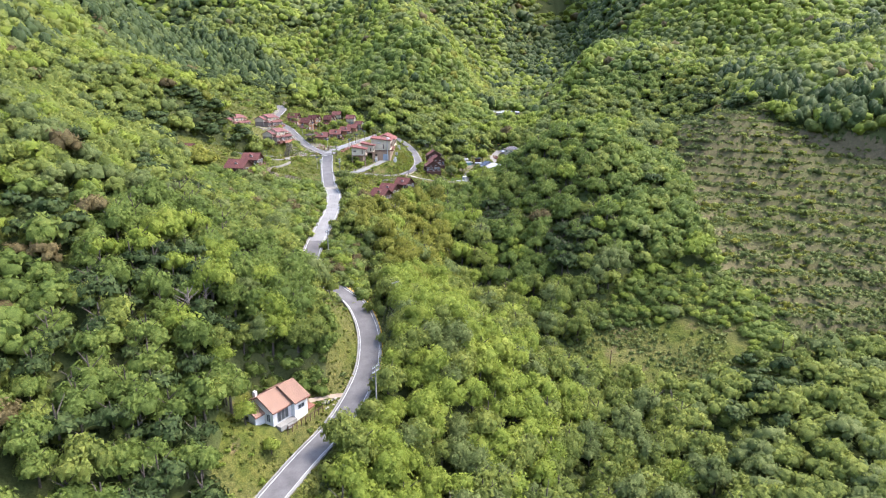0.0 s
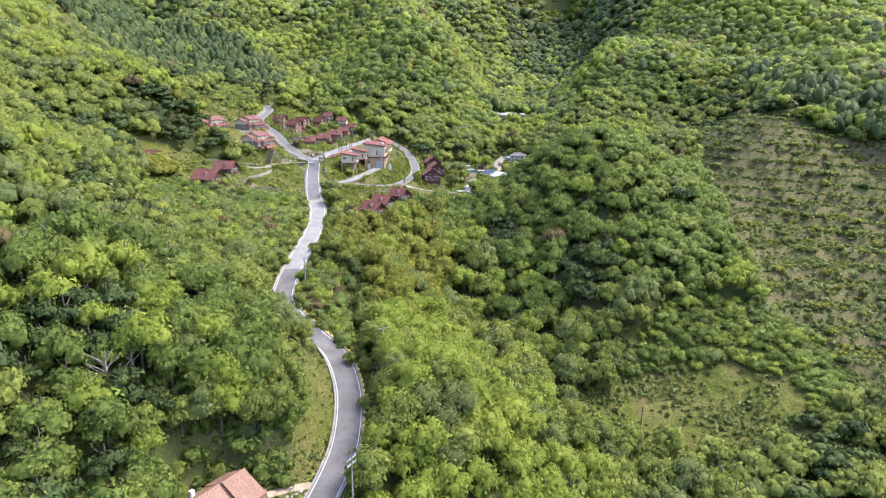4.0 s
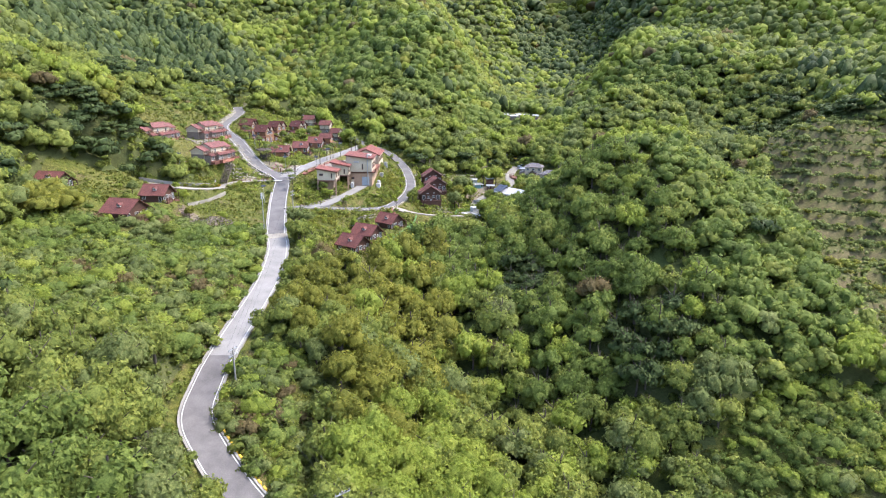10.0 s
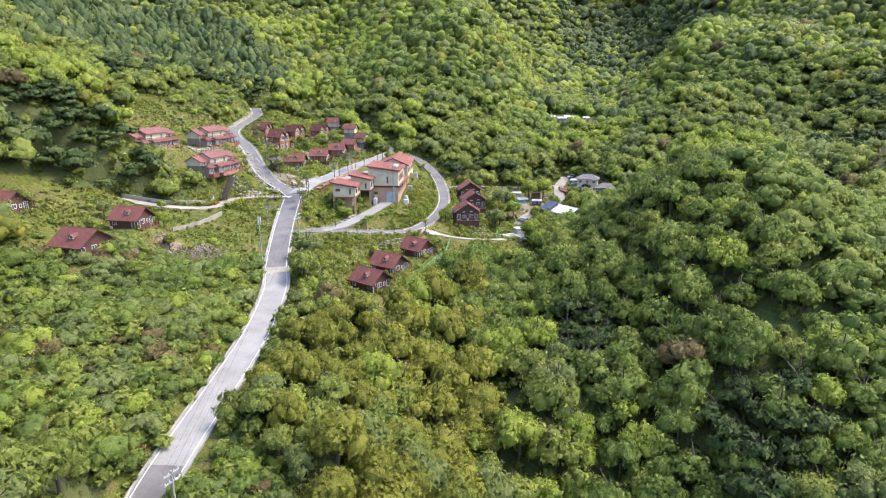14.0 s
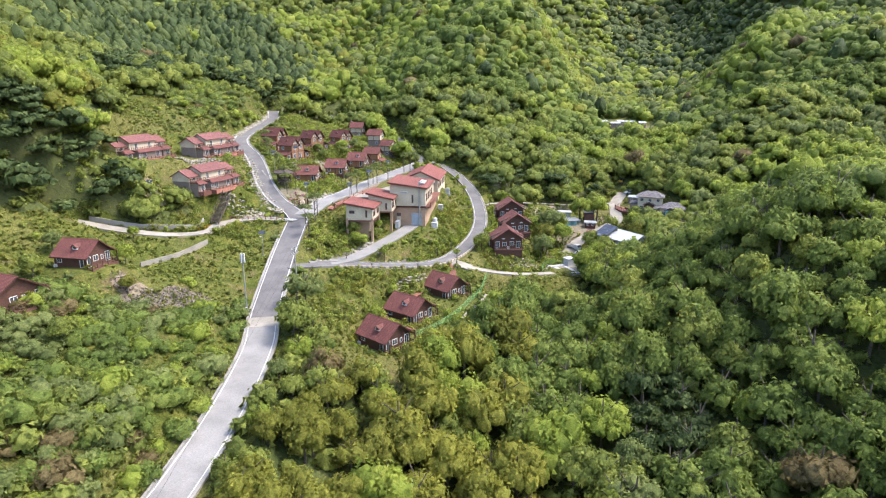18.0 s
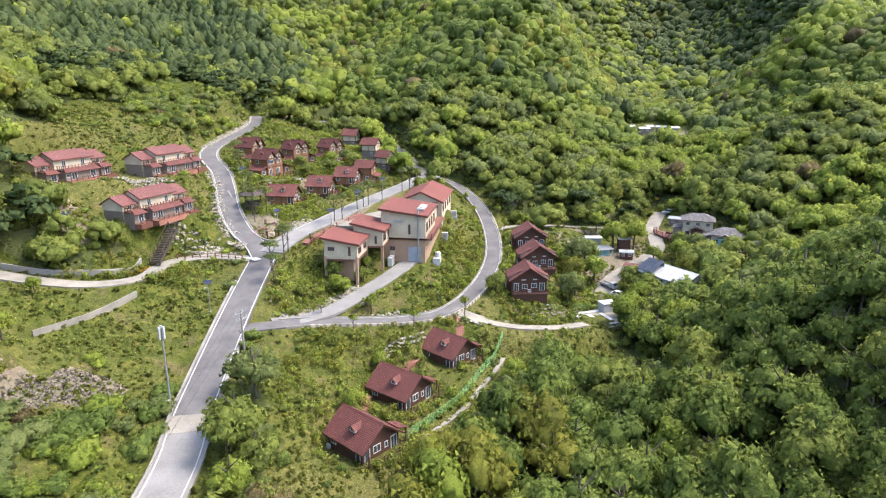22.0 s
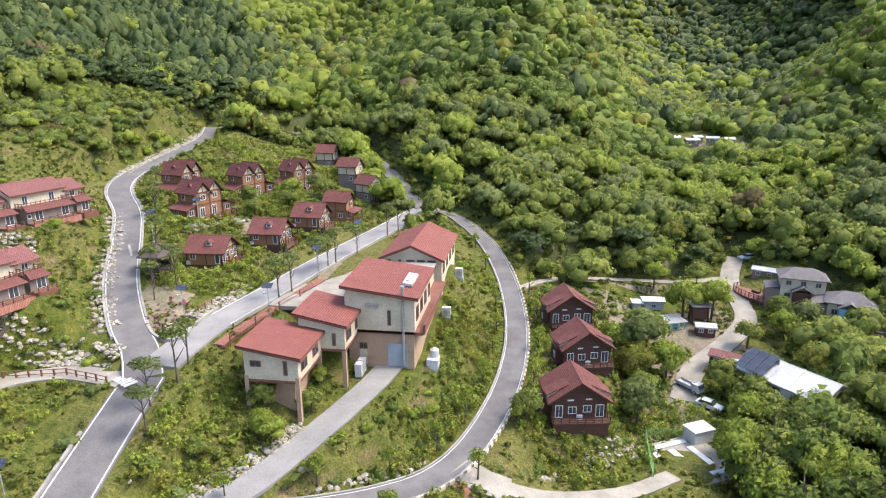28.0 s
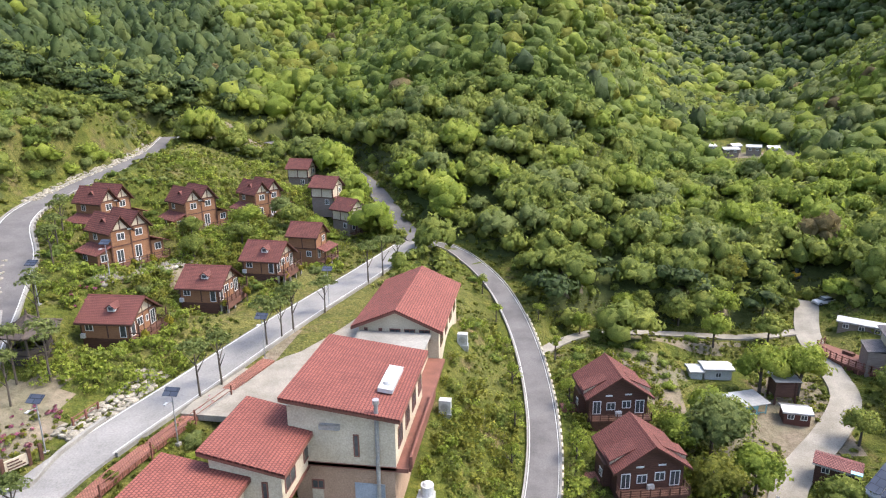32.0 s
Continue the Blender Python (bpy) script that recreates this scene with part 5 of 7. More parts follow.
T_TWIN = "two-storey tan timber house, twin red gables"
twin_house(-66.6, 313.0, 24.4, -24, T_TWIN + " on concrete stilts")
twin_house(-75.0, 322.0, 26.2, -14, T_TWIN + " beside the upper lane")
twin_house(-66.6, 331.0, 24.8, -30, T_TWIN + " behind shrubs")
twin_house(-60.6, 342.5, 24.2, -32, T_TWIN + " behind shrubs")


# ---- small two-storey houses with white or tan upper walls ----
def tall_house(x, y, ridge_z, turn, upper, label, ln=5.4, wide=4.4):
    tall, half = 6.8, wide / 2
    h = thing("small_timber_house", pose(x, y, ridge_z - tall * 0.8, 0, 0, turn) @ Matrix.Scale(0.8, 4), label, "house", "small two-storey houses")
    gable_walls(h, -ln / 2, ln / 2, half, 2.4, 4.9, tall - 0.1, upper, label="upper wall with dark timber framing")
    part("lower_wall", one_box((-ln / 2 + 0.1, -half + 0.1, -2.0), (ln / 2 - 0.1, half - 0.1, 2.4)), LOG_TAN if upper == LOG_TAN else LOG_GREY, h)
    gable_roof(h, -ln / 2 - 0.5, ln / 2 + 0.6, half, 4.95, tall, ROOF_RED, 0.5)
    for px in (-ln / 2 + 0.08, 0, ln / 2 - 0.08):
        part("timber", one_box((px - 0.09, -half - 0.05, 2.3), (px + 0.09, -half, 4.9)), TIMBER, h)
    part("timber", one_box((-ln / 2, -half - 0.06, 2.25), (ln / 2, -half - 0.01, 2.45)), TIMBER, h)
    for py in (-half + 0.08, 0, half - 0.08):
        part("timber", one_box((ln / 2, py - 0.09, 2.3), (ln / 2 + 0.05, py + 0.09, 4.9)), TIMBER, h)
    part("timber", one_box((ln / 2, -half, 2.25), (ln / 2 + 0.06, half, 2.45)), TIMBER, h)
    part("timber", one_box((ln / 2, -half, 4.75), (ln / 2 + 0.06, half, 4.95)), TIMBER, h)
    window(h, (ln / 2 + 0.01, 0.9, 3.2), 90, 1.0, 1.1)
    window(h, (ln / 2 - 0.09, -0.9, 0.4), 90, 0.95, 1.9, 2, name="door")
    window(h, (ln / 2 - 0.09, 1.0, 0.9), 90, 0.9, 1.1)
    window(h, (1.2, -half + 0.09, 0.8), 0, 1.0, 1.1)
    slope(h, (ln / 2 + 1.8, -half + 0.2, 1.9), (ln / 2 + 1.8, half + 1.4, 1.9), (ln / 2 - 0.2, half + 1.4, 2.6), (ln / 2 - 0.2, -half + 0.2, 2.6), ROOF_RED, 0.1, "porch_roof")
    for py in (-half + 0.4, half + 1.2):
        part("porch_post", one_box((ln / 2 + 1.5, py - 0.07, -0.4), (ln / 2 + 1.64, py + 0.07, 1.95)), TIMBER, h)
    deck(h, ln / 2 - 0.1, ln / 2 + 1.8, -half, half + 1.3, -0.1, -2.0)
    railing(h, [(ln / 2 + 1.7, -half), (ln / 2 + 1.7, half + 1.2)], -0.1)


tall_house(-46.6, 326.8, 20.4, -7, LOG_TAN, "two-storey tan timber house with a red gable roof")
tall_house(-59.8, 360.4, 25.6, -7, PLASTER, "small white-walled timber-framed house with a red roof")
tall_house(-50.2, 347.0, 24.2, -12, PLASTER, "small white-walled timber-framed house beside the back lane")
tall_house(-45.0, 342.3, 21.2, -28, PLASTER, "white-gabled timber-framed house with a red porch roof", 5.0, 4.6)


# ---- chalets east of the lane ----
def chalet(x, y, ridge_z, turn, label):
    tall, half, ln = 6.4, 3.9, 6.4
    h = thing("chalet", pose(x, y, ridge_z - tall * 0.82, 0, 0, turn) @ Matrix.Scale(0.82, 4), label, "chalet", "dark chalets east of the lane")
    gable_walls(h, -ln / 2, ln / 2, half, -1.6, 3.7, tall - 0.12, LOG_DARK)
    gable_roof(h, -ln / 2 - 0.5, ln / 2 + 0.8, half, 3.75, tall, ROOF_RED, 0.7)
    # shed dormers over both eaves
    for s in (-1, 1):
        slope(h, (0.2, s * (half + 0.75), 3.95), (2.5, s * (half + 0.75), 3.95), (2.5, s * 1.5, 5.42), (0.2, s * 1.5, 5.42), ROOF_RED, 0.12, "shed_dormer_roof")
        part("dormer_cheek", prism([(2.3, s * (half + 0.6), 3.35), (2.3, s * (half + 0.6), 3.85), (2.3, s * 1.6, 5.3)], (-0.08, 0, 0)), PLASTER, h)
        part("dormer_face", one_box((0.4, min(s * half, s * (half + 0.08)), 3.2), (2.3, max(s * half, s * (half + 0.08)), 4.1)), LOG_DARK, h)
    part("porch_wall", one_box((-1.2, -half - 1.0, 0), (1.6, -half, 2.9)), LOG_DARK, h)
    f = ln / 2 + 0.01
    window(h, (f, -2.9, 0.75), 90, 1.1, 1.9, 2, name="door")
    window(h, (f, -1.0, 1.3), 90, 1.2, 1.1)
    window(h, (f, 1.1, 1.5), 90, 1.2, 1.1)
    window(h, (f, 2.9, 0.75), 90, 1.2, 1.9, 2, name="door")
    window(h, (0.8, -half - 1.01, 1.0), 0, 0.9, 1.0)
    name_bars(h, (f, 0.0, 3.3), 90, 2)
    part("deck", one_box((ln / 2, -half - 0.1, 0.3), (ln / 2 + 1.5, half + 0.2, 0.55)), DECKING, h)
    part("deck_skirt", one_box((ln / 2 + 0.1, -half, -1.6), (ln / 2 + 1.3, half, 0.3)), LOG_DARK, h)
    railing(h, [(ln / 2 + 0.1, -half - 0.05), (ln / 2 + 1.42, -half - 0.05), (ln / 2 + 1.42, half + 0.15), (ln / 2 + 0.1, half + 0.15)], 0.55, 0.9, 1.1)
    part("entrance_path", one_box((-1.0, -half - 3.0, -0.6), (0.8, -half - 1.0, 0.25)), BRICK_PAVE, h, "red brick entrance path from the lane")
    part("outdoor_unit", one_box((ln / 2 + 0.1, -0.4, 0.55), (ln / 2 + 0.45, 0.4, 1.2)), WHITE_METAL, h, "white air-conditioner unit")


T_CHALET = "dark timber chalet with broad red gable"
chalet(-4.6, 283.6, 7.1, -80, T_CHALET + " beside a pine")
chalet(-2.9, 296.6, 7.9, -76, T_CHALET)
chalet(-4.4, 307.6, 9.2, -79, T_CHALET + " beside the footpath")


# ---- row houses ----
def row_house(x, y, ridge_z, turn, label):
    tall = 6.6
    k = 0.76
    h = thing("row_house", pose(x, y, ridge_z - tall * k, 0, 0, turn) @ Matrix.Scale(k, 4), label, "row house", "row houses above the meadow")
    for x0, x1, dz, dy in ((-9.4, -5.2, -0.9, 0.9), (-5.2, 5.2, 0.0, 0.0), (5.2, 9.4, -0.7, 0.5)):
        t, e = tall + dz, tall + dz - 1.5
        part("upper_wall", prism([(x0, -2.6 + dy, 2.6), (x0, 3.0 + dy, 2.6), (x0, 3.0 + dy, e), (x0, 0.2 + dy, t - 0.1), (x0, -2.6 + dy, e)], (x1 - x0, 0, 0)), PLASTER, h, "cream plastered upper storey")
        gable_roof(h, x0 - 0.35, x1 + 0.35, 2.8, e, t, ROOF_PINK, 0.55, 0.2 + dy, BROWN_TRIM)
        part("lower_wall", one_box((x0 + 0.1, -2.55 + dy, -2.5), (x1 - 0.1, 2.9 + dy, 2.6)), LOG_GREY, h)
        part("front_wall", one_box((x0 + 0.6, -5.2 + dy, -1.5), (x1 - 0.6, -2.6 + dy, 2.1)), LOG_GREY, h, "grey-brown boarded front wing")
        slope(h, (x0 + 0.3, -5.9 + dy, 1.95), (x1 - 0.3, -5.9 + dy, 1.95), (x1 - 0.75, -4.4 + dy, 2.85), (x0 + 0.75, -4.4 + dy, 2.85), ROOF_RED, 0.12, "front_roof")
        part("terrace", one_box((x0 + 0.4, -4.4 + dy, 2.1), (x1 - 0.4, -2.6 + dy, 2.5)), DECKING, h)
        railing(h, [(x0 + 0.7, -2.7 + dy), (x0 + 0.7, -4.25 + dy), (x1 - 0.7, -4.25 + dy), (x1 - 0.7, -2.7 + dy)], 2.5, 0.85, 0.9, BROWN_TRIM)
        n = 2 if x1 - x0 > 6 else 1
        for m in range(n):
            c = x0 + (x1 - x0) * (m + 0.5) / n
            window(h, (c, -2.61 + dy, 2.7), 0, 1.1, min(1.7, e - 3.0), 2, name="terrace_door")
            window(h, (c + 0.3, -5.21 + dy, 0.1), 0, 1.5, 1.7, 2, name="door")
            if n == 2 and m == 0:
                window(h, (c - 1.5, -5.21 + dy, 0.7), 0, 0.7, 0.8, 1)
        part("porch", one_box((x0 + 0.5, -7.0 + dy, -1.2), (x1 - 0.5, -5.2 + dy, -0.05)), BRICK_PAVE, h, "red brick porch")
        railing(h, [(x0 + 0.6, -6.9 + dy), (x1 - 0.6, -6.9 + dy)], -0.05, 0.8, 1.6)


T_ROW = "cream and grey-brown row house, red roofs"
row_house(-71.2, 271.2, 22.2, 78, T_ROW)
row_house(-80.0, 291.2, 27.2, 78, T_ROW + " beside the lane")
row_house(-90.2, 276.0, 27.8, 78, T_ROW + " below the wood")


# ---- the long hall ----
hall = thing("hall", pose(0, 0, 0), "long cream hall of four stepped red-roofed blocks on a slope", "hall")


def hall_block(x0, x1, y0, y1, zw, ze, floor, low, wall_name="wall"):
    o = 0.55
    a = (ze - zw) / (x1 - x0)
    out = [(x0 + o, y0 + o, floor), (x1 - o, y0 + o, floor), (x1 - o, y0 + o, ze - 0.35 - a * o), (x0 + o, y0 + o, zw - 0.35 + a * o)]
    w = part(wall_name, prism(out, (0, y1 - y0 - 2 * o, 0)), PLASTER, hall)
    slope(hall, (x1, y0, ze), (x1, y1, ze), (x0, y1, zw), (x0, y0, zw), ROOF_HALL, 0.16, "roof")
    for y in (y0, y1 - 0.08):
        part("barge_board", prism([(x0, y, zw - 0.4), (x1, y, ze - 0.4), (x1, y, ze - 0.1), (x0, y, zw - 0.1)], (0, 0.08, 0)), BROWN_TRIM, hall)
    for x, z in ((x0, zw), (x1 - 0.08, ze)):
        part("fascia", one_box((x, y0 + 0.08, z - 0.38), (x + 0.08, y1 - 0.08, z - 0.16)), BROWN_TRIM, hall)
    part("sill_band", one_box((x0 + o - 0.05, y0 + o - 0.05, floor - 0.3), (x1 - o + 0.05, y1 - o + 0.05, floor)), BROWN_TRIM, hall)
    return w


hall_block(-39.7, -32.8, 269.4, 277.4, 14.5, 13.4, 10.6, 8)
hall_block(-36.4, -30.0, 276.4, 284.4, 15.5, 14.2, 11.2, 7.5)
hall_block(-32.4, -23.0, 281.4, 293.8, 17.2, 16.0, 11.6, 7)
part("lower_storey", one_box((-31.7, 282.1, 5.6), (-23.7, 301.5, 11.3)), PLASTER_TAN, hall, "tan plastered lower storey")
part("link_block", one_box((-31.4, 293.3, 11.3), (-24.4, 301.8, 14.2)), PLASTER, hall)
part("link_roof", one_box((-31.8, 293.6, 14.2), (-24.0, 301.6, 14.4)), CONCRETE, hall)
out = [(-32.0, 302.0, 5.0), (-23.3, 302.0, 5.0), (-23.3, 302.0, 14.9), (-27.8, 302.0, 16.75), (-32.0, 302.0, 15.05)]
part("gable_wall", prism(out, (0, 15.0, 0)), PLASTER, hall)
for xa, za in ((-32.7, 14.95), (-22.7, 14.75)):
    slope(hall, (xa, 301.3, za), (xa, 317.7, za), (-27.8, 317.7, 17.0), (-27.8, 301.3, 17.0), ROOF_HALL, 0.16, "roof")
    for y in (301.3, 317.62):
        part("barge_board", prism([(xa, y, za - 0.42), (-27.8, y, 16.6), (-27.8, y, 16.9), (xa, y, za - 0.1)], (0, 0.08, 0)), BROWN_TRIM, hall)
part("skylight", prism([(-25.5, 284.6, 16.45), (-24.3, 284.6, 16.3), (-24.3, 288.8, 16.3), (-25.5, 288.8, 16.45)], (0.02, 0, 0.35)), WHITE_METAL, hall, "white skylight box on the roof")
part("skylight_dome", tube((-24.9, 285.6, 16.6), (-24.9, 285.6, 16.95), 0.5, 14, 0.3), WHITE_METAL, hall)
part("flue", tube((-24.9, 281.75, 7.5), (-24.9, 281.75, 17.0), 0.16, 10), GREY_METAL, hall, "steel flue pipe up the wall")
part("flue_cap", tube((-24.9, 281.75, 17.0), (-24.9, 281.75, 17.35), 0.26, 10), GREY_METAL, hall)
part("garage_shutter", one_box((-26.9, 282.02, 7.05), (-24.5, 282.1, 9.9)), SHUTTER, hall, "blue-grey roller shutter")
part("floor_band", one_box((-31.9, 281.9, 11.2), (-22.6, 301.7, 11.55)), BROWN_TRIM, hall)
part("balcony", one_box((-23.6, 282.1, 11.2), (-22.4, 293.4, 11.5)), BROWN_TRIM, hall)
part("balcony_parapet", one_box((-22.5, 282.1, 11.5), (-22.3, 293.4, 12.5)), BROWN_TRIM, hall)
part("canopy", one_box((-29.4, 281.6, 14.6), (-27.8, 282.05, 15.0)), GREY_METAL, hall)
window(hall, (-26.6, 281.94, 12.3), 0, 0.45, 1.9, 1, BROWN_TRIM)
window(hall, (-29.9, 282.09, 9.1), 0, 1.0, 0.8, 2, BROWN_TRIM)
part("service_door", one_box((-30.4, 282.02, 7.05), (-29.5, 282.1, 9.0)), PLASTER, hall)
for k in range(4):
    window(hall, (-23.54, 283.6 + 2.8 * k, 12.6), 90, 1.5, 1.8, 2, BROWN_TRIM)
for k, w in ((0, 1.8), (1, 1.8)):
    window(hall, (-30.54, 278.4 + 3.6 * k, 11.9), 90, 1.9, 1.3, 2, BROWN_TRIM)
    window(hall, (-33.34, 271.6 + 3.4 * k, 11.3), 90, 1.7, 1.1, 2, BROWN_TRIM)
window(hall, (-31.8, 276.94, 11.6), 0, 0.45, 1.5, 1, BROWN_TRIM)
window(hall, (-37.9, 269.94, 12.0), 0, 1.2, 0.7, 2, BROWN_TRIM)
window(hall, (-34.7, 269.94, 11.2), 0, 0.45, 1.6, 1, BROWN_TRIM)
for k, w in enumerate((0.4, 0.4, 1.2, 1.2, 1.2)):
    window(hall, (-31.2 + 1.6 * k, 301.99, 14.0 if k < 2 else 13.4), 0, w, 0.6 if k < 2 else 1.2, 2, BROWN_TRIM)
for k in range(4):
    window(hall, (-23.29, 304 + 3.6 * k, 12.2), 90, 1.8, 1.6, 2, BROWN_TRIM)
for px, py in ((-39, 270.1), (-33.5, 270.1), (-33.5, 276.6), (-39, 276.6), (-30.7, 277.1), (-30.7, 283.7), (-35.7, 277.1)):
    part("column", one_box((px - 0.22, py - 0.22, 4.5), (px + 0.22, py + 0.22, 11.0)), PLASTER_TAN, hall)
part("plinth", one_box((-37.6, 271.5, 5.5), (-34.5, 283.5, 10.4)), PLASTER_TAN, hall)
for k in range(2):
    part("outdoor_unit", one_box((-30.2, 279.0 + k * 1.2, 6.8), (-29.4, 280.0 + k * 1.2, 8.4)), WHITE_METAL, hall, "tall white air-conditioner unit")
part("pilaster", one_box((-31.95, 281.9, 11.5), (-31.6, 282.3, 16.2)), PLASTER, hall)
tank = thing("water_tank", pose(-21.8, 284.5, 6.2), "white water tank with round lid beside the hall", "tank")
part("tank_body", one_box((-0.7, -0.9, -0.6), (0.7, 0.9, 1.1)), WHITE_METAL, tank)
part("tank_drum", tube((0.1, 0.4, 1.1), (0.1, 0.4, 2.0), 0.55, 16), WHITE_METAL, tank)
part("tank_lid", tube((0.1, 0.4, 2.0), (0.1, 0.4, 2.2), 0.45, 16, 0.25), WHITE_METAL, tank)
for k, (ux, uy) in enumerate(((-22.0, 297.5), (-21.6, 309.5))):
    u = thing("outdoor_unit_stand", pose(ux, uy, ground_at(ux, uy)), "grey outdoor air-conditioner units on a stand", "outdoor unit", "units beside the hall")
    part("casing", one_box((-0.6, -0.4, 0.3), (0.6, 0.4, 1.7)), WHITE_METAL, u)
    part("fan_grille", tube((0, -0.42, 1.0), (0, -0.4, 1.0), 0.42, 16), GREY_METAL, u)
    part("stand", one_box((-0.7, -0.5, -0.4), (0.7, 0.5, 0.3)), GREY_METAL, u)
brick_path = tagged(bar("brick_path", HALLROAD[3:18], 3.2, 4.6, -0.05, 0.4, BRICK_PAVE), "red brick footpath beside the hall with a brown fence", "path", kind="structure")
court = tagged(part("forecourt", one_box((-43.2, 285.5, 12.2), (-32.2, 318, 12.75)), PALE_CONCRETE), "pale concrete forecourt on the hall's uphill side", "forecourt", kind="structure")
path_fence = thing("fence", pose(0, 0, 0), "low brown wooden fence along the brick path", "fence")
line = HALLROAD[3:18]
pts = [(p[0] + 5.0, p[1], p[2]) for p in line[::3]]
for a, b in zip(pts[:-1], pts[1:]):
    part("post", one_box((a[0] - 0.06, a[1] - 0.06, a[2] - 0.5), (a[0] + 0.06, a[1] + 0.06, a[2] + 1.0)), BROWN_TRIM, path_fence)
    for dz in (0.45, 0.9):
        part("rail", tube((a[0], a[1], a[2] + dz), (b[0], b[1], b[2] + dz), 0.04, 6), BROWN_TRIM, path_fence)
# ---- the white house by the lower road ----
wh = thing("bungalow", pose(-30.2, 102.6, -17.6, 0, 0, 58), "white bungalow with terracotta tiled roofs beside the road", "house")
gable_walls(wh, -4.2, 0.3, 3.3, -1.2, 2.85, 4.7, PLASTER_WHITE)
gable_roof(wh, -4.6, 0.4, 3.3, 2.9, 4.8, ROOF_TERRA, 0.5, 0.0, BROWN_TRIM)
gable_walls(wh, 0.1, 3.3, 3.7, -1.2, 3.05, 5.0, PLASTER_WHITE, -0.5)
gable_roof(wh, -0.2, 3.7, 3.7, 3.1, 5.1, ROOF_TERRA, 0.5, -0.5, BROWN_TRIM)
gable_walls(wh, -6.2, -4.1, 2.1, -1.2, 2.2, 3.4, PLASTER_WHITE, 1.0)
gable_roof(wh, -6.5, -4.3, 2.1, 2.25, 3.5, ROOF_TERRA, 0.4, 1.0, BROWN_TRIM)
window(wh, (-6.21, 1.0, 0.7), -90, 1.0, 1.0, 2, GREY_METAL)
window(wh, (-4.21, -2.2, 0.4), -90, 0.9, 1.5, 2, GREY_METAL)
window(wh, (-1.9, -3.31, 0.1), 0, 2.6, 2.1, 3, GREY_METAL, "terrace_door")
window(wh, (1.7, -4.21, 1.0), 0, 1.6, 0.9, 2, GREY_METAL)
part("terrace", one_box((-3.8, -4.7, -1.0), (0.1, -3.3, -0.15)), CONCRETE, wh)
part("step", one_box((-2.4, -5.1, -1.0), (-1.2, -4.7, -0.35)), CONCRETE, wh)
part("chimney", one_box((-3.4, 1.9, 3.0), (-2.8, 2.5, 4.6)), PLASTER_WHITE, wh)
part("gravel_yard", one_box((3.3, -4.0, -1.0), (5.6, 2.4, -0.22)), BRICK_PAVE, wh, "reddish paved yard at the house end")
for k in range(9):
    part("fence_post", one_box((-3.6 + 1.1 * k, -6.1, -1.2), (-3.5 + 1.1 * k, -6.0, 0.3)), TIMBER, wh)
part("fence_rail", one_box((-3.6, -6.08, 0.05), (5.3, -6.02, 0.15)), TIMBER, wh)
tagged(bar("path", HOUSEPATH, -0.8, 0.8, -0.12, 0.4, EARTH), "short earth path from the road to the bungalow", "path", kind="structure")

# ---- stones ----
def stone_mesh(k):
    rng = np.random.default_rng(50 + k)
    v, f = ICO[2]
    q = v * (1 + 0.28 * np.sin(v @ rng.normal(0, 2.2, 3) + 1)[:, None]) * np.array([1.0, 0.75, 0.6]) + rng.normal(0, 0.05, v.shape)
    return mesh_of("stone", q, f, STONE)


STONES = [stone_mesh(k) for k in range(6)]


def rock_wall(label, line, count, size, rows=2, spread=0.5, seed=1, climb=0.7):
    rng = np.random.default_rng(seed)
    p = np.array(line, float)
    run = np.concatenate([[0], np.cumsum(np.linalg.norm(np.diff(p, axis=0), axis=1))])
    w = thing("rock_wall", pose(*p[0][:2], ground_at(*p[0][:2])), label, "rock wall", "dry rock walls")
    base = Vector((p[0][0], p[0][1], ground_at(*p[0][:2])))
    at = np.linspace(0, run[-1], count)
    xs, ys = np.interp(at, run, p[:, 0]) + rng.normal(0, spread * 0.3, count), np.interp(at, run, p[:, 1]) + rng.normal(0, spread * 0.3, count)
    for r in range(rows):
        off = (r - (rows - 1) / 2) * size * 1.1
        d = np.array([p[-1][1] - p[0][1], p[0][0] - p[-1][0]]) / (np.hypot(p[-1][1] - p[0][1], p[0][0] - p[-1][0]) + 1e-9)
        gx2, gy2 = xs + d[0] * off, ys + d[1] * off
        gz2 = ground(gx2, gy2)
        for a, b, c in zip(gx2, gy2, gz2):
            s = new("stone", STONES[rng.integers(6)])
            s.parent = w
            q = size * rng.uniform(0.55, 1.15) * 0.62
            s.matrix_basis = Matrix.LocRotScale(Vector((a, b, c + q * 0.25)) - base, Euler((rng.uniform(-0.4, 0.4), rng.uniform(-0.4, 0.4), rng.uniform(0, 6.28))), (q, q, q))


rock_wall("white stones retaining the bungalow path", [(-22.4, 105.6), (-20.4, 108.4)], 10, 0.6, 2, 0.3, seed=14)
rock_wall("pale boulder wall along the concrete lane", [(-51.0, 281.5), (-50.0, 286), (-49.6, 292.5)], 34, 0.62, 4, 0.4, seed=2)
rock_wall("pale boulder wall below the twin-gabled house", [(-63.5, 303.5), (-59.5, 313.5)], 34, 0.62, 4, 0.4, seed=3)
rock_wall("long pale stone wall above the upper lane", [(-87.6, 322.5), (-88.8, 331), (-89.6, 340), (-90.9, 349), (-92.4, 357), (-96.4, 367)], 105, 0.72, 3, 0.2, seed=4)
rock_wall("pale boulders edging the garage driveway", [(-42.4, 255.6), (-39.6, 257.8), (-36.6, 262.4), (-33.2, 269.5)], 46, 0.5, 4, 0.3, seed=5)
rock_wall("pale boulders in the bank beside the curving lane", [(-31, 262.5), (-25, 266), (-20.5, 270.5)], 22, 0.6, 2, 0.9, seed=6)
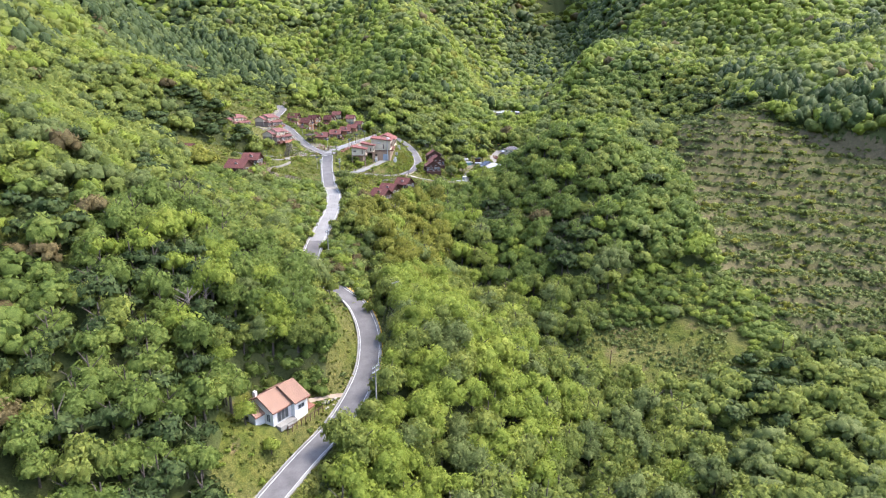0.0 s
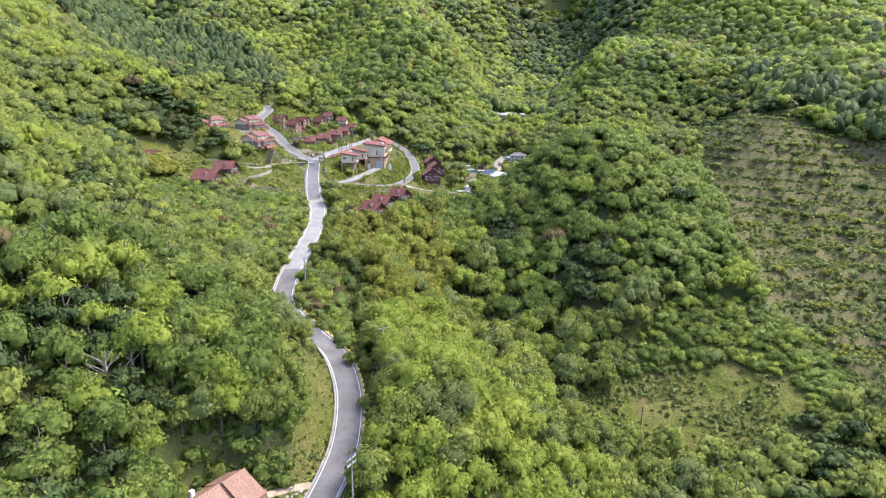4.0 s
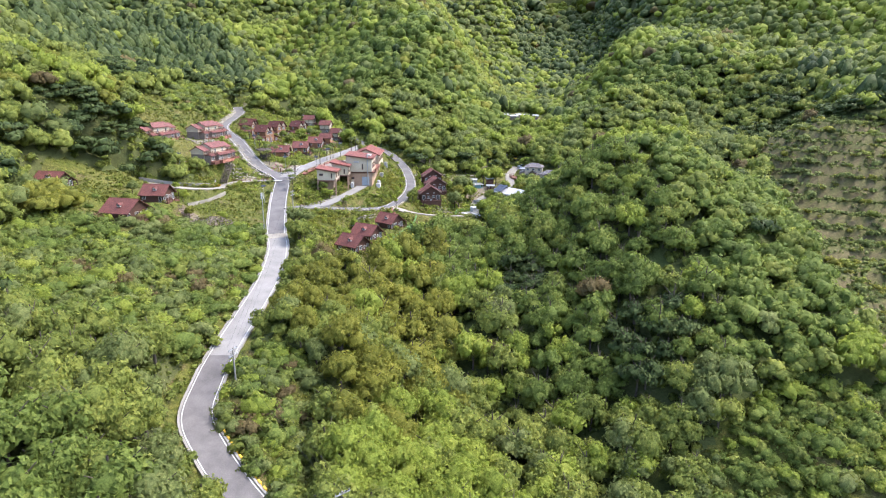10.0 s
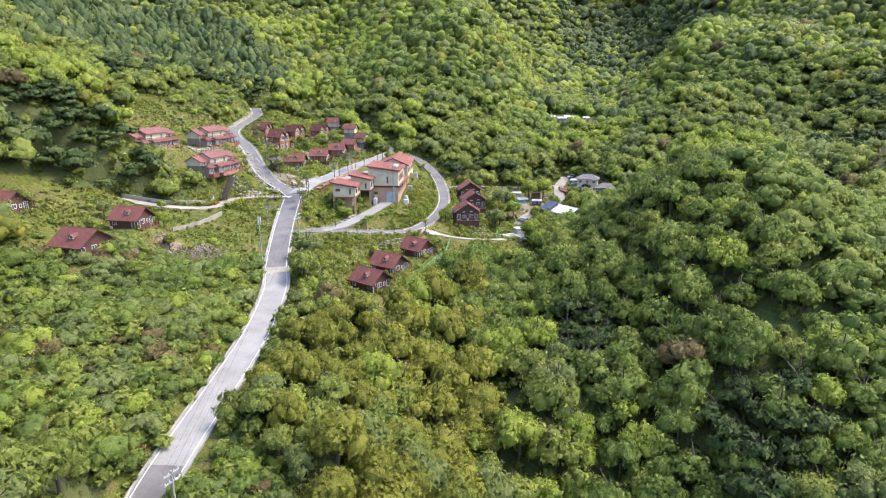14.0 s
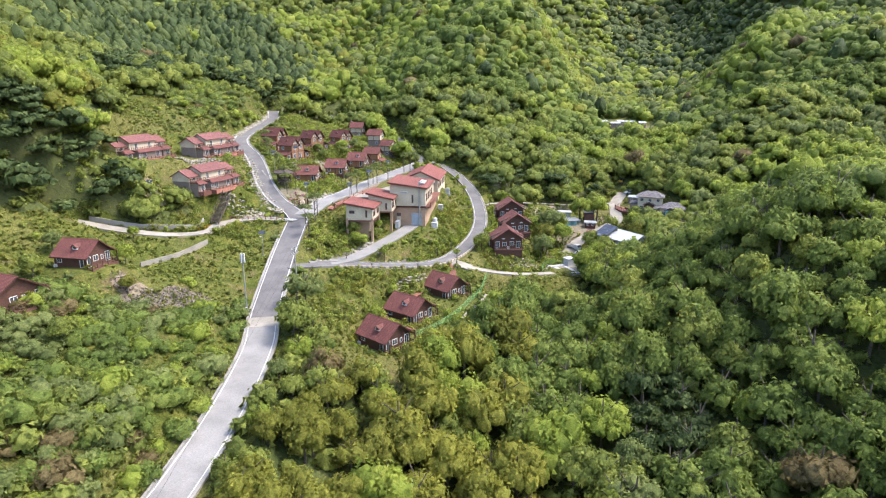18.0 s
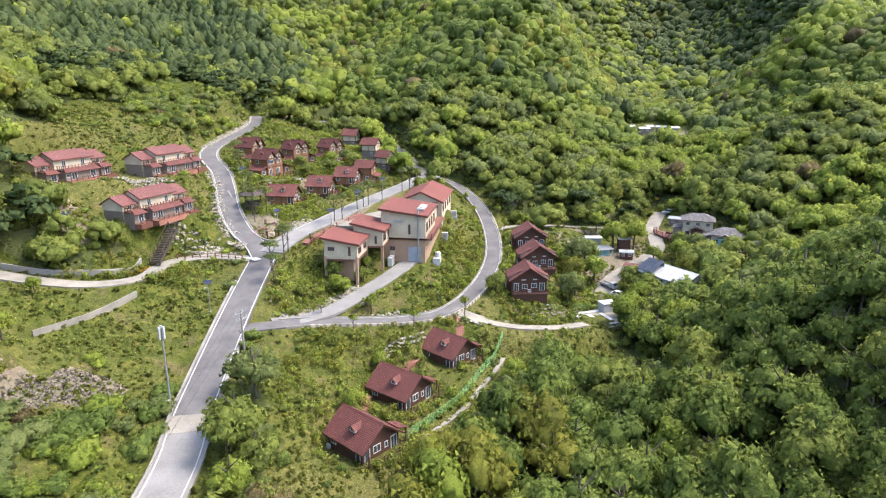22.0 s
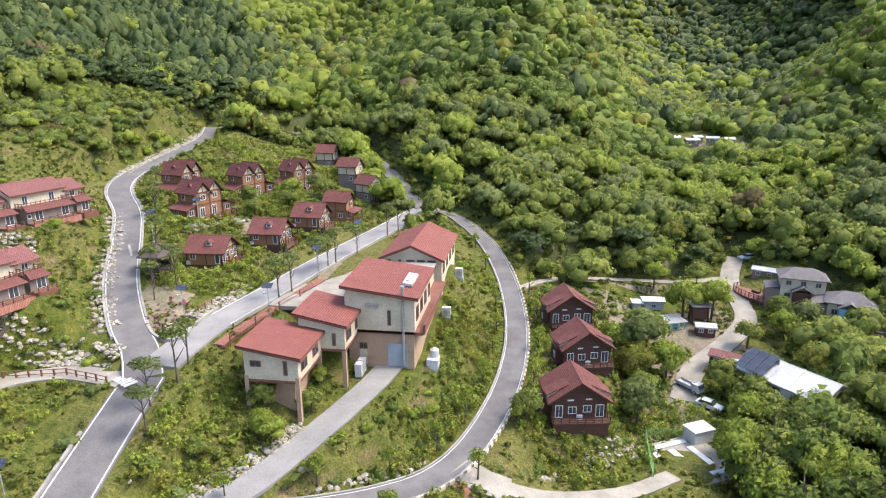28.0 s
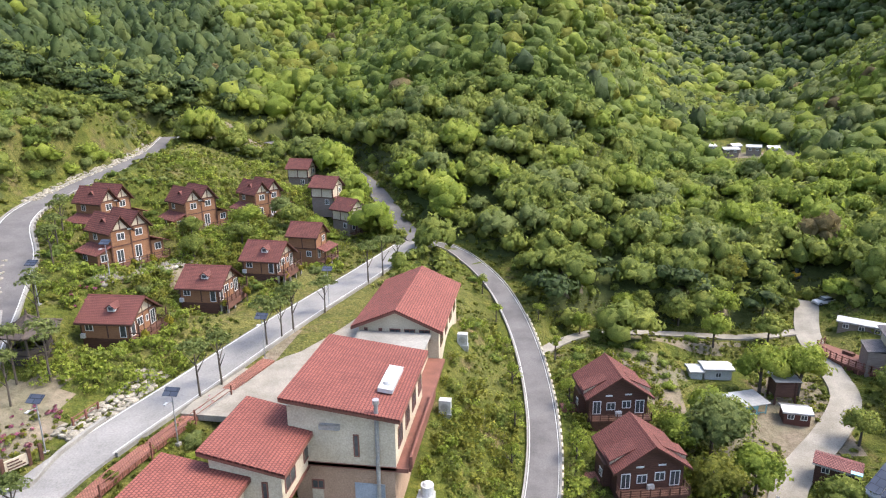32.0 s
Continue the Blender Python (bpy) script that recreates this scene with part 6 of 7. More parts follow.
rock_wall("mossy boulder terrace below the chalets", [(-8.5, 273), (-3, 277), (2, 282), (6.5, 289.5)], 60, 0.42, 3, 1.4, seed=7)
rock_wall("boulder bank under the row house", [(-67, 270.5), (-60.5, 271.3), (-54.6, 271.6)], 36, 0.6, 4, 0.6, seed=8)
rock_wall("boulder bank between lane and row houses", [(-58.6, 275.6), (-62.6, 280.5), (-68.0, 289), (-72.6, 298), (-77, 304)], 62, 0.62, 4, 0.7, seed=9)
rock_wall("boulders between the south cabins", [(-26.2, 251.8), (-25.0, 254.2), (-22.9, 257.2), (-20.4, 260.4)], 34, 0.5, 2, 0.3, seed=10)
rock_wall("rough boulders behind the upper row house", [(-73, 283), (-79, 281), (-84, 279)], 40, 0.5, 4, 0.9, seed=12)


# ---- lamps, poles, wires ----
def solar_lamp(x, y, h=4.6, turn=0):
    z = ground_at(x, y)
    p = thing("solar_lamp", pose(x, y, z, 0, 0, turn), "slim grey solar street lamp with a tilted panel", "lamp", "solar lamps")
    part("pole", tube((0, 0, -0.3), (0, 0, h), 0.06, 8, 0.045), GREY_METAL, p)
    part("panel", one_box((-0.62, -0.4, -0.03), (0.62, 0.4, 0.03), pose(0, 0, h + 0.1, 32, 0, 0)), PANEL, p, "dark blue solar panel")
    part("arm", tube((0, 0, h - 0.7), (0, -0.8, h - 0.5), 0.03, 6), GREY_METAL, p)
    part("lamp_head", one_box((-0.1, -1.1, h - 0.56), (0.1, -0.7, h - 0.46)), WHITE_METAL, p)
    part("base", one_box((-0.2, -0.2, -0.2), (0.2, 0.2, 0.12)), CONCRETE, p)


for lx, ly in ((-41.8, 282.6), (-51.2, 279.6), (-40.4, 296.6), (-38.6, 311.8), (-50.6, 251.5), (-62.5, 304.5), (-75.5, 256.2), (-66.0, 297.5)):
    solar_lamp(lx, ly)


def utility_pole(x, y, top, turn, arms=2):
    z = ground_at(x, y)
    p = thing("utility_pole", pose(x, y, z, 0, 0, turn), "grey concrete utility pole with crossarms and insulators", "pole", "utility poles")
    h = top - z
    part("pole", tube((0, 0, -0.5), (0, 0, h), 0.17, 10, 0.11), CONCRETE, p)
    for k in range(arms):
        zz = h - 0.35 - k * 0.9
        part("crossarm", one_box((-1.0, -0.06, zz - 0.06), (1.0, 0.06, zz + 0.06)), GREY_METAL, p)
        for s in (-0.9, -0.35, 0.35, 0.9):
            part("insulator", tube((s, 0, zz + 0.06), (s, 0, zz + 0.3), 0.06, 8, 0.04), WHITE_METAL, p)
    return Vector((x, y, top - 0.1))


tops = [utility_pole(-12.2, 103.0, -8.8, 60), utility_pole(-11.2, 139.3, -4.6, 40), utility_pole(-31.2, 163.8, 2.1, 70), utility_pole(-39.5, 239, 12.8, 75)]
for a, b in zip(tops[:-1], tops[1:]):
    for off in (-0.9, 0.0, 0.9):
        curve = bpy.data.curves.new("power_line", "CURVE")
        curve.dimensions, curve.bevel_depth = "3D", 0.012
        sp = curve.splines.new("POLY")
        sp.points.add(12)
        for k in range(13):
            t = k / 12
            q = a.lerp(b, t)
            sp.points[k].co = (q.x + off * 0.8, q.y + off * 0.3, q.z - 2.4 * t * (1 - t), 1)
        w = new("power_line", curve)
        curve.materials.append(RUBBER)
        tagged(w, "thin dark power line slung between utility poles", "wire", "power lines")
for k, (px, py, h) in enumerate(((43.8, 150, 6.0), (86, 146, 6.0), (63, 139, 5.0))):
    z = ground_at(px, py)
    p = thing("wooden_pole", pose(px, py, z), "weathered dark wooden pole in the field", "pole", "field poles")
    part("shaft", tube((0, 0, -0.4), (0.1, 0, h), 0.13, 8, 0.09), TIMBER, p)
mast = thing("radio_mast", pose(-45.2, 231.2, ground_at(-45.2, 231.2)), "slim grey radio mast with three white panel aerials", "mast")
mz = 13.4 - ground_at(-45.2, 231.2)
part("pole", tube((0, 0, -0.4), (0, 0, mz), 0.12, 10, 0.09), GREY_METAL, mast)
for k in range(3):
    part("aerial", one_box((0.22, -0.14, mz - 1.4), (0.36, 0.14, mz + 0.1), pose(0, 0, 0, 0, 0, 120 * k)), WHITE_METAL, mast)
part("equipment_box", one_box((-0.3, -0.45, 0.2), (0.3, -0.12, 1.1)), WHITE_METAL, mast)


# ---- pavilion, sign, fences, steps ----
pav = thing("pavilion", pose(-60.6, 290.0, ground_at(-60.6, 290.0) + 0.1), "small hexagonal pavilion with a dark tiled tent roof", "pavilion")
R = 2.1
ring = [(R * math.cos(k * math.pi / 3), R * math.sin(k * math.pi / 3)) for k in range(6)]
part("platform", prism([(a * 0.95, b * 0.95, -0.6) for a, b in ring], (0, 0, 0.85)), WEATHERED, pav)
for a, b in ring:
    part("column", tube((a * 0.8, b * 0.8, 0.25), (a * 0.8, b * 0.8, 2.4), 0.11, 8), WEATHERED, pav)
for k in range(6):
    (a, b), (c, d) = ring[k], ring[(k + 1) % 6]
    part("roof_slope", prism([(a * 1.35, b * 1.35, 2.25), (c * 1.35, d * 1.35, 2.25), (c * 0.6, d * 0.6, 2.85), (a * 0.6, b * 0.6, 2.85)], (0, 0, 0.12)), WEATHERED, pav)
    part("roof_top", prism([(a * 0.6, b * 0.6, 2.85), (c * 0.6, d * 0.6, 2.85), (0, 0, 3.7)], (0, 0, 0.12)), WEATHERED, pav)
    part("hip_ridge", tube((a * 1.4, b * 1.4, 2.42), (a * 0.6, b * 0.6, 2.98), 0.1, 6), WEATHERED, pav)
    part("hip_ridge", tube((a * 0.6, b * 0.6, 2.98), (0, 0, 3.85), 0.1, 6), WEATHERED, pav)
    part("rail", tube((a * 0.8, b * 0.8, 0.9), (c * 0.8, d * 0.8, 0.9), 0.05, 6), WEATHERED, pav)
    part("rail_panel", prism([(a * 0.8, b * 0.8, 0.3), (c * 0.8, d * 0.8, 0.3), (c * 0.8, d * 0.8, 0.8), (a * 0.8, b * 0.8, 0.8)], (a * 0.02, b * 0.02, 0)), WEATHERED, pav)
part("finial", tube((0, 0, 3.8), (0, 0, 4.4), 0.16, 8, 0.05), WEATHERED, pav)
sign = thing("sign_board", pose(-51.4, 277.6, ground_at(-51.4, 277.6), 0, 0, 62), "brown wooden sign board on posts beside the junction", "sign")
for s in (-1.3, 0.5, 1.3):
    part("post", one_box((s - 0.12, -0.12, -0.4), (s + 0.12, 0.12, 1.5)), TIMBER, sign)
part("board", one_box((-1.2, -0.06, 0.3), (0.4, 0.06, 1.2)), PLASTER, sign)
for k in range(3):
    part("sign_bar", one_box((-1.0, -0.1, 0.45 + 0.25 * k), (0.2 - 0.2 * k, -0.06, 0.55 + 0.25 * k)), TIMBER, sign)


def post_fence(label, points, gap, h, material, group="fences", rails=2, post_r=0.07):
    f = thing("fence", pose(points[0][0], points[0][1], ground_at(*points[0])), label, "fence", group)
    o = f.matrix_world.translation.copy()
    last = None
    for a, b in zip(points[:-1], points[1:]):
        n = max(1, round(math.dist(a, b) / gap))
        for k in range(n + (b == points[-1])):
            x, y = a[0] + (b[0] - a[0]) * k / n, a[1] + (b[1] - a[1]) * k / n
            q = Vector((x, y, ground_at(x, y))) - o
            part("post", one_box(q - Vector((post_r, post_r, 0.3)), q + Vector((post_r, post_r, h))), material, f)
            if last is not None:
                for r in range(rails):
                    dz = Vector((0, 0, h * (0.93 - 0.8 * r / max(1, rails - 1 or 1) * (rails > 1) * (0.55 if rails == 2 else 1))))
                    part("rail", tube(last + dz, q + dz, 0.045 if rails < 4 else 0.018, 6), material, f)
            last = q
    return f


post_fence("brown wooden fence along the meadow path", [(-64.2, 266.6), (-58, 268.0), (-52.4, 266.6)], 1.3, 1.0, BROWN_TRIM)
post_fence("green wire mesh fence below the south cabins", [(-8.2, 265.2), (-9.1, 262), (-10.4, 257.2), (-11.9, 252.2), (-13.6, 247.4), (-15.4, 243.6), (-18.4, 237)], 2.0, 1.5, GREEN_MESH, "wire fences", 9, 0.03)
post_fence("green wire mesh fence round the concrete pad", [(3.8, 276.8), (4.6, 286.6), (13.2, 287.6)], 1.6, 1.4, GREEN_MESH, "wire fences", 9, 0.03)
post_fence("low brown fence at the lane's grassy corner", [(-51.4, 283.0), (-50.9, 285.5)], 1.2, 0.9, BROWN_TRIM)
stair = thing("timber_steps", pose(-65.4, 261.8, 11.2, 0, 0, 0), "steep dark timber steps with handrails up the bank", "steps")
for k in range(22):
    part("tread", one_box((-0.8, 0.30 * k, 0.21 * k - 0.05), (0.8, 0.30 * k + 0.36, 0.21 * k + 0.08)), WEATHERED, stair)
for s in (-0.85, 0.85):
    part("stringer", prism([(s, 0, -0.5), (s, 6.6, 4.1), (s, 6.6, 4.6), (s, 0, 0.1)], (0.08, 0, 0)), WEATHERED, stair)
    part("handrail", tube((s, 0, 0.95), (s, 6.6, 5.55), 0.05, 6), WEATHERED, stair)
    for k in range(6):
        part("baluster", one_box((s - 0.05, 1.3 * k, 0.91 * k - 0.2), (s + 0.05, 1.3 * k + 0.1, 0.91 * k + 1.0)), WEATHERED, stair)
drain = catmull([(x, y, ground_at(x, y) + 0.12) for x, y in ((-7.9, 262.4), (-9.2, 257.4), (-10.8, 252.2), (-12.5, 247.2), (-14.3, 243.2), (-17.2, 236.5))])
tagged(bar("drain", drain, -0.32, 0.32, 0.1, 0.5, PALE_CONCRETE), "pale concrete drain beside the mesh fence", "drain", kind="structure")
for text, line in (("red brick path to the lower log cabin", [(-25.0, 240.6), (-25.6, 243.4), (-26.0, 246.2)]), ("red brick path between the log cabins", [(-22.6, 252.8), (-21.8, 254.4), (-20.9, 256.2)]), ("red brick path from the lane to a cabin", [(-16.6, 267.2), (-15.4, 265.2), (-14.6, 263.6)])):
    steps_line = catmull([(x, y, ground_at(x, y) + 0.12) for x, y in line], 0.6)
    tagged(bar("brick_path", steps_line, -0.75, 0.75, 0.06, 0.5, BRICK_PAVE), text, "path", kind="structure")
apron = np.array([(-17.0, 269.6, 2.28), (-14.2, 268.0, 1.95), (-11.6, 267.8, 1.35)])
tagged(bar("apron", apron, -2.0, 1.6, 0.03, 0.5, PALE_CONCRETE), "pale concrete apron where the path leaves the lane", "path", kind="structure")
low_wall = catmull([(-66, 236, ground_at(-66, 236) + 0.5), (-63, 243, ground_at(-63, 243) + 0.5), (-61.0, 250, ground_at(-61, 250) + 0.5)])
tagged(bar("low_wall", low_wall, -0.12, 0.12, 0.3, 1.0, PALE_CONCRETE), "low pale concrete wall across the meadow", "wall", kind="structure")
bank_wall = catmull([(x, y, ground_at(x, y) + 0.2) for x, y in ((-67.9, 262.0), (-67.0, 258.4), (-68.3, 255.2), (-71.4, 252.6), (-76, 250.4), (-84, 248.8))], 1.0)
tagged(bar("bank_wall", bank_wall, -0.13, 0.13, 0.75, 1.6, CONCRETE), "low grey concrete wall above the meadow path", "wall", kind="structure")
road_sign = thing("road_marking", pose(-50.7, 267.0, 11.05, 0, 0, 62), "white painted panel of lettering bars on the asphalt", "road marking")
for k in range(5):
    part("sign_bar", one_box((-0.7, -1.3 + 0.55 * k, -0.1), (0.7, -1.0 + 0.55 * k, 0.03)), LINE_WHITE, road_sign)
dashes("kerb_stone", EASTROAD[6:60], 1.78, 1.95, 0.24, 0.45, 0.7, 0.5, PLASTER, road_east)
dashes("kerb_stone", UPPER[26:], 2.25, 2.5, 0.22, 0.4, 0.6, 0.9, PALE_CONCRETE, road_up)
dashes("kerb_stone", MAIN[60:88], 2.62, 2.9, 0.3, 0.6, 0.7, 0.7, YELLOW_PAINT, road)

island = catmull([(-68.5, 295.2, 17.3), (-62.5, 287.6, 14.7), (-56.6, 280.0, 12.9), (-53.6, 276.4, 12.3), (-51.0, 275.0, 12.1), (-49.2, 275.6, 12.2), (-49.6, 279.0, 12.5), (-49.2, 284, 12.75)], 0.8)
bar("island_kerb", island, -0.16, 0.16, 0.12, 0.5, CONCRETE, road_up, "cream concrete kerb round the junction island")

# ---- the old hamlet ----
def shed(name, x, y, z, turn, w, d, h, rise, wall, roof, label, category="shed", windows=1, base=1.2, over=0.3):
    s = thing(name, pose(x, y, z, 0, 0, turn) @ Matrix.Scale(0.84, 4), label, category)
    gable_walls(s, -w / 2, w / 2, d / 2, -base, h, h + rise - 0.06, wall)
    gable_roof(s, -w / 2 - over, w / 2 + over, d / 2, h + 0.03, h + rise, roof, over, 0.0, GREY_METAL)
    for k in range(windows):
        window(s, (-w / 2 + w * (k + 0.5) / windows, -d / 2 - 0.01, 0.8), 0, 0.9, 0.8)
    window(s, (w / 2 + 0.01, 0, 0.1), 90, 0.9, 1.9, 1, name="door")
    return s


cont = shed("container_hut", 11.2, 322.6, 1.0, 4, 4.2, 2.6, 2.3, 0.25, WHITE_METAL, WHITE_METAL, "white metal container hut on bare earth", "hut")
cont2 = shed("container_hut", 8.4, 322.2, 0.9, 4, 1.8, 2.4, 2.0, 0.2, WHITE_METAL, WHITE_METAL, "small white metal container hut", "hut", 0)
blue = thing("veranda_hut", pose(12.6, 314.6, 0.2, 0, 0, 22) @ Matrix.Scale(0.85, 4), "blue-railed veranda hut with a flat grey roof", "hut")
part("floor", one_box((-2.4, -1.6, -0.8), (2.4, 1.6, 0.1)), BLUE_WOOD, blue)
part("roof", prism([(-2.7, -1.9, 2.3), (2.7, -1.9, 2.3), (2.7, 1.9, 2.6), (-2.7, 1.9, 2.6)], (0, 0, 0.12)), GREY_METAL, blue)
part("room", one_box((-1.2, -0.2, 0.1), (2.2, 1.5, 2.4)), BLUE_WOOD, blue)
for a in (-2.3, -0.8, 0.8, 2.3):
    for b in (-1.5, 1.5):
        part("post", one_box((a - 0.06, b - 0.06, 0.1), (a + 0.06, b + 0.06, 2.35)), BLUE_WOOD, blue)
railing(blue, [(-2.3, 1.5), (-2.3, -1.5), (2.3, -1.5)], 0.1, 0.9, 1.1, BLUE_WOOD)
part("ramp", one_box((2.4, -1.6, -0.8), (4.0, -0.2, -0.1)), BLUE_WOOD, blue)
shed("brick_hut", 17.9, 313.4, 0.4, -5, 3.4, 2.2, 2.0, 0.3, BRICK_WALL, GREY_METAL, "low red-brown hut with a grey metal roof", "hut", 2)
tree_hut = thing("raised_hut", pose(17.8, 317.6, 0.8, 0, 0, 5), "dark timber raised hut under a tree", "hut")
for a in (-1.2, 1.2):
    for b in (-1.0, 1.0):
        part("post", one_box((a - 0.1, b - 0.1, -0.8), (a + 0.1, b + 0.1, 3.2)), TIMBER, tree_hut)
part("room", one_box((-1.2, -1.0, 1.0), (1.2, 1.0, 2.9)), TIMBER, tree_hut)
part("roof", prism([(-1.6, -1.4, 3.2), (1.6, -1.4, 3.2), (1.6, 1.4, 3.4), (-1.6, 1.4, 3.4)], (0, 0, 0.1)), GREY_METAL, tree_hut)
farm_h = thing("farmhouse", pose(24.2, 294.6, 0.4, 0, 0, -52) @ Matrix.Scale(0.9, 4), "low white farmhouse with a white metal roof and solar panels", "house")
gable_walls(farm_h, -6.0, 6.0, 3.4, -2.0, 2.6, 4.1, PLASTER_WHITE)
gable_roof(farm_h, -6.6, 6.6, 3.4, 2.65, 4.2, WHITE_METAL, 0.7, 0.0, GREY_METAL)
for k in range(4):
    part("roof_rib", prism([(-4.5 + 3 * k, -4.1, 2.42), (-4.38 + 3 * k, -4.1, 2.42), (-4.38 + 3 * k, 0, 4.28), (-4.5 + 3 * k, 0, 4.28)], (0, 0, 0.05)), WHITE_METAL, farm_h)
window(farm_h, (6.01, 1.4, 0.2), 90, 0.9, 1.9, 1, GREY_METAL, "door")
window(farm_h, (6.01, -1.4, 0.8), 90, 1.2, 1.0, 2, GREY_METAL)
for k in range(3):
    window(farm_h, (-4 + 3.6 * k, -3.41, 0.7), 0, 1.2, 1.0, 2, GREY_METAL)
part("lean_to", prism([(6.0, 0.2, 2.1), (7.6, 0.2, 1.8), (7.6, 3.0, 1.8), (6.0, 3.0, 2.1)], (0, 0, 0.08)), GREY_METAL, farm_h)
for k in range(3):
    part("solar_panel", prism([(-6.4 + 1.5 * k, -4.4, 3.0), (-5.0 + 1.5 * k, -4.4, 3.0), (-5.0 + 1.5 * k, -0.6, 4.9), (-6.4 + 1.5 * k, -0.6, 4.9)], (0, -0.03, 0.06)), PANEL, farm_h, "dark blue solar panel on a frame")
part("panel_frame", one_box((-6.3, -0.8, 3.6), (-1.9, -0.7, 4.7)), GREY_METAL, farm_h)
red = shed("red_roof_shed", 18.2, 303.0, 0.0, -28, 4.6, 2.8, 2.0, 0.5, LOG_DARK, ROOF_PINK, "old shed with faded red metal roof", "shed", 2)
part("roof_sheet", one_box((1.4, -1.9, 1.95), (2.6, -0.9, 2.1)), BLUE_WOOD, red, "pale blue roof sheet")
for hx, hy, hz, turn, w, d, h2, r, txt in ((35.6, 323.6, 3.6, -14, 7.5, 5.0, 5.0, 1.5, "two-storey pale house with a grey hipped roof"), (40.6, 317.2, 3.2, -22, 7.0, 5.4, 3.2, 1.6, "pale house with a wide grey shingle roof"), (45.4, 310.6, 2.6, -30, 6.2, 4.8, 2.6, 1.3, "low pale house with a grey roof below the others")):
    g = thing("village_house", pose(hx, hy, hz, 0, 0, turn) @ Matrix.Scale(0.88, 4), txt, "house", "pale houses in the hamlet")
    part("wall", one_box((-w / 2, -d / 2, -2), (w / 2, d / 2, h2)), PLASTER, g)
    e = 0.6
    a, b = w / 2 + e, d / 2 + e
    rl = w / 2 - d / 2 + 0.4
    for s in (-1, 1):
        slope(g, (-a, s * b, h2 - 0.1), (a, s * b, h2 - 0.1), (rl, 0, h2 + r), (-rl, 0, h2 + r), ROOF_SLATE)
        part("roof_hip", prism([(s * a, -b, h2 - 0.1), (s * a, b, h2 - 0.1), (s * rl, 0, h2 + r)], (0, 0, -0.12)), ROOF_SLATE, g)
    part("lean_to", prism([(-w / 2 - 2.6, -d / 2, 2.3), (-w / 2, -d / 2, 2.8), (-w / 2, d / 2, 2.8), (-w / 2 - 2.6, d / 2, 2.3)], (0, 0, 0.12)), ROOF_SLATE, g)
    part("annex", one_box((-w / 2 - 2.4, -d / 2 + 0.2, -2), (-w / 2, d / 2 - 0.2, 2.4)), LOG_GREY, g)
    for k in range(3):
        window(g, (-w / 2 + w * (k + 0.5) / 3, -d / 2 - 0.01, 0.8), 0, 1.1, 1.1, 2, GREY_METAL)
        if h2 > 4:
            window(g, (-w / 2 + w * (k + 0.5) / 3, -d / 2 - 0.01, 3.4), 0, 1.0, 1.0, 2, GREY_METAL)
    part("porch", one_box((-1.6, -d / 2 - 1.5, 0), (1.4, -d / 2 - 0.02, 2.5)), LOG_DARK if h2 > 4 else BLUE_WOOD, g, "timber porch")
    for sx in (-1, 1):
        part("porch_roof", prism([(-0.1, -d / 2 - 1.8, 3.6), (-0.1, -d / 2 - 0.02, 3.6), (-0.1 + sx * 1.9, -d / 2 - 0.02, 2.45), (-0.1 + sx * 1.9, -d / 2 - 1.8, 2.45)], (0, 0, 0.1)), ROOF_SLATE, g)
    window(g, (w / 2 + 0.01, 0.6, 0.9), 90, 1.0, 1.0, 2, GREY_METAL)
    deck(g, -w / 2, w / 2, -d / 2 - 2.2, -d / 2, -0.05, -1.8)
    railing(g, [(-w / 2 + 0.1, -d / 2 - 2.1), (w / 2 - 0.1, -d / 2 - 2.1)], -0.05, 0.9, 1.5, BROWN_TRIM)
long_shed = shed("long_shed", 34.5, 334.5, 3.8, -28, 7.0, 2.6, 2.1, 0.4, LOG_GREY, GREY_METAL, "low grey shed with a metal roof and awning", "shed", 3)
terrace = thing("timber_terrace", pose(31.4, 325.8, 2.8, 0, 0, -52), "reddish timber terrace with railings over a stone bank", "terrace")
prow = [(6.6 * math.cos(a), -2.9 * math.sin(a)) for a in np.linspace(0.15, 2.99, 11)]
deck_edge = [(6.6, 1.6), *prow, (-6.6, 1.6)]
part("deck", prism([(a, b, -0.1) for a, b in deck_edge], (0, 0, 0.25)), BROWN_TRIM, terrace)
part("bank", prism([(a * 0.96, b * 0.96, -3.4) for a, b in deck_edge], (0, 0, 3.3)), BRICK_WALL, terrace)
railing(terrace, deck_edge, 0.15, 0.95, 0.9, BROWN_TRIM)
for k in range(3):
    part("bench", one_box((-3.4 + 2.4 * k, 0.2, 0.15), (-2.0 + 2.4 * k, 0.9, 0.6)), TIMBER, terrace)
barn = shed("brick_barn", 42.0, 309.4, 2.6, -20, 5.6, 4.4, 2.4, 0.7, BRICK_WALL, ROOF_SLATE, "red brick barn with a grey roof beside the track", "barn", 2)
old = shed("lean_shelter", 29.0, 286.8, -3.4, -30, 3.0, 1.6, 0.8, 0.2, LOG_DARK, WHITE_METAL, "low shelter with a white metal sheet roof in scrub", "shelter", 0)


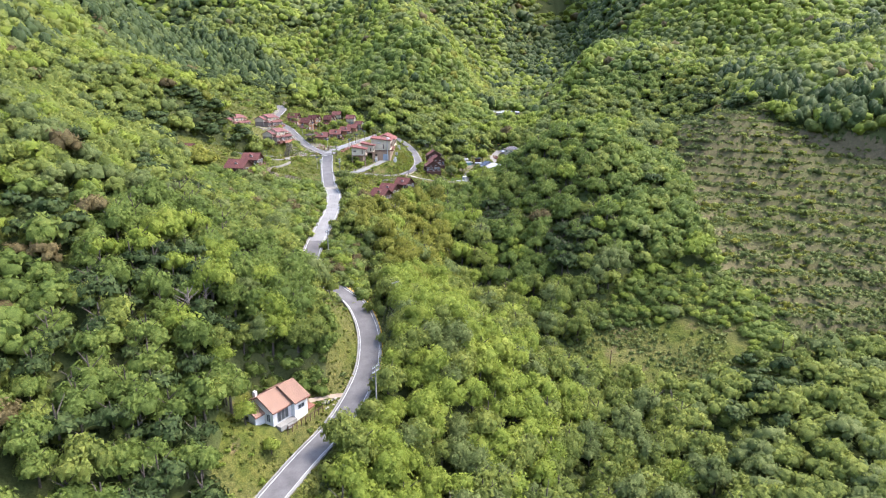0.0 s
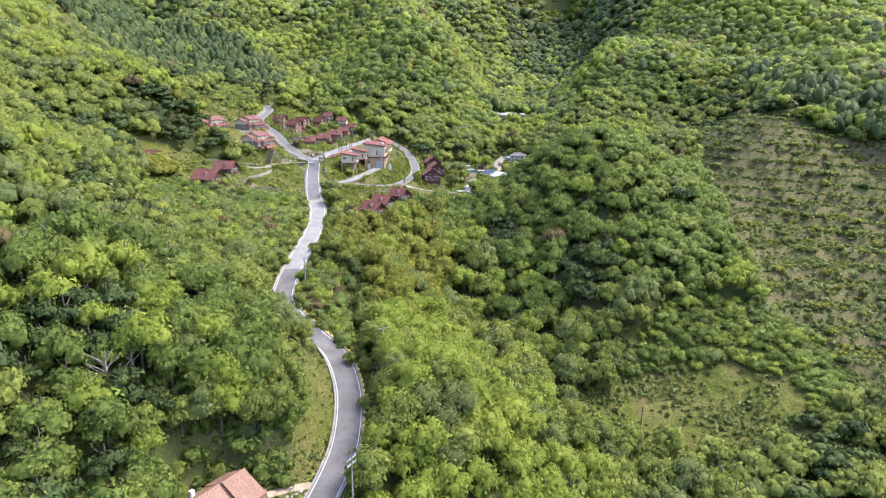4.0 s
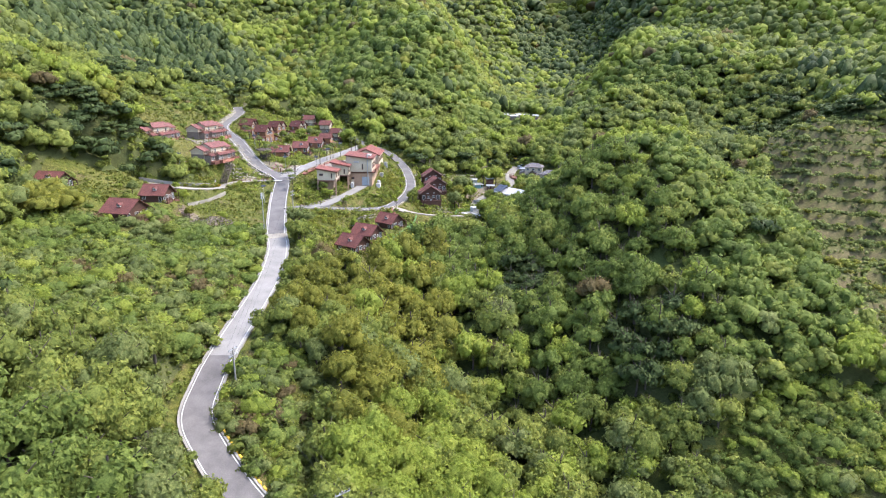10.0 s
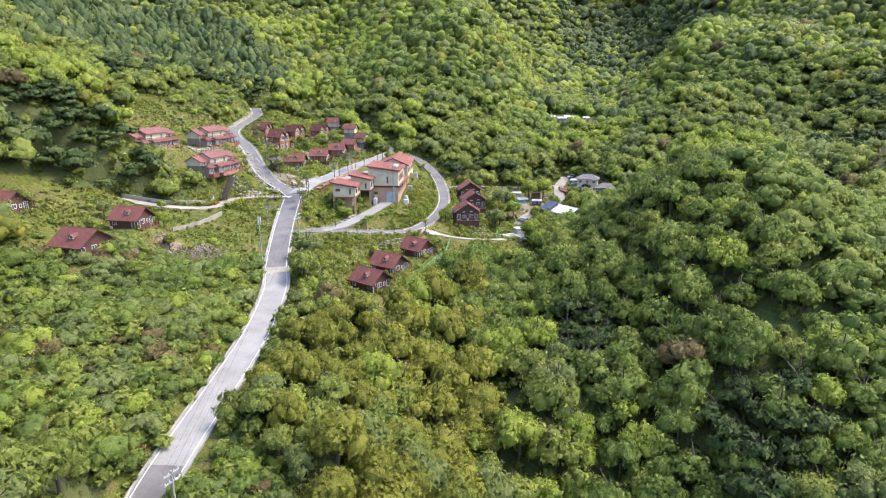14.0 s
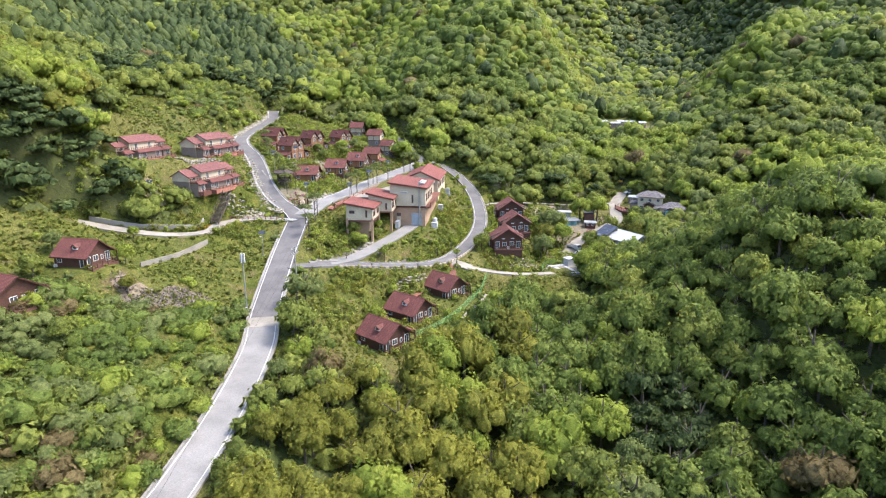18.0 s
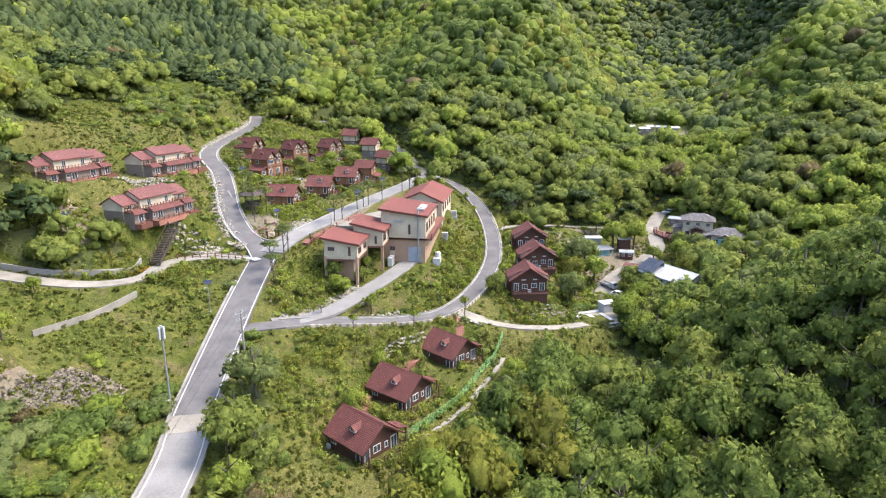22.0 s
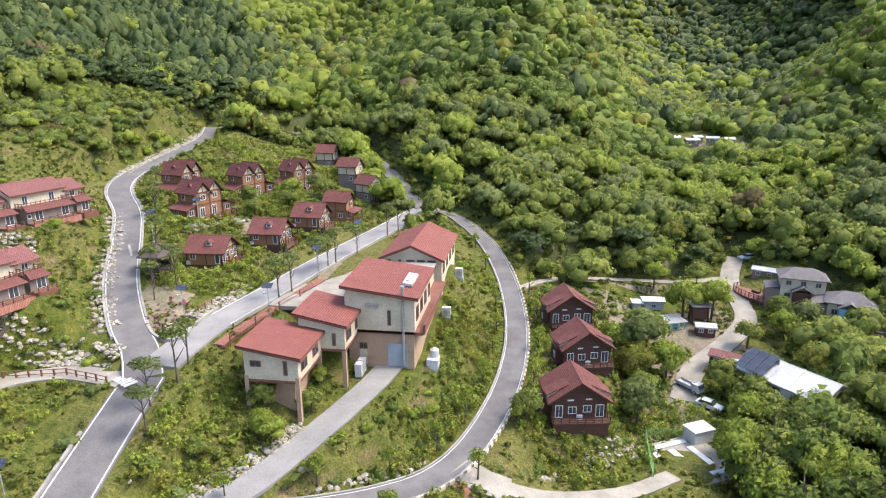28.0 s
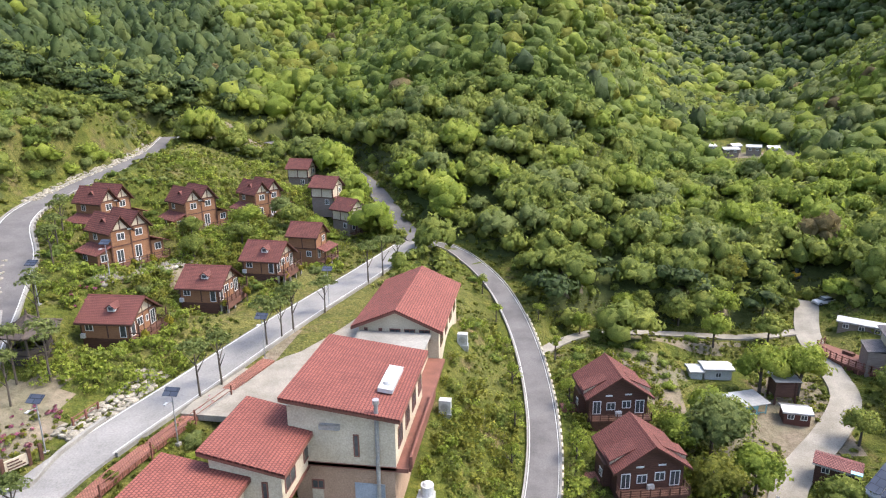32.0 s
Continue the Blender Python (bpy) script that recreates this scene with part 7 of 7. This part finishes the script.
def vehicle(name, label, x, y, z, turn, kind):
    v = thing(name, pose(x, y, z, 0, 0, turn) @ Matrix.Scale(0.77, 4), label, "vehicle")
    if kind == "truck":
        part("cab", prism([(1.2, -0.85, 0.45), (2.6, -0.85, 0.45), (2.6, -0.85, 1.2), (2.25, -0.85, 1.95), (1.2, -0.85, 1.95)], (0, 1.7, 0)), WHITE_METAL, v)
        part("windscreen", prism([(2.58, -0.75, 1.25), (2.30, -0.75, 1.85), (2.36, -0.75, 1.85), (2.64, -0.75, 1.25)], (0, 1.5, 0)), GLASS, v)
        part("bed", one_box((-2.5, -0.85, 0.7), (1.1, 0.85, 0.85)), WHITE_METAL, v)
        for s in (-0.85, 0.79):
            part("bed_side", one_box((-2.5, s, 0.85), (1.1, s + 0.06, 1.3)), WHITE_METAL, v)
        part("chassis", one_box((-2.4, -0.5, 0.4), (1.2, 0.5, 0.7)), RUBBER, v)
        part("load_frame", one_box((0.9, -0.8, 0.85), (1.1, 0.8, 2.0)), GREY_METAL, v)
        wheels = ((1.8, 0.85), (-1.6, 0.85), (1.8, -0.85), (-1.6, -0.85))
    else:
        paint = CAR_SILVER if kind == "car" else CAR_DARK
        part("body", prism([(-2.2, -0.88, 0.35), (2.2, -0.88, 0.35), (2.2, -0.88, 0.75), (1.2, -0.88, 0.95), (-2.2, -0.88, 1.0)], (0, 1.76, 0)), paint, v)
        top = (0.9, 0.35, -1.3, -1.9) if kind == "car" else (0.9, 0.4, -0.5, -0.7)
        part("cabin", prism([(top[0], -0.78, 0.95), (top[1], -0.7, 1.5), (top[2], -0.7, 1.5), (top[3], -0.78, 0.98)], (0, 1.5, 0)), GLASS, v)
        part("roof", one_box((top[2], -0.7, 1.48), (top[1], 0.72, 1.55)), paint, v)
        wheels = ((1.4, 0.85), (-1.4, 0.85), (1.4, -0.85), (-1.4, -0.85))
        for s in (-0.6, 0.6):
            part("headlight", one_box((2.16, s - 0.18, 0.6), (2.23, s + 0.18, 0.74)), WHITE_PVC, v)
    for a, b in wheels:
        tyre = part("wheel", tube((a, b - 0.1, 0.33), (a, b + 0.1, 0.33), 0.33, 14), RUBBER, v)
        part("rim", tube((a, b - 0.12, 0.33), (a, b + 0.12, 0.33), 0.18, 10), GREY_METAL, tyre)


vehicle("small_truck", "white flatbed truck parked on the earth lane", 12.4, 298.6, ground_at(12.4, 298.6) + 0.02, -50, "truck")
vehicle("car", "silver car parked at the end of the lane", 33.2, 344.2, ground_at(33.2, 344.2) + 0.02, 200, "car")
vehicle("pickup", "dark pickup truck parked under the trees", 26.2, 351.8, ground_at(26.2, 351.8) + 0.02, 10, "pickup")
vehicle("car", "white car parked below the flatbed truck", 14.2, 294.6, ground_at(14.2, 294.6) + 0.02, -35, "car")
dig = thing("excavator", pose(31.0, 350.6, ground_at(31, 350.6), 0, 0, 40) @ Matrix.Scale(0.8, 4), "small yellow excavator at the lane's end", "excavator")
for s in (-0.7, 0.7):
    part("track", one_box((-1.0, s - 0.18, 0), (1.0, s + 0.18, 0.45)), RUBBER, dig)
part("body", one_box((-0.9, -0.65, 0.5), (0.7, 0.65, 1.2)), YELLOW_PAINT, dig)
part("cab", one_box((-0.2, -0.6, 1.2), (0.7, 0.1, 2.1)), GLASS, dig)
part("boom", tube((0.7, 0.3, 1.0), (1.9, 0.3, 2.2), 0.14, 6), YELLOW_PAINT, dig)
part("arm", tube((1.9, 0.3, 2.2), (2.6, 0.3, 0.8), 0.11, 6), YELLOW_PAINT, dig)
part("bucket", one_box((2.3, 0.05, 0.3), (2.8, 0.55, 0.8)), GREY_METAL, dig)
pad = thing("service_pad", pose(9.0, 282.0, -2.75, 0, 0, 28), "pale concrete service pad with white slabs and a hut", "pad")
part("slab", one_box((-4.2, -4.4, -0.6), (4.2, 4.4, 0.08)), PALE_CONCRETE, pad)
for a, b, c, d in ((-3.6, -3.4, -1.0, -2.6), (0.2, -3.4, 3.4, -2.7), (-3.6, -1.2, -2.9, 2.6), (-1.4, -1.4, -0.5, 2.4), (1.2, -1.6, 2.0, 2.2), (-3.4, 3.0, 2.0, 3.8)):
    part("cover_slab", one_box((a, b, 0.08), (c, d, 0.22)), WHITE_METAL, pad)
part("hut", one_box((2.4, 2.2, 0.08), (5.2, 4.2, 1.7)), WHITE_METAL, pad, "small white metal hut")
part("hut_roof", one_box((2.25, 2.05, 1.7), (5.35, 4.35, 1.82)), WHITE_METAL, pad)
for k, (fx, fy, fw, fd, ft) in enumerate(((37, 415, 4.6, 2.6, 10), (43.5, 417, 4.0, 2.4, -15), (40, 421.5, 3.6, 2.3, 30), (49, 419, 3.2, 2.2, 0), (33, 419, 2.8, 2.0, 20))):
    shed("farm_shed", fx, fy, ground_at(fx, fy) + 0.5, ft, fw, fd, 2.0, 0.5, LOG_GREY, WHITE_METAL if k < 1 else GREY_METAL, "far farm shed with a pale metal roof", "shed", 2)


# ---- single trees and garden plants ----
TREE_MESHES = {}


def tree(kind, x, y, height, radius, label, group="", bare=0.45, material=None, name=None, trunk_k=1.0):
    """A tree of its own: trunk with limbs, and a leafy crown set on it."""
    form = LEAVES[kind][1]
    rng = RNG
    k = int(rng.integers(len(SINGLE[form])))
    mat = material or LEAVES[kind][0]
    if (form, k, mat.name) not in TREE_MESHES:
        TREE_MESHES[form, k, mat.name] = mesh_of("crown", *SINGLE[form][k][:2], mat, True, SINGLE[form][k][2])
    j = int(rng.integers(3))
    if ("trunk", j) not in TREE_MESHES:
        TREE_MESHES["trunk", j] = mesh_of("trunk", *TRUNKS[j][:2], BARK, True, TRUNKS[j][2])
    t = thing(name or "tree", pose(x, y, ground_at(x, y) - 0.1, 0, 0, float(rng.uniform(0, 360))), label, "tree", group)
    tr = new("trunk", TREE_MESHES["trunk", j])
    tr.parent, tr.scale = t, (height * trunk_k, height * trunk_k, height * 0.92)
    cr = new("crown", TREE_MESHES[form, k, mat.name])
    cr.parent = t
    cr.location = (0, 0, height * bare)
    cr.scale = (radius, radius, height * (1 - bare) / 1.55)
    return t


def plants():
    rng = np.random.default_rng(21)
    for x, y in ((-43.0, 288.5), (-42.2, 291), (-41.4, 299.5), (-40.6, 301.5), (-39.9, 303.2), (-38.2, 309), (-35.6, 319.5), (-34.4, 323), (-33.2, 327), (-45.5, 268), (-46.4, 264.5), (-46.0, 271), (-44.6, 261), (-56.5, 287), (-57.5, 283.5), (-59, 286), (-63.5, 294.5), (-70, 305), (-72.5, 309), (-74, 312)):
        tree("lane", x, y, rng.uniform(4.5, 6.4), rng.uniform(1.3, 1.9), "slender red pine with a thin flat crown", "pines beside the lanes", 0.6, LEAF_GREY, "pine_tree", 0.6)
    for line, off in ((EASTROAD[8:64:5], -3.0), (EASTROAD[10:62:6], 3.2)):
        t = np.gradient(line[:, :2], axis=0)
        t /= np.linalg.norm(t, axis=1, keepdims=True)
        for (x, y, _), (u, v) in zip(line, t):
            tree("lane", x + v * off, y - u * off, rng.uniform(2.6, 4.0), rng.uniform(0.8, 1.2), "young slim street tree beside the curving lane", "lane saplings", 0.3, LEAF_BRIGHT, "sapling")
    for x, y in ((-53.2, 296.2), (-52.6, 299.8), (-49.4, 306.0), (-48.3, 309.6), (-45.6, 315.4), (-45.0, 319), (-43.0, 325), (-62.6, 309.5), (-61.8, 312.0)):
        tree("pine", x, y, 2.4, 0.55, "small golden arborvitae beside a cabin", "golden arborvitae", 0.05, FEATHER, "arborvitae")
    spots = [(-10.2, 279.5, 4.6, 2.0, "oak"), (3.8, 288.5, 5.5, 2.6, "grey"), (4.6, 297.5, 5.0, 2.4, "olive"), (6.2, 304.5, 6.5, 3.0, "grey"), (5.2, 293.5, 4.2, 2.0, "bright"), (7.0, 311, 4.2, 2.0, "bright"), (15.5, 318.5, 6.0, 2.6, "bright"), (20.2, 318.8, 6.2, 2.6, "bright"), (23.0, 308.8, 4.0, 1.8, "oak"), (16.8, 297.5, 5.0, 2.4, "oak"), (19.2, 293.5, 5.2, 2.6, "oak"), (21.6, 298.0, 4.6, 2.2, "grey"), (17.6, 289.5, 5.0, 2.4, "bright"), (22.5, 285.5, 5.4, 2.6, "oak"), (14.6, 283.6, 4.6, 2.2, "bright"), (12.6, 279.2, 4.8, 2.2, "bright"), (16.4, 278.4, 5.2, 2.4, "oak"), (26.2, 283.6, 5.5, 2.6, "oak"), (30.8, 291.6, 5.2, 2.4, "oak"), (33.4, 300.5, 5.2, 2.4, "grey"), (29.8, 307.5, 3.6, 1.6, "olive"), (35.2, 309.0, 4.0, 1.8, "oak"), (12.6, 329.4, 4.2, 1.9, "bright"), (22.2, 339.0, 4.6, 2.0, "oak"), (8.4, 336.4, 4.2, 1.9, "grey"), (-0.8, 326.6, 3.8, 1.6, "bright"), (3.4, 336.2, 4.0, 1.8, "oak"), (-6.4, 329.0, 3.6, 1.5, "bright"), (18.4, 342.6, 5.0, 2.2, "olive"), (-8.6, 243.4, 5.2, 2.6, "olive"), (-6.4, 250.2, 5.0, 2.4, "grey"), (-3.2, 259.8, 5.6, 2.8, "oak"), (-6.0, 256.0, 4.6, 2.2, "bright"), (-26.2, 240.5, 3.4, 1.5, "bright"), (-19.4, 251.9, 2.8, 1.2, "oak"), (-25.5, 252.2, 3.0, 1.3, "bright"), (-33.4, 276.0, 2.6, 1.1, "bright"), (-36.6, 267.2, 3.0, 1.4, "bright"), (-40.5, 262.0, 2.6, 1.2, "oak"), (-64.5, 230.0, 3.6, 1.7, "bright"), (-61.0, 224.5, 3.2, 1.5, "olive"), (-73.2, 220.8, 4.2, 2.0, "oak"), (-76.4, 229.4, 3.8, 1.8, "grey"), (-58.0, 207.0, 4.4, 2.1, "oak"), (-79.0, 207.5, 4.6, 2.2, "oak"), (-88, 222, 4.6, 2.2, "oak"), (-72, 244, 2.6, 1.1, "bright")]
    spots += [(-37.5, 108.5, 6.4, 3.0, "oak"), (-34.5, 112.5, 7.0, 3.3, "oak"), (-30.5, 114.5, 6.6, 3.1, "bright"), (-27.0, 113.0, 5.6, 2.6, "oak"), (-40.5, 103.5, 6.6, 3.1, "oak"), (-28.5, 119.0, 7.0, 3.3, "oak"), (-33.0, 118.5, 7.2, 3.4, "oak"), (-38.5, 114.5, 7.2, 3.4, "grey"), (-27.5, 124.5, 6.0, 2.9, "oak"), (-37.5, 97.5, 4.6, 2.3, "bright"), (-33.5, 94.5, 4.2, 2.2, "bright"), (-29.0, 93.0, 3.0, 1.7, "bright")]
    spots += [(9.5, 300.5, 5.0, 2.6, "bright"), (8.0, 308.0, 5.5, 2.8, "oak"), (2.5, 304.5, 4.6, 2.4, "bright"), (20.5, 290.0, 5.0, 2.6, "oak"), (24.5, 289.0, 5.4, 2.8, "oak"), (28.0, 298.0, 4.6, 2.2, "olive"), (29.5, 312.5, 4.2, 2.2, "bright"), (33.0, 314.5, 4.4, 2.2, "grey"), (30.5, 318.0, 3.8, 1.9, "oak"), (9.0, 335.8, 4.6, 2.4, "oak"), (15.0, 336.4, 4.8, 2.4, "bright"), (20.5, 331.0, 4.4, 2.2, "oak"), (0.5, 336.0, 4.0, 2.0, "bright"), (-35.0, 266.5, 3.2, 1.8, "bright"), (-37.5, 270.0, 3.4, 1.7, "oak"), (-33.0, 272.0, 3.0, 1.6, "oak"), (-35.0, 280.8, 3.2, 1.5, "bright"), (-58.5, 316.0, 3.6, 1.8, "oak"), (-55.0, 323.0, 4.0, 2.2, "oak"), (-57.0, 329.5, 4.2, 2.4, "bright"), (-52.0, 335.0, 4.6, 2.5, "oak"), (-55.5, 339.0, 4.0, 2.2, "grey"), (-47.5, 333.0, 3.8, 2.0, "bright"), (-62.0, 322.0, 3.4, 1.8, "oak"), (-53.0, 352.0, 4.4, 2.4, "oak"), (-47.0, 351.0, 3.6, 1.8, "bright")]
    for x, y, h, r, kind in spots:
        if 276 < y < 345 and x > 3:
            h, r = h * 1.2, r * 1.2
        tree(kind, x, y, h, r, {"oak": "rounded green broadleaf tree in the open ground", "grey": "pale grey-green broadleaf tree in the open ground", "olive": "olive-green acacia tree on the grassy bank", "bright": "bright yellow-green broadleaf tree in the open ground"}[kind], "single trees round the village", 0.18)
    for x, y in ((-46.2, 106.5), (-44.4, 110.2)):
        t = thing("dead_tree", pose(x, y, ground_at(x, y)), "bare grey dead tree with forked limbs", "tree", "dead trees")
        me = mesh_of("branching_trunk", *trunk_shape(np.random.default_rng(int(abs(x * 10))), 11)[:2], DEADWOOD)
        o = new("branching_trunk", me)
        o.parent, o.scale = t, (8, 8, 7)
    # low garden planting and rough grass
    x, y = lay(-110, 46, 84, 392, 0.68, rng)
    d, _ = near_road(x, y)
    m = (inside(x, y, OPEN) | inside(x, y, SCRUB) | (d < 4.5)) & (d > 0.4)
    for px, py, _, r in PADS:
        m &= np.hypot(x - px, y - py) > r * 0.7
    m &= ~((x > -37) & (x < -22.5) & (y > 280) & (y < 318)) & ~((x > -43.5) & (x < -32) & (y > 285) & (y < 318))
    m &= patchy(x, y, 4.0, 1.0) + rng.normal(0, 0.55, len(x)) > -0.2
    x, y = x[m], y[m]
    z = ground(x, y)
    r = rng.uniform(0.2, 0.55, len(x)) * np.where(rng.uniform(0, 1, len(x)) < 0.1, 1.6, 1.0)
    pick = rng.uniform(0, 1, len(x)) + 0.4 * patchy(x, y, 7.0, 9.0)
    for lo, hi, name, mat, text in ((-9, 0.3, "weeds", LEAF_OAK, "dark green weeds on the banks"), (0.3, 0.95, "tall_grass", GRASS, "tufts of bright rough grass"), (0.95, 9, "dry_grass", LEAF_OLIVE, "olive dry grass tufts")):
        q = (pick >= lo) & (pick < hi)
        V, F, N = gather(WISP + WISP + TUFT[:3], [(a, b, c - 0.1, e, 0.85) for a, b, c, e in zip(x[q], y[q], z[q], r[q])], rng)
        if V is not None:
            tagged(new(name, mesh_of(name, V, F, mat, True, N)), text, "grass", kind="stuff")
    x, y = lay(-100, 20, 222, 372, 0.95, rng)
    d, _ = near_road(x, y)
    lush = [(-19, 292, 7, 30), (-3, 294, 10, 28), (-36, 264, 9, 11), (-30, 276, 8, 8), (-56, 312, 17, 26), (-58, 345, 22, 22), (-66, 262, 12, 9), (-24, 246, 13, 16), (-74, 300, 10, 16), (8, 290, 12, 14), (-80, 255, 12, 8)]
    m = inside(x, y, lush) & (d > 0.7) & (patchy(x, y, 5.0, 7.0) + rng.normal(0, 0.45, len(x)) > -0.15)
    for px, py, _, r in PADS:
        m &= np.hypot(x - px, y - py) > r * 0.98
    m &= ~((x > -40) & (x < -22.5) & (y > 268) & (y < 320)) & ~((x > -44) & (x < -32) & (y > 284) & (y < 319))
    x, y = x[m], y[m]
    z, r = ground(x, y), rng.uniform(0.35, 1.0, len(x))
    pick = rng.uniform(0, 1, len(x)) + 0.35 * patchy(x, y, 9.0, 3.0)
    for lo, hi, name, mat, text in ((-9, 0.5, "bright_shrubs", LEAF_BRIGHT, "bright yellow-green shrubs and tall weeds round the houses"), (0.5, 0.78, "green_shrubs", LEAF_OAK, "green garden shrubs round the houses"), (0.78, 9, "olive_weeds", LEAF_OLIVE, "olive-yellow tall weeds on the banks")):
        q = (pick >= lo) & (pick < hi)
        V, F, N = gather(SPRIG, [(a, b, c - 0.25 * e, e, 1.15) for a, b, c, e in zip(x[q], y[q], z[q], r[q])], rng)
        tagged(new(name, mesh_of(name, V, F, mat, True, N)), text, "shrubs", kind="stuff")
    beds = [(-53.6, 279.5, 2.2, 2.2), (-54.6, 282.8, 2.0, 1.8), (-41.6, 287.2, 1.2, 2.0), (-62.5, 301, 2.4, 2.4)]
    x, y = lay(-66, -38, 276, 305, 0.55, rng)
    m = inside(x, y, beds) & (rng.uniform(0, 1, len(x)) < 0.3)
    x, y = x[m], y[m]
    V, F, N = gather(TUFT, [(a, b, c, e, 0.9) for a, b, c, e in zip(x, y, ground(x, y), rng.uniform(0.2, 0.4, len(x)))], rng)
    tagged(new("azalea_bed", mesh_of("azalea_bed", V, F, AZALEA, True, N)), "pink azalea bushes in beds by the junction", "flowers", kind="stuff")
    x, y = lay(-69, -64, 255, 263, 0.4, rng)
    m = inside(x, y, [(-66.4, 259.4, 0.6, 2.4)]) & (rng.uniform(0, 1, len(x)) < 0.7)
    x, y = x[m], y[m]
    V, F, N = gather(TUFT, [(a, b, c, e, 0.9) for a, b, c, e in zip(x, y, ground(x, y), rng.uniform(0.2, 0.36, len(x)))], rng)
    tagged(new("yellow_flowers", mesh_of("yellow_flowers", V, F, YELLOW_FLOWER, True, N)), "strip of orange-yellow flowers beside the path bend", "flowers", kind="stuff")
    x, y = lay(-44, -20, 100, 128, 1.15, rng)
    d, _ = near_road(x, y)
    m = inside(x, y, [(-33, 111.5, 10, 5.5), (-27.5, 119, 5, 7)]) & (np.hypot(x + 30.2, y - 102.4) > 6.4) & (d > 1.2)
    x, y = x[m], y[m]
    V, F, N = gather(THICKET, [(a, b, c - 0.3 * e, e, 1.1) for a, b, c, e in zip(x, y, ground(x, y), rng.uniform(1.3, 2.5, len(x)))], rng)
    tagged(new("hillside_bushes", mesh_of("hillside_bushes", V, F, LEAF_DEEP, True, N)), "dense green bushes on the slope behind the bungalow", "bushes", kind="stuff")
    x, y = lay(-74, -44, 214, 246, 0.4, rng)
    m = inside(x, y, [(-54.5, 229, 4.4, 3.2), (-59.5, 225.5, 4.4, 2.8)]) & (rng.uniform(0, 1, len(x)) < 0.85)
    x, y = x[m], y[m]
    V, F, N = gather(WISP, [(a, b, c, e, 1.0) for a, b, c, e in zip(x, y, ground(x, y), rng.uniform(0.16, 0.36, len(x)))], rng)
    tagged(new("dry_brush", mesh_of("dry_brush", V, F, DEADWOOD, True, N)), "patch of grey-brown dead brush in the meadow", "brush", kind="stuff")


plants()
for x, y, r, kind in SINGLES:
    tree(kind, x, y, r * 2.3, r, {"oak": "full-crowned green oak tree on the roadside slope", "deep": "deep green oak tree on the roadside slope", "grey": "pale grey-green broadleaf tree on the roadside slope", "olive": "olive-green acacia tree on the roadside slope", "bright": "bright yellow-green young tree on the roadside slope", "pine": "dark pine tree on the roadside slope"}[kind], "trees on the slopes beside the road", 0.14)

# from plan units to metres
for ob in list(scene.objects):
    if ob.parent is None and ob.type not in {"CAMERA", "LIGHT"}:
        ob.matrix_world = Matrix.Scale(UNIT, 4) @ ob.matrix_world
